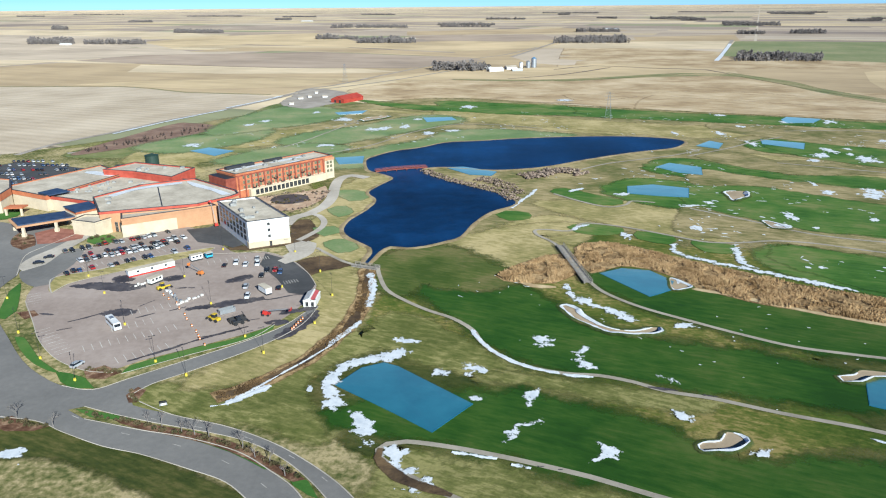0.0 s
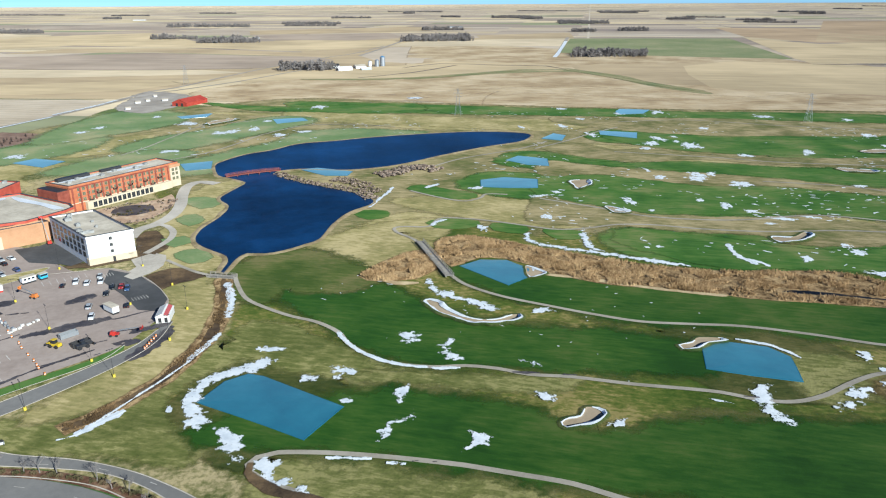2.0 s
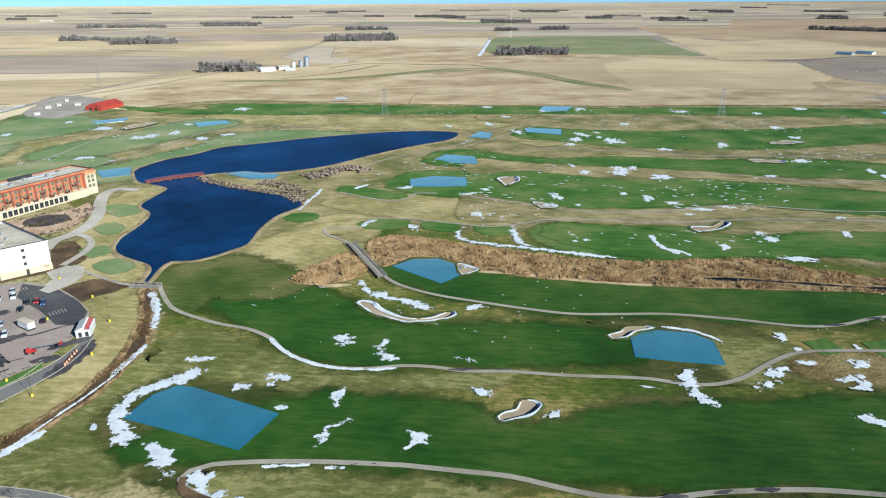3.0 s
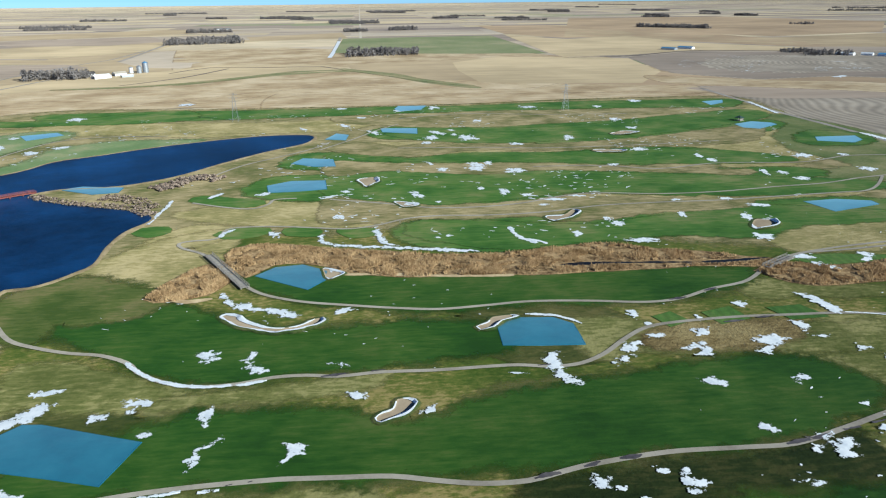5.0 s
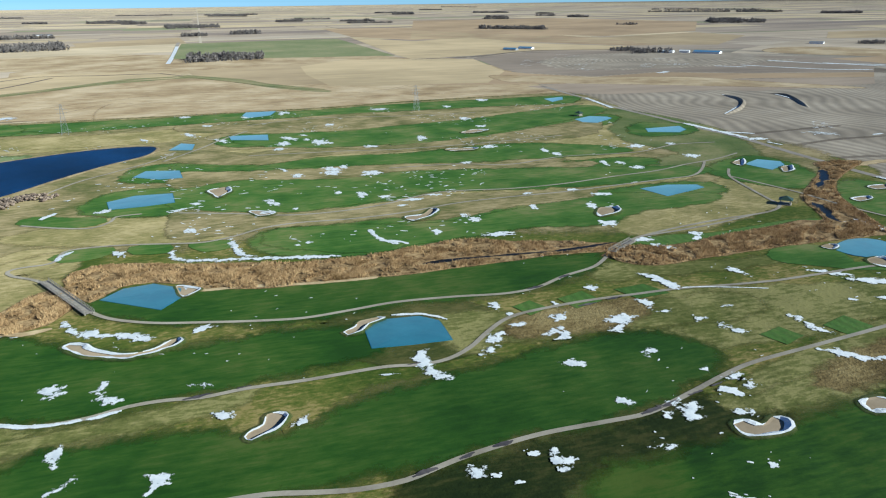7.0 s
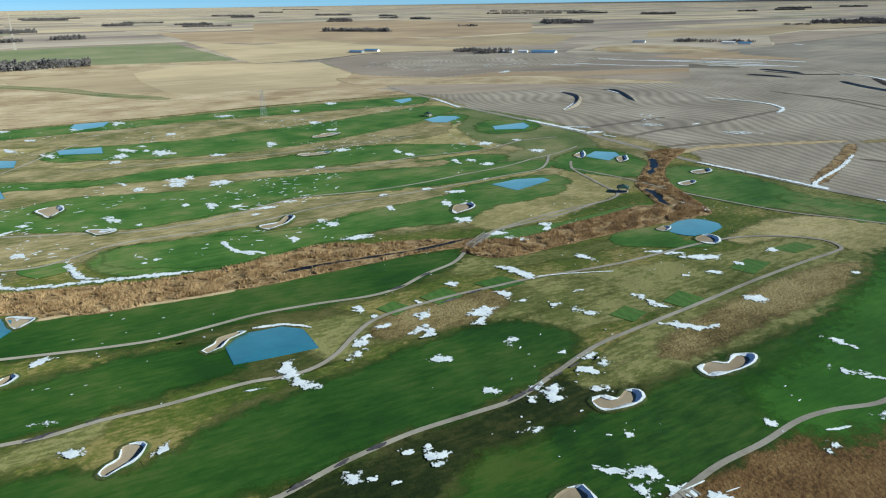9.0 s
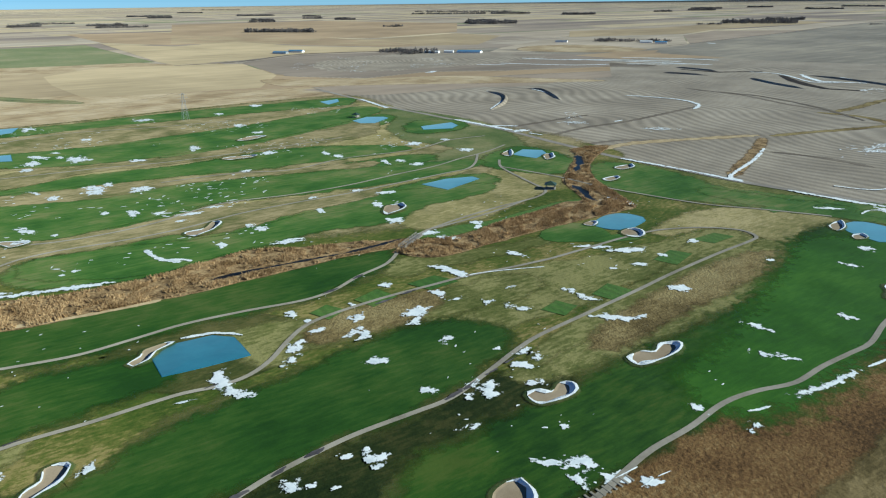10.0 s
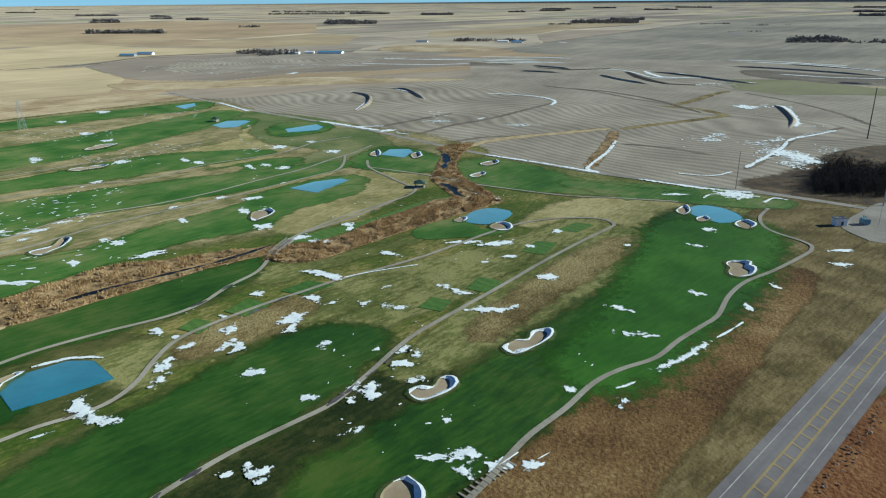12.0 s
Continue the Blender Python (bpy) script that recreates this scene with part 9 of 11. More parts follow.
barn("farm_shed", 1300, 1193, -76, 36, 14, 3.4, 5.6, M_WALLW, M_BLUE, "pale metal farm shed beside a far grove")
barn("farm_shed", 1930, 543, -78, 31, 12, 3.4, 5.6, M_WALLW, M_WALLW, "pale metal farm shed beside a far grove")
barn("farm_shed", 1912, 499, -78, 30, 12, 3.4, 5.6, M_WALLW, M_BLUE, "pale metal farm shed beside a far grove")
barn("farm_shed", 1885, 762, -78, 32, 13, 3.4, 5.6, M_WALLW, M_STEEL, "pale metal farm shed beside a far grove")
barn("farm_shed", -1194, 2286, -9, 33, 13, 3.4, 5.6, M_WALLW, M_WALLW, "pale metal farm shed beside a far grove")
barn("farm_shed", -147, 2358, -10, 41, 16, 3.4, 5.6, M_WALLW, M_STEEL, "pale metal farm shed beside a far grove")
barn("farm_shed", -118, 2469, -10, 19, 8, 3.4, 5.6, M_WALLW, M_STEEL, "pale metal farm shed beside a far grove")
barn("farm_shed", 2269, 2153, -81, 25, 10, 3.4, 5.6, M_WALLW, M_WALLW, "pale metal farm shed beside a far grove")
barn("farm_shed", 2460, -57, -80, 42, 17, 3.4, 5.6, M_BLUE, M_BLUE, "pale metal farm shed beside a far grove")
barn("farm_shed", 729, 3280, -14, 61, 24, 3.4, 5.6, M_WALLW, M_STEEL, "pale metal farm shed beside a far grove")
barn("farm_shed", -1045, 5513, -21, 83, 33, 3.4, 5.6, M_WALLW, M_WALLW, "pale metal farm shed beside a far grove")
barn("yard_shed", -183.3, 889.2, 24, 5.9, 3.2, 2.2, 2.9, M_WALLW, M_ROOF, "small white shed in the gravel yard", "shed", False)
barn("yard_shed", -175.1, 905.6, 24, 4.5, 3.2, 2.2, 2.9, M_WALLW, M_ROOF, "small white shed in the gravel yard", "shed", False)
barn("yard_shed", -183.7, 837.0, 24, 5.2, 2.6, 2.2, 2.9, M_WALLW, M_ROOF, "low grey shed in the gravel yard", "shed", False)
barn("yard_shed", -155.5, 904.4, 24, 6.5, 2.6, 2.2, 2.9, M_WALLW, M_ROOF, "long pale shed beside the red barn", "shed", False)
barn("yard_shed", -173.8, 947.4, 24, 3.9, 2.6, 2.2, 2.9, M_WALLW, M_ROOF, "small grey shed in the gravel yard", "shed", False)
# ---- trees ----
def limb(verts, faces, a, b, ra, rb, sides=4):
    d = (b - a).normalized()
    u = d.orthogonal().normalized()
    v = d.cross(u)
    i = len(verts)
    for p, r in ((a, ra), (b, rb)):
        for k in range(sides):
            t = 2 * math.pi * k / sides
            verts.append(tuple(p + u * r * math.cos(t) + v * r * math.sin(t)))
    faces += [(i + k, i + (k + 1) % sides, i + sides + (k + 1) % sides, i + sides + k) for k in range(sides)]


def bare_tree_mesh(name, h, spread, seed, levels=4, kids=3):
    """A leafless tree: tapered trunk, limbs and fine twigs."""
    rnd = random.Random(seed)
    verts, faces = [], []

    def grow(p, way, length, r, level):
        q = p + way * length
        limb(verts, faces, p, q, r, r * 0.62, 5 if level == 0 else 3)
        if level == levels:
            return
        for _ in range(kids + (level > 0)):
            w = (way + Vector((rnd.gauss(0, spread), rnd.gauss(0, spread), rnd.uniform(-0.05, 0.35)))).normalized()
            grow(p.lerp(q, rnd.uniform(0.55, 1.0)), w, length * rnd.uniform(0.55, 0.8), r * 0.5, level + 1)

    grow(Vector((0, 0, 0)), Vector((rnd.gauss(0, 0.04), rnd.gauss(0, 0.04), 1)).normalized(), h * 0.36, h * 0.022 + 0.03, 0)
    me = bpy.data.meshes.new(name)
    me.from_pydata(verts, [], faces)
    me.materials.append(M_BARK)
    return me


TREE_SHAPES = [bare_tree_mesh("bare_tree", 6.0, 0.55, s) for s in range(4)]


def small_tree(x, y, size=1.0, k=0):
    ob = new("bare_tree", TREE_SHAPES[k % 4])
    ob.matrix_basis = pose(x, y, 0.3, 0, 0, 77 * k) @ Matrix.Scale(size, 4)
    tagged(ob, "small leafless ornamental tree in a planting bed", "tree", "trees of the entrance")


def wood(points, heights, seed, material, label, name="bare_wood", twigs=48, fine=1.0):
    """Many leafless trees of a far grove, as one mass: trunks and fans of twigs."""
    rnd, verts, faces = random.Random(seed), [], []
    for (x, y), h in zip(points, heights):
        bx, by, bz = lay(x, y)
        k = size_at(x, y)
        h *= k
        limb(verts, faces, Vector((bx, by, bz - 0.3)), Vector((bx, by, bz + h * 0.55)), h * 0.03, h * 0.012, 3)
        for _ in range(twigs):
            a, u = rnd.uniform(0, 6.283), rnd.random()
            z = bz + h * (0.06 + 0.94 * u)
            reach = h * 0.34 * math.sqrt(max(0.05, 1 - (2 * u - 0.9) ** 2)) * rnd.uniform(0.3, 1)
            c = Vector((bx + math.cos(a) * reach, by + math.sin(a) * reach, z))
            s = h * rnd.uniform(0.09, 0.19) * fine
            d = Vector((rnd.gauss(0, 1), rnd.gauss(0, 1), rnd.gauss(0.5, 0.8))).normalized() * s
            e = Vector((rnd.gauss(0, 1), rnd.gauss(0, 1), rnd.gauss(0, 1))).normalized() * s * 0.75
            i = len(verts)
            verts += [tuple(c - d), tuple(c + e), tuple(c + d)]
            faces.append((i, i + 1, i + 2))
    tagged(mesh_object(name, verts, faces, material), label, "wood", kind="stuff")


def grove(x0, y0, x1, y1, depth, h, count, seed, label="dark leafless farm grove on the plain", material=None, name="bare_wood"):
    rnd = random.Random(seed)
    a, b = Vector((x0, y0)), Vector((x1, y1))
    out = Vector((x0 + x1, y0 + y1)).normalized()
    pts, hs = [], []
    for _ in range(count):
        t = rnd.random()
        p = a.lerp(b, t) + out * depth * rnd.random() + Vector((rnd.gauss(0, 3), rnd.gauss(0, 3)))
        pts.append(tuple(p)); hs.append(h * rnd.uniform(0.6, 1.1) * (0.75 + 0.5 * noise.noise((p.x * 0.02, p.y * 0.02, seed))))
    wood(pts, hs, seed, material or M_BARK, label, name, 48, 1.5)


grove(-1340, 2342, -1186, 2318, 205, 17.0, 354, 1)
grove(-1147, 2312, -944, 2280, 74, 17.0, 168, 2)
grove(-1210, 3254, -976, 3202, 151, 17.0, 360, 3)
grove(-452, 2529, -308, 2503, 79, 17.0, 127, 4)
grove(-273, 2239, -97, 2211, 164, 17.0, 323, 5)
grove(-602, 3799, -203, 3691, 260, 17.0, 360, 6)
grove(-35, 3830, 219, 3758, 60, 15.2, 175, 7)
grove(-2108, 3922, -2011, 3898, 260, 17.0, 289, 8)
grove(-5873, 10094, -5331, 9808, 260, 17.0, 360, 9)
grove(-2444, 5666, -2231, 5590, 141, 17.0, 354, 10)
grove(-1676, 7534, -1297, 7343, 86, 17.0, 360, 11)
grove(315, 2144, 517, 2112, 213, 17.0, 360, 12)
grove(511, 2991, 695, 2949, 67, 17.0, 141, 13)
grove(561, 1426, 720, 1409, 112, 17.0, 199, 14)
grove(1347, 3619, 1518, 3567, 60, 15.5, 118, 15)
grove(2282, 4237, 2439, 4177, 102, 17.0, 191, 16)
grove(289, 5564, 573, 5443, 60, 17.0, 205, 17)
grove(1488, 5460, 1775, 5327, 60, 17.0, 211, 18)
grove(1041, 2649, 1128, 2631, 60, 17.0, 80, 19)
grove(1240, 2658, 1350, 2634, 60, 16.5, 80, 20)
grove(-22, 1269, 68, 1260, 60, 17.0, 80, 21)
grove(3209, 7318, 3494, 7110, 260, 17.0, 360, 22)
grove(2720, 8785, 3223, 8364, 60, 14.5, 360, 23)
grove(-3027, 8593, -2259, 8188, 260, 17.0, 360, 24)
grove(-5932, 11751, -4829, 11075, 260, 17.0, 360, 25)
grove(-1009, 8735, -592, 8480, 260, 17.0, 360, 26)
grove(1130, 8836, 1713, 8410, 260, 17.0, 360, 27)
grove(2129, 2208, 2298, 2010, 60, 14.7, 172, 28)
grove(1325, 911, 1386, 858, 60, 11.7, 80, 29)
grove(3387, 1901, 3475, 1778, 260, 17.0, 360, 30)
grove(2711, 4755, 2853, 4511, 60, 13.0, 187, 31)
grove(2350, 3534, 2505, 3313, 60, 13.5, 180, 32)
grove(4231, 5597, 4321, 5372, 60, 16.7, 161, 33)
grove(2157, 2243, 2210, 1924, 60, 14.5, 215, 34)
grove(3369, 1901, 3391, 1631, 60, 17.0, 180, 35)
grove(1930, 681, 1948, 593, 60, 9.8, 80, 36)
grove(1948, 593, 1969, 489, 60, 8.2, 80, 37)
grove(3474, 648, 3500, 336, 260, 17.0, 360, 38)
grove(1953, -162, 1982, -297, 152, 17.0, 232, 39)
grove(1936, -291, 1962, -411, 60, 17.0, 81, 40)
grove(5364, 2174, 5349, 1902, 260, 17.0, 360, 41)
grove(7063, 1625, 7017, 1369, 260, 17.0, 360, 42)
grove(4768, -747, 4765, -881, 260, 17.0, 360, 43)
grove(6872, 4525, 6694, 3227, 260, 17.0, 360, 44)
grove(8213, 1858, 8128, 1525, 233, 17.0, 360, 45)
grove(9192, 489, 9045, 80, 260, 17.0, 360, 46)
grove(3929, 3234, 3936, 3062, 60, 16.2, 114, 47)
grove(4857, 4361, 4853, 4158, 60, 15.5, 135, 48)
grove(10045, 11615, 9724, 10214, 260, 17.0, 360, 49)
grove(1365, 996, 1381, 933, 60, 9.4, 80, 50)
grove(2534, -38, 2551, -138, 60, 8.2, 80, 51)
grove(3374, 68, 3385, -46, 60, 8.1, 80, 52)
grove(3009, 6934, 3186, 6451, 260, 17.0, 360, 53)
grove(4633, 6444, 4759, 5928, 260, 17.0, 360, 54)
grove(3289, 3389, 3361, 3240, 60, 15.1, 110, 55)
grove(4179, 3747, 4231, 3606, 60, 13.4, 100, 56)
grove(2792, 2013, 2843, 1935, 60, 11.0, 80, 57)
grove(5556, 3689, 5703, 3007, 260, 17.0, 360, 58)
grove(5711, 2968, 5784, 2632, 260, 17.0, 360, 59)
grove(3202, 1794, 3328, 1587, 260, 17.0, 360, 60)
grove(1142, 5679, 1252, 5489, 68, 17.0, 166, 61)
grove(1423, 5193, 1658, 4790, 60, 16.8, 311, 62)
grove(1411, 3820, 1596, 3545, 193, 17.0, 360, 63)
grove(2565, 3936, 2678, 3725, 60, 14.9, 159, 64)
grove(6781, 8317, 6805, 7852, 60, 16.9, 310, 65)
grove(5083, 5385, 5069, 4888, 260, 17.0, 360, 66)
grove(3655, 3737, 3666, 3541, 60, 16.6, 130, 67)
grove(6496, 1780, 6474, 1617, 60, 16.1, 109, 68)
grove(9002, 1417, 8913, 1140, 260, 17.0, 360, 69)
grove(7543, 691, 7470, 369, 75, 17.0, 274, 70)
grove(8555, -1276, 8456, -1549, 260, 17.0, 360, 71)
grove(6126, -919, 6098, -1122, 162, 17.0, 360, 72)
grove(3133, -126, 3150, -268, 60, 10.1, 95, 73)
grove(3311, 721, 3321, 620, 60, 8.1, 80, 74)
grove(4039, 542, 4046, 366, 60, 16.3, 117, 75)
grove(-1408, 6056, -1264, 5999, 260, 17.0, 360, 76)
grove(-49, 4164, 262, 4064, 60, 16.5, 217, 77)
grove(1491, 4731, 1626, 4679, 60, 15.9, 96, 78)
grove(1123, 7525, 1231, 7468, 260, 17.0, 352, 79)
grove(3267, 7636, 3744, 7339, 260, 17.0, 360, 80)
# ---- cars ----
PAINTS = [plain_paint(n, c, 0.25, 0.0, 0.6) for n, c in (("white_car_paint", (0.75, 0.76, 0.77)), ("black_car_paint", (0.015, 0.016, 0.018)), ("silver_car_paint", (0.42, 0.44, 0.46)), ("red_car_paint", (0.35, 0.02, 0.02)), ("blue_car_paint", (0.05, 0.1, 0.22)), ("grey_car_paint", (0.1, 0.105, 0.11)))]
TONES = ("white", "black", "silver", "red", "dark blue", "dark grey")


def wheel_mesh(r, w):
    bm = bmesh.new()
    bmesh.ops.create_cone(bm, cap_ends=True, segments=14, radius1=r, radius2=r, depth=w, matrix=pose(0, 0, 0, 90))
    me = bpy.data.meshes.new("wheel"); bm.to_mesh(me); bm.free(); me.materials.append(M_TYRE)
    return me


def shaped(profile, half, taper):
    """A body drawn from its side profile (x, z), narrowed by taper above its waist."""
    bm = bmesh.new()
    a = [bm.verts.new((x, -half * (1 - taper * k), z)) for x, z, k in profile]
    b = [bm.verts.new((x, half * (1 - taper * k), z)) for x, z, k in profile]
    bm.faces.new(a); bm.faces.new(b[::-1])
    n = len(profile)
    for i in range(n):
        j = (i + 1) % n
        bm.faces.new((a[j], a[i], b[i], b[j]))
    bmesh.ops.recalc_face_normals(bm, faces=bm.faces[:])
    return bm


WHEEL = wheel_mesh(0.34, 0.24)


def make_car(tone, tall):
    thing = new("parked_car")
    hood, roof = (0.95, 1.45) if not tall else (1.1, 1.78)
    part("body", shaped([(-2.3, 0.35, 0), (2.3, 0.35, 0), (2.38, 0.6, 0), (2.25, hood * 0.82, 0.06), (1.1, hood, 0.06), (-1.7, hood + 0.03, 0.06), (-2.3, hood, 0.06), (-2.36, 0.6, 0)], 0.92, 1.0), PAINTS[tone], thing)
    back = -2.1 if tall else -1.75
    part("glazing", shaped([(1.15, hood, 0), (0.45, roof - 0.06, 0.18), (back + 0.45, roof - 0.06, 0.18), (back, hood, 0)], 0.86, 1.0), M_GLASS, thing, "dark car windows")
    part("roof", shaped([(0.5, roof - 0.07, 0), (0.4, roof, 0.1), (back + 0.5, roof, 0.1), (back + 0.4, roof - 0.07, 0)], 0.72, 1.0), PAINTS[tone], thing)
    for x in (-1.45, 1.45):
        for y in (-0.82, 0.82):
            w = new("wheel", WHEEL)
            w.location, w.parent = (x, y, 0.34), thing
    for y in (-0.62, 0.62):
        part("headlight", boxes((2.28, y - 0.18, 0.62, 2.36, y + 0.18, 0.76)), M_WHITE, thing)
        part("tail_light", boxes((-2.38, y - 0.16, 0.66, -2.3, y + 0.16, 0.84)), M_REDBARN, thing)
    return tagged(thing, f"{TONES[tone]} {'sport utility car' if tall else 'saloon car'} parked on asphalt", "car", "cars in the parking lots")


CARS = {}


def park(rows, turn, seed, high=0.38):
    """Cars at plan places: x, y, tone."""
    rnd = random.Random(seed)
    for x, y, tone in rows:
        key = (tone, rnd.random() < 0.5)
        m = pose(x, y, high, 0, 0, turn + rnd.choice((0, 180)) + rnd.uniform(-2, 2)) @ Matrix.Scale(rnd.uniform(0.95, 1.06), 4)
        if key in CARS:
            copy_thing(CARS[key], m)
        else:
            CARS[key] = make_car(*key)
            CARS[key].matrix_basis = m


park([(-182.0, 314.6, 5), (-179.2, 315.9, 1), (-175.7, 318.7, 1), (-173.3, 320.1, 5), (-170.4, 324.3, 1), (-168.6, 326.4, 3), (-163.9, 328.1, 5), (-161.6, 329.2, 2), (-157.4, 332.2, 3), (-155.4, 334.0, 1), (-153.1, 335.2, 2), (-151.7, 337.6, 0), (-149.4, 338.8, 2), (-144.4, 344.5, 1)], 131, 1)
park([(-169.1, 307.6, 1), (-167.6, 310.2, 3), (-168.4, 301.6, 0), (-165.6, 302.3, 5), (-163.7, 304.9, 2), (-162.1, 306.7, 1), (-160.5, 308.8, 0), (-157.3, 308.7, 2), (-155.5, 310.8, 0), (-153.7, 311.9, 3), (-151.2, 313.5, 0), (-148.9, 314.6, 2), (-147.3, 316.8, 0), (-145.2, 318.1, 2), (-142.8, 318.9, 1), (-140.8, 320.0, 0), (-139.6, 322.9, 2), (-137.8, 325.2, 1)], 131, 2)
park([(-162.1, 315.1, 1), (-158.8, 315.0, 5), (-157.0, 316.9, 4), (-154.5, 317.5, 1), (-152.2, 320.2, 2), (-151.0, 321.9, 2), (-150.1, 324.8, 1), (-144.6, 325.9, 1), (-142.2, 325.9, 2), (-140.7, 328.8, 3), (-138.7, 331.2, 0), (-136.9, 333.6, 2), (-133.5, 327.5, 1), (-132.9, 334.8, 0)], 131, 3)
park([(-166.2, 285.1, 1), (-164.8, 288.2, 1), (-162.6, 289.3, 4), (-158.6, 292.4, 3), (-151.4, 295.2, 2), (-149.9, 297.4, 1), (-146.4, 300.7, 1), (-144.5, 302.7, 5), (-140.1, 305.0, 1), (-138.3, 307.1, 4), (-129.3, 312.8, 2), (-125.2, 318.3, 4)], 131, 4)
park([(-186.2, 299.3, 1), (-185.6, 306.9, 1)], 201, 5)
park([(-100.1, 294.4, 1), (-95.7, 297.3, 0), (-90.8, 295.2, 0), (-87.7, 302.8, 2), (-85.7, 295.9, 0), (-79.5, 288.0, 1), (-76.1, 288.4, 3), (-73.2, 285.5, 4), (-80.3, 281.7, 1), (-83.7, 269.1, 2), (-80.3, 258.8, 0), (-69.7, 267.6, 1)], 96, 6)
park([(-120.5, 202.6, 2)], 71, 7)
park([(-327.6, 522.2, 5), (-323.9, 522.0, 1), (-320.2, 521.9, 1), (-316.5, 521.8, 3), (-312.7, 521.7, 0), (-309.0, 521.5, 2), (-305.3, 521.4, 2), (-297.9, 521.2, 2), (-330.1, 508.5, 1), (-322.8, 508.3, 2), (-315.6, 508.0, 2), (-312.0, 507.9, 2), (-308.4, 507.8, 5), (-304.7, 507.7, 2), (-297.5, 507.4, 4), (-293.9, 507.3, 5), (-290.3, 507.2, 4), (-286.7, 507.1, 5), (-283.1, 507.0, 0), (-279.5, 506.9, 5), (-325.1, 493.4, 5), (-321.5, 493.3, 1), (-314.5, 493.1, 2), (-311.0, 493.0, 4), (-304.0, 492.8, 3), (-296.9, 492.6, 3), (-293.4, 492.4, 1), (-289.9, 492.3, 1), (-279.4, 492.0, 2), (-275.9, 491.9, 1)], 133, 20, 0.4)
park([(-272.4, 491.8, 5), (-265.4, 491.6, 1), (-324.4, 479.3, 5), (-320.9, 479.2, 2), (-317.5, 479.1, 0), (-314.1, 479.0, 2), (-310.6, 478.9, 5), (-307.2, 478.8, 2), (-303.8, 478.7, 0), (-297.0, 478.5, 2), (-283.3, 478.1, 5), (-279.9, 478.0, 5), (-327.6, 466.0, 4), (-324.3, 465.9, 1), (-320.9, 465.8, 0), (-314.3, 465.6, 4), (-310.9, 465.5, 4), (-307.6, 465.4, 2), (-297.6, 465.1, 2), (-294.3, 465.0, 2), (-290.9, 464.9, 4), (-287.6, 464.8, 2), (-284.3, 464.7, 5), (-281.0, 464.6, 3), (-330.7, 453.4, 1), (-327.5, 453.3, 3), (-324.2, 453.2, 2), (-320.9, 453.1, 0), (-317.7, 453.0, 5), (-307.9, 452.7, 0)], 133, 50, 0.4)
park([(-301.4, 452.5, 4), (-298.2, 452.4, 0), (-294.9, 452.4, 2), (-291.7, 452.3, 1), (-288.5, 452.2, 4), (-285.2, 452.1, 2)], 133, 80, 0.4)


# ---- vehicles and gear of the building works ----
def wheels(thing, spots, r=0.5, w=0.35):
    me = wheel_mesh(r, w)
    for x, y in spots:
        o = new("wheel", me)
        o.location, o.parent = (x, y, r), thing


def make_bus(x, y, turn):
    thing = new("shuttle_bus")
    part("body", shaped([(-5, 0.5, 0), (5, 0.5, 0), (5.05, 1.4, 0), (4.8, 2.9, 0.04), (4.5, 3.1, 0.1), (-4.8, 3.1, 0.1), (-5, 2.9, 0.04)], 1.25, 1.0), M_WALLW, thing)
    for s in (-1, 1):
        for k in range(6):
            part("window", boxes((-4.4 + k * 1.45, s * 1.24 - 0.03, 1.7, -3.2 + k * 1.45, s * 1.24 + 0.03, 2.6)), M_GLASS, thing)
    part("windscreen", boxes((4.85, -1.05, 1.6, 5.02, 1.05, 2.7)), M_GLASS, thing)
    part("roof_unit", boxes((-2.5, -0.7, 3.1, 0, 0.7, 3.35)), M_STEEL, thing)
    wheels(thing, [(-3.2, -1.05), (-3.2, 1.05), (3.2, -1.05), (3.2, 1.05)])
    thing.matrix_basis = pose(x, y, 0.37, 0, 0, turn)
    tagged(thing, "long white shuttle bus standing alone on the lot", "bus")


def make_trailer(x, y, turn, length, width, h, material, label, name="site_trailer"):
    thing = new(name)
    part("body", boxes((-length / 2, -width / 2, 0.7, length / 2, width / 2, h)), material, thing)
    part("roof", boxes((-length / 2 - 0.15, -width / 2 - 0.15, h, length / 2 + 0.15, width / 2 + 0.15, h + 0.18)), M_ROOF, thing)
    part("skirt", boxes((-length / 2 + 0.1, -width / 2 + 0.1, 0, length / 2 - 0.1, width / 2 - 0.1, 0.7)), M_REDP if length > 15 else M_DARK, thing)
    for k in range(3):
        part("window", boxes((-length * 0.3 + k * length * 0.3 - 0.5, -width / 2 - 0.05, 1.6, -length * 0.3 + k * length * 0.3 + 0.5, -width / 2 + 0.05, 2.4)), M_GLASS, thing)
    thing.matrix_basis = pose(x, y, 0.38, 0, 0, turn)
    tagged(thing, label, "trailer")


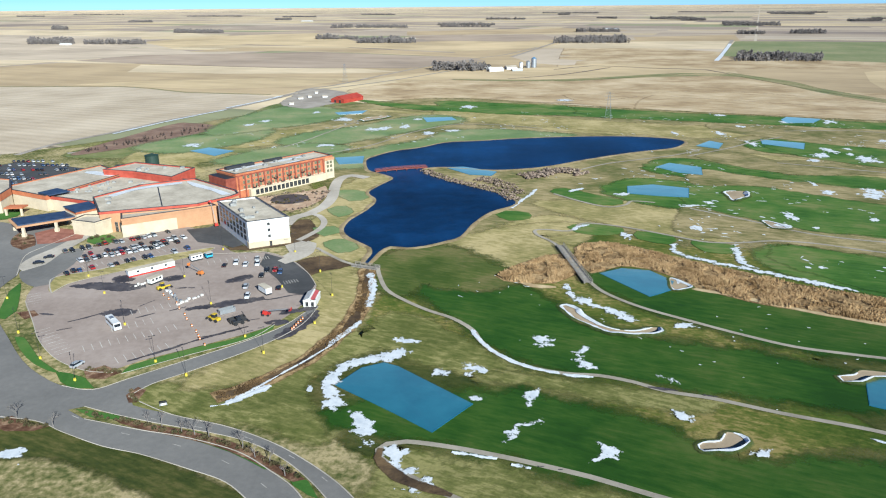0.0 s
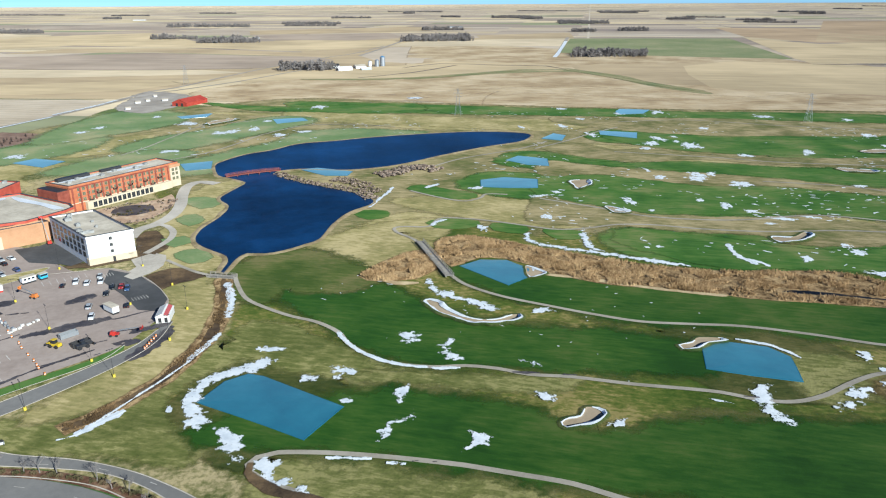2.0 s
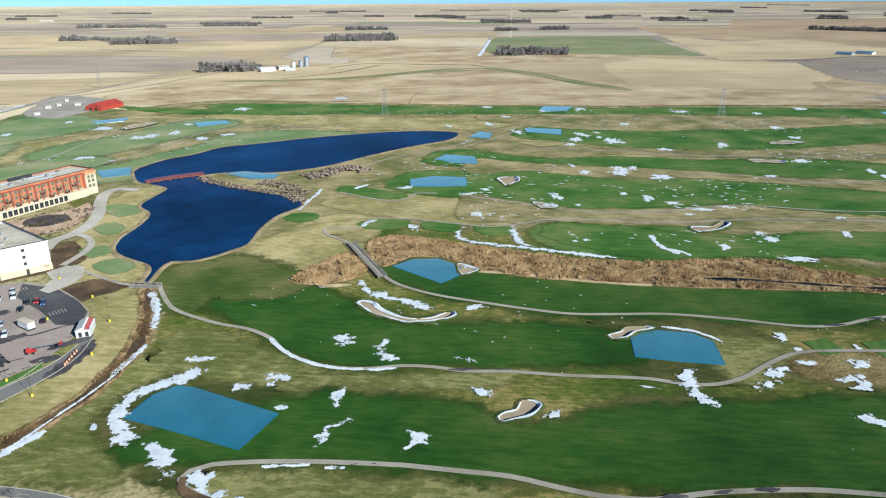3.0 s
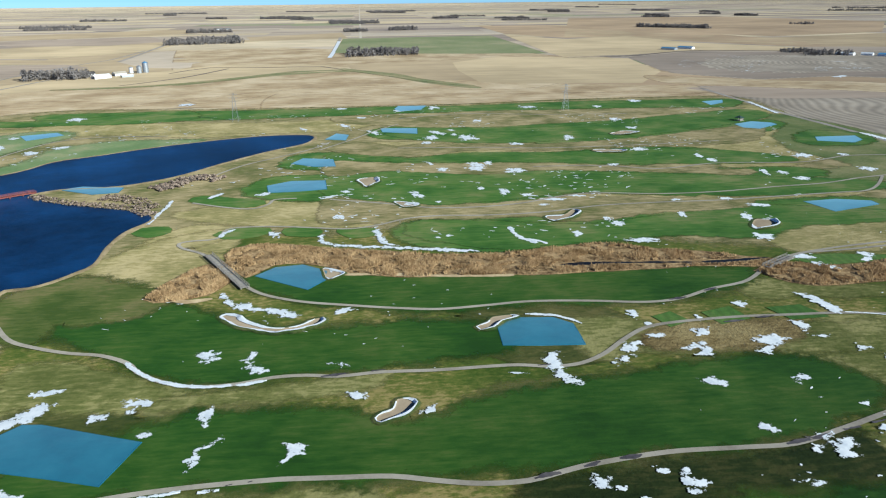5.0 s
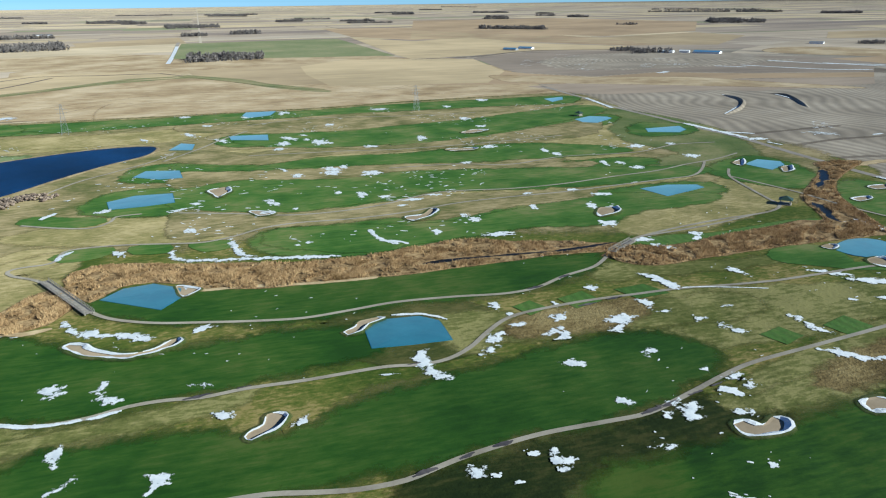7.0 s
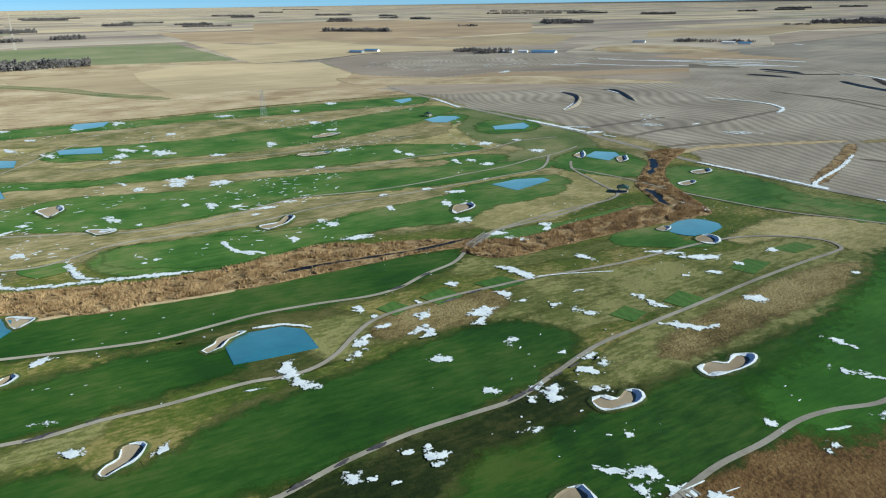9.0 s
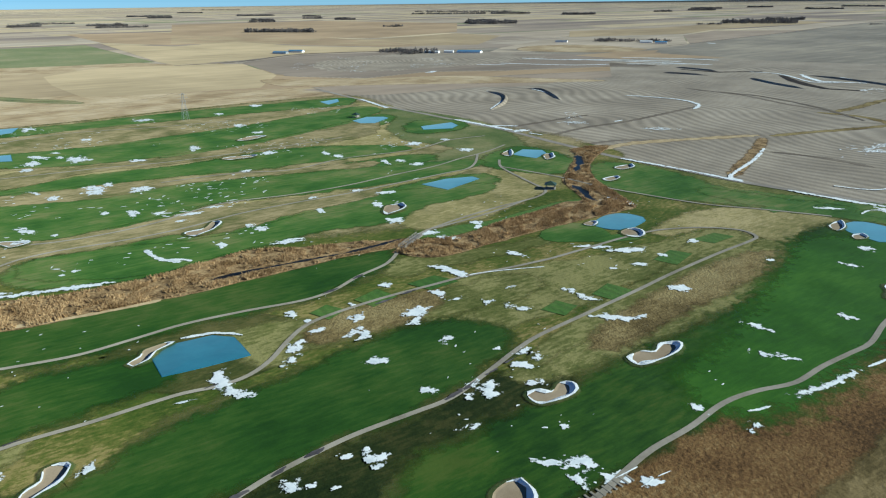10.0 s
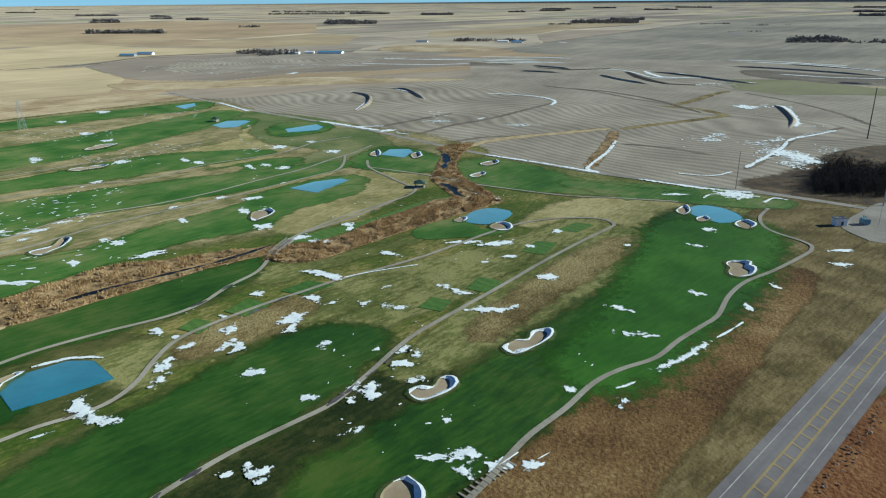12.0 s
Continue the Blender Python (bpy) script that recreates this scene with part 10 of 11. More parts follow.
def make_lift(x, y, turn, paint, reach, rise, label):
    thing = new("boom_lift")
    part("chassis", boxes((-1.4, -0.9, 0.5, 1.4, 0.9, 1.1), (-1.2, -0.75, 1.1, 0.4, 0.75, 1.9)), paint, thing)
    verts, faces = [], []
    limb(verts, faces, Vector((-0.6, 0, 1.8)), Vector((reach * 0.55, 0, 1.8 + rise * 0.6)), 0.22, 0.18)
    limb(verts, faces, Vector((reach * 0.5, 0, 1.8 + rise * 0.55)), Vector((reach, 0, 1.8 + rise)), 0.17, 0.14)
    mesh_object("boom", verts, faces, M_STEEL, thing)
    z = 1.2 + rise
    part("basket", boxes((reach, -0.8, z, reach + 0.9, 0.8, z + 0.08), (reach, -0.8, z + 0.9, reach + 0.9, -0.74, z + 1.0), (reach, 0.74, z + 0.9, reach + 0.9, 0.8, z + 1.0), (reach + 0.84, -0.8, z, reach + 0.9, 0.8, z + 1.0)), paint, thing)
    wheels(thing, [(-1, -0.95), (-1, 0.95), (1, -0.95), (1, 0.95)], 0.45, 0.3)
    thing.matrix_basis = pose(x, y, 0.38, 0, 0, turn)
    tagged(thing, label, "boom lift")


def make_loader(x, y, turn, paint, label):
    thing = new("wheel_loader")
    part("body", shaped([(-2.6, 0.7, 0), (1.0, 0.7, 0), (1.2, 1.4, 0), (-0.2, 1.6, 0), (-2.5, 1.7, 0)], 0.85, 0.0), paint, thing)
    part("cab", boxes((-1.0, -0.7, 1.6, 0.4, 0.7, 2.9)), M_GLASS, thing)
    part("cab_roof", boxes((-1.1, -0.8, 2.9, 0.5, 0.8, 3.02)), paint, thing)
    part("boom", boxes((0.2, -0.45, 1.1, 3.0, -0.25, 1.4), (0.2, 0.25, 1.1, 3.0, 0.45, 1.4)), paint, thing)
    part("bucket", boxes((2.9, -1.1, 0.4, 3.7, 1.1, 0.5), (2.9, -1.1, 0.5, 3.0, 1.1, 1.3)), M_DARK, thing)
    wheels(thing, [(-1.7, -0.95), (-1.7, 0.95), (0.9, -0.95), (0.9, 0.95)], 0.65, 0.45)
    thing.matrix_basis = pose(x, y, 0.38, 0, 0, turn)
    tagged(thing, label, "loader")


def make_skip(x, y, turn, material, label, load=None):
    thing = new("waste_skip")
    part("side", boxes((-3, -1.2, 0.15, 3, -1.1, 1.8), (-3, 1.1, 0.15, 3, 1.2, 1.8), (-3, -1.1, 0.15, -2.9, 1.1, 1.8), (2.9, -1.1, 0.15, 3, 1.1, 1.8)), material, thing)
    part("floor", boxes((-2.9, -1.1, 0.15, 2.9, 1.1, 0.3)), M_DARK, thing)
    for k in range(5):
        part("rib", boxes((-2.6 + k * 1.3, -1.28, 0.2, -2.48 + k * 1.3, -1.2, 1.75)), material, thing)
    thing.matrix_basis = pose(x, y, 0.38, 0, 0, turn)
    tagged(thing, label, "skip")


def make_stack(x, y, turn, seed, material, label, count=5, spread=3.0):
    thing = new("material_stack")
    rnd = random.Random(seed)
    for k in range(count):
        a, b, h = rnd.uniform(0.7, 1.6), rnd.uniform(0.5, 1.0), rnd.uniform(0.4, 1.1)
        u, v = (k - count / 2) * spread / count * 1.4, rnd.uniform(-0.7, 0.7)
        bm = boxes((u - a / 2, v - b / 2, 0.12, u + a / 2, v + b / 2, h))
        bmesh.ops.bevel(bm, geom=bm.edges[:], offset=0.06, segments=1)
        bundle = part("bundle", bm, material, thing)
        for side in (u - a / 2, u + a / 2 - 0.1):
            part("skid", boxes((side, v - b / 2 + 0.1, 0, side + 0.1, v + b / 2 - 0.1, 0.12)), M_WOOD, bundle)
    thing.matrix_basis = pose(x, y, 0.38, 0, 0, turn)
    tagged(thing, label, "building material")


M_SAFETY = plain_paint("safety_yellow", (0.65, 0.45, 0.03), 0.5)
M_ORANGEP = plain_paint("machine_orange", (0.6, 0.2, 0.05), 0.5)
M_REDP = plain_paint("machine_red", (0.5, 0.04, 0.03), 0.45)
M_CYAN = plain_paint("portable_toilet_blue", (0.05, 0.4, 0.6), 0.6)
make_bus(-121.9, 232.2, -49)
make_trailer(-130.6, 288.4, 41, 20.0, 3.2, 2.9, M_WALLW, "long white site office trailer with a dark roof")
make_trailer(-115.5, 302.6, 41, 5.5, 2.4, 2.8, M_WALLW, "small white site trailer beside a blue cabin")
make_trailer(-110.7, 305.6, 41, 3.0, 2.2, 2.6, M_CYAN, "bright blue portable site cabin", "portable_cabin")
make_trailer(-74.3, 263.3, 131, 6.5, 2.6, 2.9, M_WALLW, "white enclosed cargo trailer")
make_trailer(-123.6, 275.1, 61, 6.0, 2.4, 2.7, M_CANVAS, "white trailer covered with sheeting", "covered_trailer")
make_lift(-107.5, 284.0, 150, M_ORANGEP, 6.0, 2.0, "orange boom lift with its arm lowered")
make_lift(-68.5, 241.3, -8, M_REDP, 9.0, 1.4, "red boom lift with a long lowered arm")
make_lift(-122.6, 354.8, 120, M_REDP, 8.0, 10.0, "red boom lift raised against the hotel wing")
make_loader(-86.6, 236.6, 150, M_SAFETY, "yellow wheel loader on the lot")
make_loader(-117.2, 267.5, 41, M_SAFETY, "yellow telehandler beside stacked materials")
make_loader(-76.6, 234.0, 37, M_DARK, "dark tracked loader beside the grass")
make_skip(-84.2, 244.1, 37, M_STEEL, "long grey steel waste skip")
make_skip(-78.0, 236.0, 37, M_DARK, "black steel waste skip")
make_stack(-109.9, 259.1, 131, 1, M_STEEL, "grey bundled steel studs", 7, 9)
make_stack(-101.9, 256.8, 51, 2, M_CANVAS, "pale wrapped pallets of material", 7, 9)
make_stack(-113.5, 263.9, 131, 3, M_WALLW, "stacked white board pallets", 5, 5)
make_stack(-127.7, 273.2, 41, 4, M_CANVAS, "pallets under white sheeting", 5, 5)


def make_cone(x, y):
    thing = new("traffic_barrel")
    bm = bmesh.new()
    bmesh.ops.create_cone(bm, cap_ends=True, segments=12, radius1=0.33, radius2=0.26, depth=1.0, matrix=pose(0, 0, 0.55))
    part("drum", bm, M_ORANGEP, thing)
    bm = bmesh.new()
    bmesh.ops.create_cone(bm, cap_ends=True, segments=12, radius1=0.345, radius2=0.33, depth=0.22, matrix=pose(0, 0, 0.5))
    part("band", bm, M_CANVAS, thing, "white reflective band")
    part("base", boxes((-0.4, -0.4, 0, 0.4, 0.4, 0.07)), M_TYRE, thing)
    thing.location = (x, y, 0.38)
    return tagged(thing, "orange and white traffic barrel on the lot", "traffic barrel", "traffic barrels")


first_barrel = make_cone(-110.6, 260.9)
for x, y in ((-106.3, 252.4), (-103.5, 247.5), (-99.3, 241.7), (-97.2, 237.7), (-93.3, 231.8), (-90.1, 227.1), (-88.1, 223.5), (-86.9, 221.3), (-83.6, 216.5), (-111.1, 256.9), (-114.7, 260.9), (-55.9, 230.0), (-55.5, 231.9), (-55.1, 233.8), (-54.6, 235.7), (-54.2, 237.6), (-56.3, 228.6)):
    copy_thing(first_barrel, pose(x, y, 0.38))


# ---- lamp posts of the parking lot ----
def make_lamp():
    thing = new("parking_lamp")
    bm = bmesh.new()
    bmesh.ops.create_cone(bm, cap_ends=True, segments=12, radius1=0.42, radius2=0.4, depth=0.95, matrix=pose(0, 0, 0.47))
    part("base", bm, M_LAMPBASE, thing, "yellow concrete base")
    verts, faces = [], []
    limb(verts, faces, Vector((0, 0, 0.9)), Vector((0, 0, 9.6)), 0.065, 0.035, 6)
    mesh_object("pole", verts, faces, M_DARK, thing)
    part("arm", boxes((-0.9, -0.05, 9.45, 0.9, 0.05, 9.55)), M_DARK, thing)
    for s in (-1, 1):
        part("lamp_head", boxes((s * 0.8 - 0.25, -0.14, 9.44, s * 0.8 + 0.25, 0.14, 9.6)), M_DARK, thing)
    return tagged(thing, "tall dark lamp post on a yellow base", "lamp post", "lamp posts of the parking lot")


def lamps(spots):
    first = make_lamp()
    for k, (x, y) in enumerate(spots):
        m = pose(x, y, 0.3, 0, 0, 30 + 90 * (k % 2))
        if k:
            copy_thing(first, m)
        else:
            first.matrix_basis = m


lamps([(-96.0, 205.0), (-82.8, 196.0), (-176.5, 258.6), (-154.0, 227.4), (-139.8, 263.6), (-118.5, 233.6), (-155.5, 282.7), (-92.8, 252.2), (-113.5, 281.4), (-107.6, 316.9), (-56.1, 286.9), (-46.7, 260.0), (-49.1, 233.9), (-71.6, 223.1), (-72.3, 312.7), (-68.9, 269.2), (-135.3, 207.7), (-116.5, 193.1), (-62.1, 210.9)])


# ---- stall lines, dark patches and lane arrows ----
def stalls(x, y, turn, count, pitch, length):
    """A comb of worn white stall lines."""
    verts, faces = [], []
    d, s = Vector((math.cos(radians(turn)), math.sin(radians(turn)))), Vector((-math.sin(radians(turn)), math.cos(radians(turn))))
    for k in range(count):
        p = Vector((x, y)) + d * pitch * k
        i = len(verts)
        for a, b in ((-0.1, 0), (0.1, 0), (0.1, length), (-0.1, length)):
            q = p + d * a + s * b
            verts.append((q.x, q.y, 0.43))
        faces.append((i, i + 1, i + 2, i + 3))
    tagged(mesh_object(numbered("stall_lines"), verts, faces, M_FADED), "faded white parking stall lines", "marking", kind="structure")


stalls(-148.8, 227.8, -45, 10, 2.75, 5.4)
stalls(-107.9, 204.3, 37, 7, 2.75, 5.4)
stalls(-120.2, 227.5, 32, 6, 2.75, 5.4)
stalls(-171.1, 261.7, -58, 5, 2.75, 5.4)
stalls(-122.9, 212.4, 34, 12, 2.75, 5.4)
stalls(-119.2, 242.0, 32, 6, 2.75, 5.4)
stalls(-173.2, 315.3, 48, 15, 2.75, 5.4)
stalls(-161.6, 291.7, 39, 16, 2.75, 5.4)
stalls(-107.9, 296.6, 25, 7, 2.75, 5.4)


cover("dark_patch", [(-157.1, 271.8), (-148.6, 274.8), (-141.4, 274.7), (-127.2, 272.0), (-130.1, 267.7), (-136.6, 266.6), (-147.1, 269.2)], 0.415, M_DARKPATCH, "dark patch on the asphalt", 1.4, 1.5, 0.7)
cover("dark_patch", [(-142.9, 277.9), (-142.3, 283.2), (-134.9, 279.1), (-137.2, 275.9)], 0.415, M_DARKPATCH, "dark patch on the asphalt", 1.4, 1.5, 0.7)
cover("dark_patch", [(-122.0, 280.2), (-115.7, 282.8), (-113.5, 280.1), (-118.6, 277.5)], 0.415, M_DARKPATCH, "dark patch on the asphalt", 1.4, 1.5, 0.7)
cover("dark_patch", [(-132.2, 243.7), (-125.8, 247.2), (-119.2, 245.6), (-122.4, 242.0)], 0.415, M_DARKPATCH, "dark patch on the asphalt", 1.4, 1.5, 0.7)
cover("dark_patch", [(-94.1, 275.9), (-88.7, 282.3), (-84.6, 280.9), (-89.1, 275.2)], 0.415, M_DARKPATCH, "dark patch on the asphalt", 1.4, 1.5, 0.7)
cover("dark_patch", [(-100.8, 247.4), (-87.7, 254.3), (-74.8, 258.1), (-77.6, 254.2), (-90.4, 248.9)], 0.415, M_DARKPATCH, "dark patch on the asphalt", 1.4, 1.5, 0.7)
cover("dark_patch", [(-63.3, 244.9), (-51.2, 249.5), (-53.3, 246.3), (-62.9, 242.8)], 0.415, M_DARKPATCH, "dark patch on the asphalt", 1.4, 1.5, 0.7)
cover("dark_patch", [(-60.7, 222.3), (-56.5, 232.8), (-50.0, 245.2), (-51.0, 234.2), (-55.7, 224.0)], 0.415, M_DARKPATCH, "dark patch on the asphalt", 1.4, 1.5, 0.7)
cover("dark_patch", [(-67.5, 235.4), (-62.6, 236.8), (-59.0, 234.8), (-62.7, 232.9)], 0.415, M_DARKPATCH, "dark patch on the asphalt", 1.4, 1.5, 0.7)
strip("dark_patch", [(-140.9, 236.2), (-136.2, 239.7), (-131.6, 244.2)], 0.42, 0.415, M_DARKPATCH, "thin dark streak on the asphalt", 0.35, 0.9)
strip("dark_patch", [(-141.3, 229.1), (-136.7, 231.4)], 0.54, 0.415, M_DARKPATCH, "thin dark streak on the asphalt", 0.45, 0.9)
strip("dark_patch", [(-117.1, 239.4), (-111.4, 243.9)], 0.48, 0.415, M_DARKPATCH, "thin dark streak on the asphalt", 0.40, 0.9)
strip("dark_patch", [(-155.6, 244.0), (-149.6, 242.9)], 0.72, 0.415, M_DARKPATCH, "thin dark streak on the asphalt", 0.60, 0.9)
strip("dark_patch", [(-105.6, 205.5), (-94.9, 214.1), (-88.4, 220.4), (-79.5, 227.0), (-72.7, 231.6)], 0.66, 0.415, M_DARKPATCH, "thin dark streak on the asphalt", 0.55, 0.9)
strip("dark_patch", [(-101.5, 202.4), (-93.0, 208.9), (-87.9, 213.2)], 0.72, 0.415, M_DARKPATCH, "thin dark streak on the asphalt", 0.60, 0.9)
strip("dark_patch", [(-113.0, 268.7), (-104.9, 269.2)], 0.54, 0.415, M_DARKPATCH, "thin dark streak on the asphalt", 0.45, 0.9)
strip("dark_patch", [(-78.5, 257.6), (-71.5, 256.3), (-62.3, 260.8), (-59.0, 261.3)], 0.48, 0.415, M_DARKPATCH, "thin dark streak on the asphalt", 0.40, 0.9)
strip("dark_patch", [(-106.8, 245.9), (-101.6, 249.6)], 0.48, 0.415, M_DARKPATCH, "thin dark streak on the asphalt", 0.40, 0.9)
strip("dark_patch", [(-76.1, 236.4), (-70.3, 238.3)], 0.42, 0.415, M_DARKPATCH, "thin dark streak on the asphalt", 0.35, 0.9)
strip("dark_patch", [(-88.2, 222.6), (-79.3, 226.1)], 0.54, 0.415, M_DARKPATCH, "thin dark streak on the asphalt", 0.45, 0.9)
strip("dark_patch", [(-120.3, 249.8), (-118.1, 253.6), (-116.3, 256.4)], 0.36, 0.415, M_DARKPATCH, "thin dark streak on the asphalt", 0.30, 0.9)
stalls(-87.4, 301.4, 25, 6, 1.1, 4.0)
stalls(-68.2, 272.3, 25, 6, 1.1, 4.0)


# ---- bridges ----
def bridge(name, p, q, width, z, deck, rail, label, rise=0.0, posts=16, rails=(0.55, 1.1)):
    thing = new(name)
    p, q = Vector(p), Vector(q)
    length, turn = (q - p).length, math.degrees(math.atan2(q.y - p.y, q.x - p.x))
    thing.matrix_basis = pose(p.x, p.y, z, 0, 0, turn)
    up = lambda t: rise * 4 * t * (1 - t)
    n = 40
    plank_len = length / n
    me = bpy.data.meshes.new("plank")
    bm = boxes((0.02, -width / 2, -0.12, plank_len - 0.02, width / 2, 0)); bm.to_mesh(me); bm.free(); me.materials.append(deck)
    for k in range(n):
        o = new("plank", me)
        o.parent = thing
        o.matrix_basis = pose(k * plank_len, 0, up((k + 0.5) / n), 0, -math.degrees(math.atan2(up((k + 1) / n) - up(k / n), plank_len)))
    def bent(name_, y, h, r):
        """One square timber that follows the deck's rise."""
        verts = [(k / 16 * length, y + dy, up(k / 16) + h + dz) for k in range(17) for dy, dz in ((-r, -r), (r, -r), (r, r), (-r, r))]
        faces = [(4 * k + c, 4 * k + 4 + c, 4 * k + 4 + (c + 1) % 4, 4 * k + (c + 1) % 4) for k in range(16) for c in range(4)]
        mesh_object(name_, verts, faces + [(0, 1, 2, 3), (67, 66, 65, 64)], rail, thing)

    for s in (-1, 1):
        bent("beam", s * width * 0.42, -0.35, 0.2)
        for h in rails:
            bent("rail", s * width / 2, h, 0.07)
        for k in range(posts + 1):
            t = k / posts
            part("post", boxes((t * length - 0.08, s * width / 2 - 0.08, up(t) - 0.4, t * length + 0.08, s * width / 2 + 0.08, up(t) + rails[-1])), rail, thing)
    for k in range(1, 5):
        t = k / 5
        part("pier", boxes((t * length - 0.2, -width * 0.42, -z, t * length + 0.2, width * 0.42, up(t) - 0.3)), deck, thing)
    return tagged(thing, label, "bridge")


bridge("timber_bridge", (53.0, 319.0), (57.6, 271.0), 3.6, 1.1, M_WOOD, M_WOOD, "grey timber cart bridge over the reed bed")
bridge("red_bridge", (-50.5, 479.0), (-15.5, 491.3), 3.4, 1.4, M_REDWOOD, M_REDWOOD, "red-brown timber bridge over the lake narrows", 0.5, 12)
bridge("creek_bridge", (257.5, 180.0), (278.2, 183.2), 3.6, 0.9, M_WOOD, M_WOOD, "grey cart bridge over the creek", 0.0, 8)
bridge("ditch_bridge", (-42.5, 294.5), (-31.0, 289.5), 3.2, 0.7, M_WOOD, M_WOOD, "small grey bridge over the ditch", 0.0, 5)


# ---- lake banks and boulders ----
def bank(pts):
    """The low earth bank round the lake, dropping to the water."""
    ring = spline(pts, True, 4.0)
    if area(ring) < 0:
        ring = ring[::-1]
    nor, n = normals(ring), len(ring)
    verts, faces = [], []
    for (x, y), q in zip(ring, nor):
        w = 1.0 + 0.5 * noise.noise((x * 0.07, y * 0.07, 1))
        for o, z in ((-0.7 * w, 0.2), (0.3 * w, 0.65), (1.1 * w, 0.6), (2.6 * w, 0.1)):
            verts.append((x + q.x * o, y + q.y * o, z + 0.12 * noise.noise((x * 0.3 + o, y * 0.3, 2))))
    for i in range(n):
        j = (i + 1) % n
        faces += [(i * 4 + c, i * 4 + c + 1, j * 4 + c + 1, j * 4 + c)[::-1] for c in range(3)]
    tagged(mesh_object("bank", verts, faces, M_BANK, smooth=True), "tan earth bank round the lake", "bank", kind="structure")


M_BANK = surface("bank_soil", [(0.16, 0.12, 0.065), (0.26, 0.2, 0.11), (0.36, 0.28, 0.17)], 0.1, 0.9, 0.95, 0.1, 1.0)
bank(LAKE)


def boulder_mesh(seed):
    bm = bmesh.new()
    bmesh.ops.create_icosphere(bm, subdivisions=1, radius=1.0)
    for v in bm.verts:
        v.co *= 1 + 0.45 * noise.noise(v.co * 1.3 + Vector((seed * 7, 0, 0)))
        v.co.z *= 0.7
    me = bpy.data.meshes.new("boulder"); bm.to_mesh(me); bm.free(); me.materials.append(M_BOULDER)
    return me


M_BOULDER = bpy.data.materials.new("boulder_stone")
M_BOULDER.use_nodes = True
_nt = M_BOULDER.node_tree
_info, _ramp = _nt.nodes.new("ShaderNodeObjectInfo"), _nt.nodes.new("ShaderNodeValToRGB")
for _e, _pos, _c in zip(_ramp.color_ramp.elements, (0.0, 1.0), ((0.07, 0.055, 0.045, 1), (0.36, 0.28, 0.21, 1))):
    _e.position, _e.color = _pos, _c
_mid = _ramp.color_ramp.elements.new(0.55)
_mid.color = (0.21, 0.15, 0.115, 1)
_nt.links.new(_info.outputs["Random"], _ramp.inputs[0])
_nt.links.new(_ramp.outputs[0], _nt.nodes["Principled BSDF"].inputs["Base Color"])
_nt.nodes["Principled BSDF"].inputs["Roughness"].default_value = 0.95
BOULDERS = [boulder_mesh(s) for s in range(6)]


def rocks(name, line, width, count, big, seed, label):
    """A bank of dumped field stone along a line."""
    thing = new(name)
    thing.location = (*line[0], 0)
    rnd, pts = random.Random(seed), spline(line, False, 1.0)
    nor = normals(pts, False)
    for k in range(count):
        i = rnd.randrange(len(pts))
        o, s = rnd.uniform(-0.5, 0.5) * width, big * rnd.uniform(0.45, 1.25)
        x, y = pts[i][0] + nor[i].x * o, pts[i][1] + nor[i].y * o
        ob = new("boulder", BOULDERS[k % 6])
        ob.parent = thing
        ob.matrix_basis = pose(x - line[0][0], y - line[0][1], 0.35 + s * 0.25 + rnd.uniform(0, 0.8), rnd.uniform(-25, 25), rnd.uniform(-25, 25), rnd.uniform(0, 360)) @ Matrix.Diagonal((s * rnd.uniform(0.8, 1.4), s, s * rnd.uniform(0.7, 1.1), 1))
    tagged(thing, label, "rock bank")


rocks("stone_revetment", [(-16.4, 483.8), (-7.0, 466.4), (6.1, 450.0), (20.3, 436.1), (33.5, 421.5), (38.9, 404.2)], 9, 560, 0.6, 1, "tan and pink boulders lining the lake shore")
rocks("stone_revetment", [(19.3, 457.5), (28.3, 451.0), (36.6, 438.6), (41.8, 417.2)], 12, 380, 0.58, 2, "pinkish boulders spilling down the point")
rocks("terrace_boulders", [(-112.1, 394.2), (-102.2, 384.5), (-90.4, 381.9), (-81.0, 391.1), (-76.6, 409.7), (-76.1, 427.2)], 5, 90, 0.6, 6, "tan landscaping boulders round the hotel terrace")
rocks("terrace_boulders", [(-110.5, 411.8), (-102.3, 421.0), (-89.0, 424.8), (-81.0, 419.1)], 3, 50, 0.5, 7, "tan landscaping boulders round the drained basin")
rocks("rock_outcrop", [(49.7, 462.6), (60.2, 466.9), (70.4, 477.3), (81.5, 480.5), (91.3, 468.3)], 14, 300, 1.15, 3, "heaped dark and tan boulders above the lake")
rocks("boulder_row", [(157.9, -35.7), (175.2, -42.5), (193.9, -50.6), (218.8, -63.5)], 4, 60, 0.35, 4, "scattered grey stones along the highway ditch")


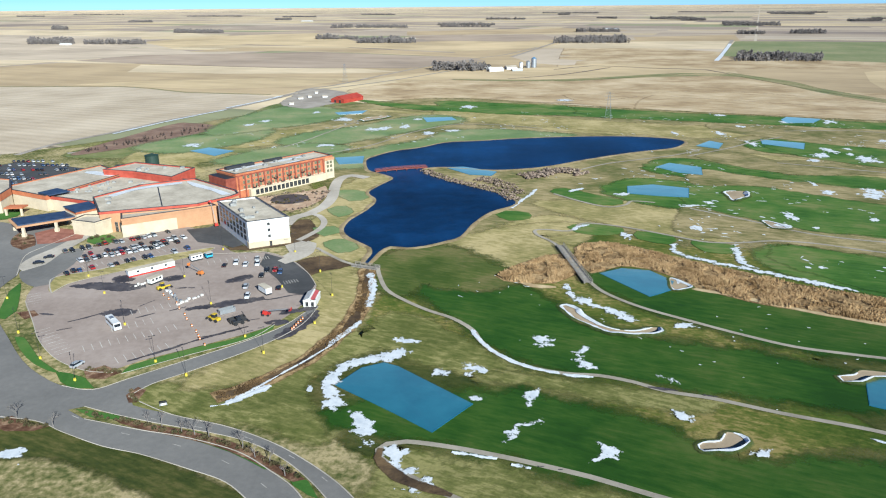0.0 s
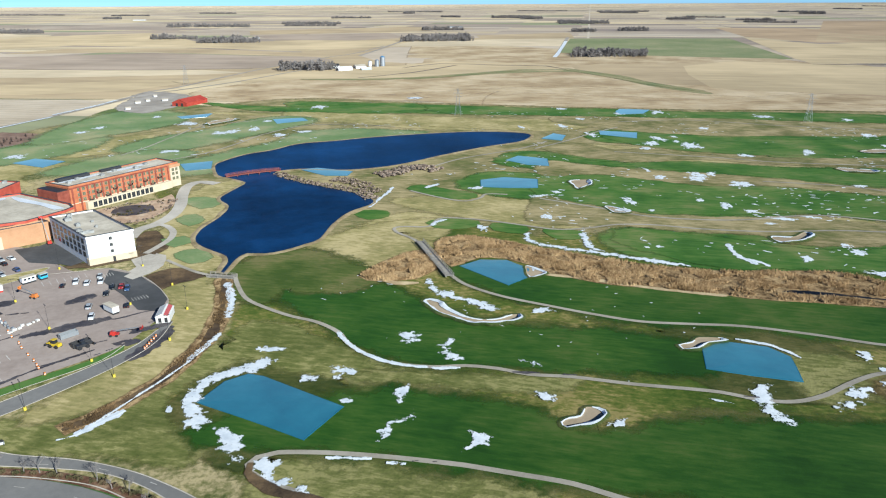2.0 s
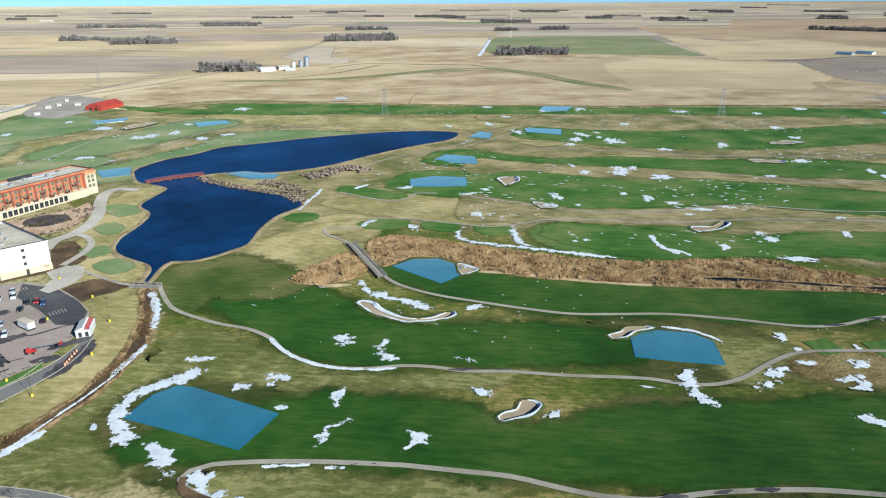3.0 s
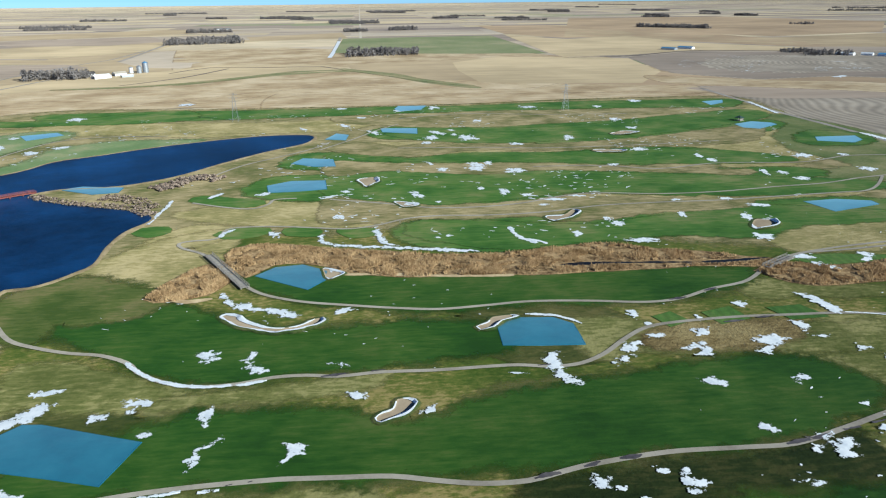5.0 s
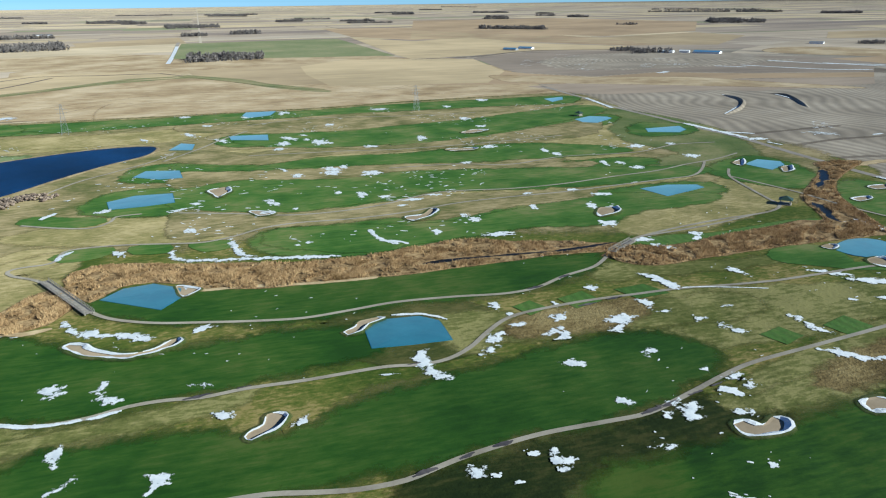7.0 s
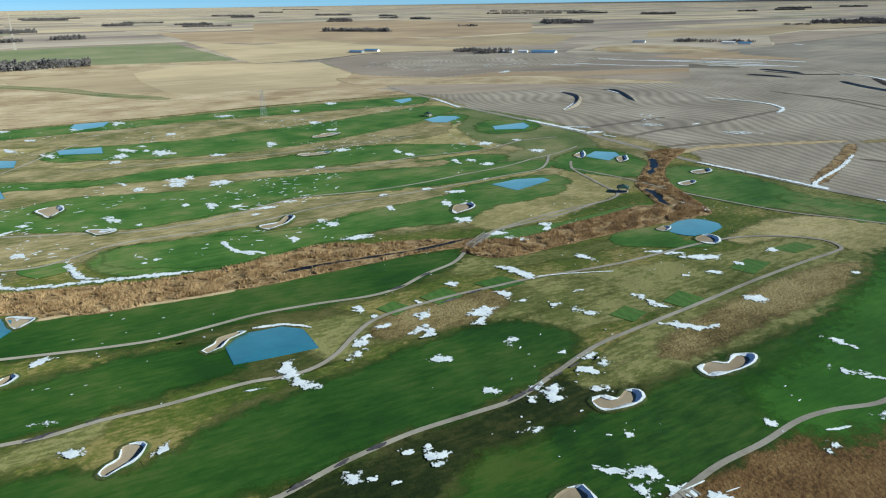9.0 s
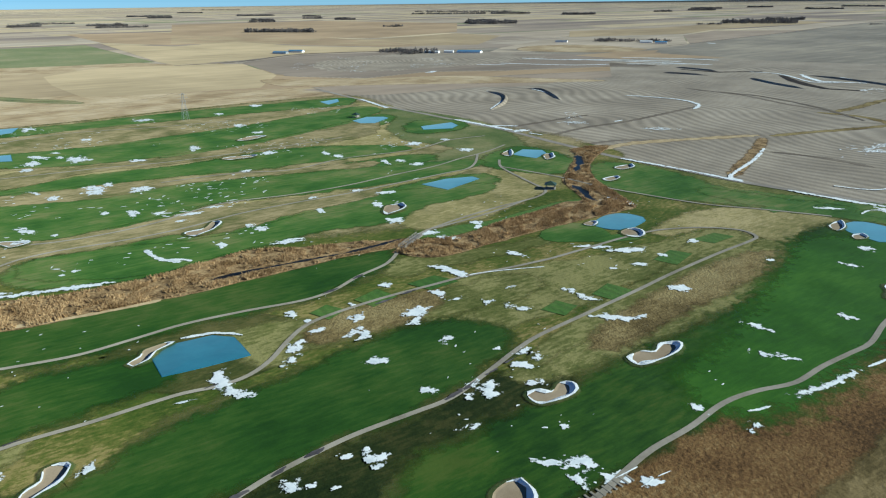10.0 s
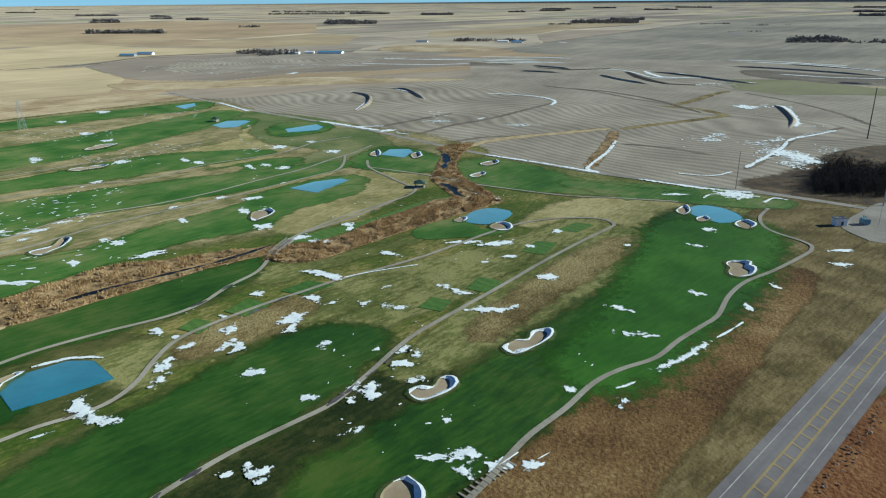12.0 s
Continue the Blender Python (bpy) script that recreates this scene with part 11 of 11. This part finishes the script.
# ---- pylons and poles ----
def make_pylon(x, y, h, turn):
    thing = new("transmission_tower")
    verts, faces = [], []
    w0, w1 = h * 0.11, h * 0.025
    at = lambda sx, sy, t: Vector((sx * (w0 + (w1 - w0) * t), sy * (w0 + (w1 - w0) * t), h * t))
    corners = ((-1, -1), (1, -1), (1, 1), (-1, 1))
    for sx, sy in corners:
        v, f = [], []
        limb(v, f, at(sx, sy, 0), at(sx, sy, 1), 0.1, 0.06)
        mesh_object("leg", v, f, M_STEEL, thing)
    steps = [0, 0.16, 0.31, 0.45, 0.57, 0.68, 0.78, 0.87, 0.94, 1.0]
    for a, b in zip(steps, steps[1:]):
        for i in range(4):
            c, d = corners[i], corners[(i + 1) % 4]
            limb(verts, faces, at(*c, a), at(*d, b), 0.04, 0.04, 3)
            limb(verts, faces, at(*d, a), at(*c, b), 0.04, 0.04, 3)
            limb(verts, faces, at(*c, b), at(*d, b), 0.035, 0.035, 3)
    mesh_object("bracing", verts, faces, M_STEEL, thing)
    for z, reach in ((0.7, 0.16), (0.82, 0.2), (0.94, 0.15)):
        v, f = [], []
        for s in (-1, 1):
            limb(v, f, Vector((0, 0, h * z)), Vector((s * h * reach, 0, h * z + 0.3)), 0.08, 0.05)
            limb(v, f, Vector((0, 0, h * (z + 0.045))), Vector((s * h * reach, 0, h * z + 0.3)), 0.08, 0.06)
        mesh_object("cross_arm", v, f, M_STEEL, thing)
    thing.matrix_basis = pose(x, y, 0.1, 0, 0, turn)
    tagged(thing, "grey lattice steel transmission tower", "pylon", "pylons across the course")


for x, y in ((160, 710), (474, 590)):
    make_pylon(x, y, 27, -20)
make_pylon(-155, 828 + 260, 27, -20)


def make_pole(x, y, h, r, material, label, arms=1):
    thing = new("utility_pole")
    v, f = [], []
    limb(v, f, Vector((0, 0, 0)), Vector((0, 0, h)), r, r * 0.6, 8)
    mesh_object("shaft", v, f, material, thing)
    for k in range(arms):
        part("cross_arm", boxes((-1.5, -0.08, h - 0.8 - 1.6 * k, 1.5, 0.08, h - 0.62 - 1.6 * k)), material, thing)
        for s in (-1.35, 0, 1.35):
            part("insulator", boxes((s - 0.06, -0.06, h - 0.62 - 1.6 * k, s + 0.06, 0.06, h - 0.36 - 1.6 * k)), M_STEEL, thing)
    thing.location = (x, y, 0.1)
    tagged(thing, label, "pole", "utility poles")


make_pole(658.1, -125.0, 40.9, 0.5, M_DARK, "tall dark steel line pole in the field", 2)
make_pole(452.1, -21.2, 23.1, 0.22, M_BARK, "slim brown timber utility pole by the ditch", 1)
make_pole(438.3, -97.2, 20.4, 0.4, M_CONC, "pale concrete line pole beside the substation", 2)


# ---- pavilion, substation, near woodland ----
def make_pavilion(x, y, turn):
    thing = new("course_pavilion")
    for sx in (-1, 1):
        for sy in (-1, 1):
            part("post", boxes((sx * 2.6 - 0.12, sy * 2.6 - 0.12, 0.4, sx * 2.6 + 0.12, sy * 2.6 + 0.12, 3.0)), M_WOOD, thing)
    bm = bmesh.new()
    r = [bm.verts.new(p) for p in ((-3.6, -3.6, 2.9), (3.6, -3.6, 2.9), (3.6, 3.6, 2.9), (-3.6, 3.6, 2.9))]
    t = bm.verts.new((0, 0, 5.0))
    for i in range(4):
        bm.faces.new((r[i], r[(i + 1) % 4], t))
    bm.faces.new(r[::-1])
    part("roof", bm, M_TANK, thing, "dark green hipped roof")
    part("floor", boxes((-3.2, -3.2, 0.3, 3.2, 3.2, 0.45)), M_CONC, thing)
    part("wall", boxes((-2.4, -2.4, 0.45, 2.4, -2.2, 2.6)), M_WOOD, thing)
    thing.matrix_basis = pose(x, y, 0.1, 0, 0, turn)
    tagged(thing, "small open pavilion with a dark hipped roof", "pavilion")


make_pavilion(395, 163, 20)
make_pavilion(568, 448, 5)


def make_substation():
    x, y = 391, -69
    shed = new("control_building")
    wing(shed, [(-2, -3), (2, -3), (2, 3), (-2, 3)], 3.6, M_WALLW, M_WALLW, cap=0.35)
    part("door", boxes((-2.06, -1, 0.3, -1.96, 0.2, 2.4)), M_DARK, shed)
    shed.matrix_basis = pose(x, y, 0.2, 0, 0, 24)
    tagged(shed, "white flat-roofed control building of the substation", "building")
    box_ = new("transformer")
    part("tank", boxes((-2, -1.4, 0.3, 2, 1.4, 3.2)), M_BLUEGREY, box_)
    for k in range(8):
        part("fin", boxes((-1.9 + k * 0.5, -2.1, 0.6, -1.7 + k * 0.5, -1.4, 2.8)), M_BLUEGREY, box_)
    for k in range(3):
        part("bushing", boxes((-1.2 + k * 1.2 - 0.12, -0.12, 3.2, -1.2 + k * 1.2 + 0.12, 0.12, 4.6)), M_STEEL, box_)
    box_.matrix_basis = pose(396, -81, 0.3, 0, 0, 24)
    tagged(box_, "blue-grey substation transformer with cooling fins", "transformer")
    for px_, py in ((398, -88), (410, -96), (405, -110), (418, -106)):
        make_pole(px_, py, 11, 0.14, M_STEEL, "slim grey substation mast on gravel", 0)


M_BLUEGREY = plain_paint("blue_grey_paint", (0.12, 0.22, 0.28), 0.5)
make_substation()
rnd_ = random.Random(12)
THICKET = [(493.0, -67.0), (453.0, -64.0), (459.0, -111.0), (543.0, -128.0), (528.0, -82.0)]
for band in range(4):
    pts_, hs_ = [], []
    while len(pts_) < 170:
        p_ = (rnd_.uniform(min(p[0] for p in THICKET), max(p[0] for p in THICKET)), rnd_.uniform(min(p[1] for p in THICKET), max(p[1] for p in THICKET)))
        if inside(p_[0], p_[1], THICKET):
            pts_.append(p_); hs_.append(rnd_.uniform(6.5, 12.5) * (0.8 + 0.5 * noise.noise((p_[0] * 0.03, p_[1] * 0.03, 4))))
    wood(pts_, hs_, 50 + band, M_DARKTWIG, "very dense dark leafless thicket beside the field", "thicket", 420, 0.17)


def make_bush(x, y, s, k):
    """A low dormant shrub: a tuft of twigs."""
    ob = new("shrub", SHRUBS[k % 3])
    ob.matrix_basis = pose(x, y, 0.45, 0, 0, 40 * k) @ Matrix.Scale(s, 4)
    tagged(ob, "low dormant shrub in a planting bed", "shrub", "shrubs of the beds")


def shrub_mesh(seed):
    rnd, verts, faces = random.Random(seed), [], []
    for _ in range(130):
        a, u = rnd.uniform(0, 6.28), rnd.random()
        d = Vector((math.cos(a) * math.sqrt(1 - u * u), math.sin(a) * math.sqrt(1 - u * u), 0.15 + u)) * rnd.uniform(0.5, 1)
        e = Vector((rnd.gauss(0, 1), rnd.gauss(0, 1), rnd.gauss(0, 1))) * 0.14
        i = len(verts)
        verts += [tuple(d * 0.55), tuple(d + e), tuple(d - e)]
        faces.append((i, i + 1, i + 2))
    me = bpy.data.meshes.new("shrub"); me.from_pydata(verts, [], faces); me.materials.append(M_SHRUB)
    return me


SHRUBS = [shrub_mesh(s) for s in range(3)]
small_tree(-84.1, 169.2, 0.80, 0)
small_tree(-79.6, 167.7, 0.87, 1)
small_tree(-69.1, 163.6, 0.94, 2)
small_tree(-64.9, 162.5, 1.01, 3)
small_tree(-50.1, 153.4, 0.80, 4)
small_tree(-45.7, 151.0, 0.87, 5)
small_tree(-122.7, 172.3, 0.94, 6)
small_tree(-109.9, 167.9, 1.01, 7)
small_tree(-40.7, 145.8, 0.80, 8)
small_tree(-73.1, 164.7, 0.87, 9)
small_tree(-54.3, 157.1, 0.94, 10)
for k, (x, y, s) in enumerate(((-103.9, 174.6, 0.6), (-101.0, 173.6, 1.0), (-99.8, 172.2, 0.9), (-98.6, 172.2, 0.7), (-96.3, 171.5, 0.6), (-93.8, 170.8, 0.6), (-92.2, 171.1, 0.9), (-91.7, 170.6, 1.0), (-89.9, 170.0, 1.0), (-87.3, 169.2, 1.0), (-86.5, 168.5, 0.8), (-83.9, 167.9, 0.9), (-83.2, 168.2, 0.7), (-81.2, 166.4, 0.9), (-78.9, 165.5, 0.9), (-78.3, 165.6, 0.9), (-74.9, 164.3, 1.0), (-73.5, 165.0, 0.6), (-73.1, 164.2, 0.6), (-70.7, 163.8, 0.8), (-70.1, 163.4, 0.5), (-67.8, 161.5, 0.6), (-66.2, 161.7, 1.0), (-65.6, 161.8, 1.0), (-63.8, 160.9, 1.0), (-61.5, 160.0, 0.8), (-59.8, 159.6, 0.9), (-58.6, 158.8, 1.0))):
    make_bush(x, y, s, k)
for k, (x, y, s) in enumerate(((-56.0, 158.4, 0.5), (-55.4, 157.1, 0.8), (-54.1, 157.3, 0.7), (-52.7, 156.1, 1.1), (-51.5, 155.6, 0.9), (-49.3, 154.2, 0.8), (-48.0, 152.6, 0.5), (-46.8, 151.5, 1.0), (-45.5, 151.4, 0.5), (-44.9, 150.4, 1.0), (-43.9, 150.3, 0.7), (-41.1, 147.6, 0.6), (-39.9, 147.2, 1.0), (-39.5, 147.3, 0.7), (-37.7, 145.6, 0.8), (-37.3, 145.3, 0.8), (-116.0, 199.4, 0.7), (-115.7, 200.7, 0.8), (-114.2, 200.1, 0.6), (-112.1, 199.3, 0.6), (-111.9, 199.1, 0.8), (-110.8, 199.9, 1.1), (-108.9, 198.3, 1.1), (-107.8, 197.6, 0.8), (-106.7, 198.8, 1.1), (-104.9, 198.2, 0.8), (-96.3, 186.5, 0.6), (-96.1, 186.6, 0.8))):
    make_bush(x, y, s, k)
for k, (x, y, s) in enumerate(((-94.8, 183.9, 0.9), (-94.4, 182.8, 0.6), (-93.0, 181.9, 0.8), (-92.3, 180.6, 0.9), (-125.1, 170.5, 0.7), (-124.8, 171.3, 0.8), (-122.8, 169.7, 0.8), (-120.8, 170.1, 0.8), (-119.0, 169.9, 1.1), (-117.7, 168.5, 1.0), (-116.0, 167.9, 0.9), (-114.5, 168.2, 0.7), (-112.1, 167.8, 0.9), (-109.4, 389.5, 0.6), (-110.0, 396.0, 1.0), (-106.3, 391.2, 0.5), (-103.9, 397.0, 0.5), (-103.4, 400.0, 0.9), (-100.4, 401.3, 0.7), (-98.5, 400.4, 0.8), (-96.8, 400.4, 0.9), (-94.4, 402.4, 0.9), (-90.8, 400.8, 0.6), (-89.9, 404.3, 0.8), (-88.9, 409.1, 0.7), (-85.4, 405.8, 0.9), (-85.0, 404.3, 0.8), (-82.7, 405.4, 0.9))):
    make_bush(x, y, s, k)
for k, (x, y, s) in enumerate(((-80.7, 412.2, 0.6), (-112.1, 387.0, 0.6), (-111.1, 389.9, 0.7), (-110.4, 396.3, 0.6), (-105.8, 395.6, 0.8), (-101.4, 401.5, 1.0), (-100.9, 398.0, 0.6), (-97.4, 405.8, 1.0), (-96.0, 407.4, 0.9), (-92.7, 414.8, 0.9), (-88.5, 416.1, 0.6), (-87.7, 418.6, 0.7), (-84.0, 423.7, 1.0), (-81.8, 426.0, 0.8), (-78.0, 425.1, 0.9), (-172.6, 318.8, 0.6), (-171.8, 322.8, 0.9), (-170.4, 323.0, 1.0), (-168.5, 325.3, 0.7), (-168.2, 324.2, 0.6), (-166.7, 324.7, 0.8), (-166.8, 326.7, 0.7), (-165.3, 328.9, 1.0), (-164.9, 330.4, 1.1), (-163.3, 331.8, 0.6))):
    make_bush(x, y, s, k)
wood([(-253, 643), (-272, 586), (-266, 595), (-251, 639), (-269, 619), (-243, 664), (-268, 621), (-264, 603), (-268, 606), (-292, 567), (-241, 656), (-273, 599), (-228, 661), (-279, 588), (-239, 654), (-287, 583), (-258, 622), (-258, 637), (-257, 626), (-280, 572), (-271, 605), (-289, 560), (-283, 592), (-260, 603), (-240, 667), (-273, 606), (-277, 601), (-234, 660), (-245, 655), (-226, 658), (-240, 634), (-264, 609), (-292, 565), (-231, 680), (-290, 566)], [2.6] * 35, 80, M_DARKTWIG, "rows of young leafless trees in the nursery plot", "nursery_trees")
wood([(-287, 567), (-285, 567), (-291, 561), (-267, 617), (-264, 617), (-234, 653), (-273, 595), (-271, 593), (-269, 594), (-256, 630), (-236, 678), (-269, 602), (-260, 617), (-246, 648), (-237, 643), (-267, 591), (-275, 603), (-244, 650), (-265, 602), (-270, 589), (-261, 607), (-233, 657), (-238, 683), (-281, 573), (-246, 663), (-249, 631), (-274, 590), (-248, 661), (-260, 636), (-262, 601), (-249, 617), (-294, 564), (-240, 635), (-275, 598), (-264, 600)], [2.6] * 35, 115, M_DARKTWIG, "rows of young leafless trees in the nursery plot", "nursery_trees")


for k, (x, y, s) in enumerate([(-217.0, 334.0, 1.2), (-217.3, 339.5, 1.4), (-211.7, 335.7, 1.1), (-208.4, 326.8, 1.0), (-179.0, 334.2, 1.3), (-177.4, 336.9, 1.5), (-172.8, 333.2, 1.2), (-171.3, 336.7, 1.3), (-167.3, 332.2, 1.0), (-253.1, 383.4, 1.3), (-251.0, 388.0, 1.5), (-245.6, 385.5, 1.1)]):
    make_bush(x, y, s, k)
# ---- a small sign beside the entrance road ----
def make_sign(x, y, turn):
    thing = new("direction_sign")
    part("post", boxes((-0.9, -0.06, 0, -0.78, 0.06, 1.9)), M_DARK, thing)
    part("post", boxes((0.78, -0.06, 0, 0.9, 0.06, 1.9)), M_DARK, thing)
    part("panel", boxes((-1.0, -0.05, 0.7, 1.0, 0.05, 1.4)), M_WALLW, thing, "white sign panel")
    part("cap", boxes((-1.0, -0.06, 1.42, 1.0, 0.06, 2.0)), M_DARK, thing, "dark sign header")
    thing.matrix_basis = pose(x, y, 0.12, 0, 0, turn)
    tagged(thing, "small white and dark direction sign beside the road", "sign")


make_sign(-83.0, 177.9, 20)
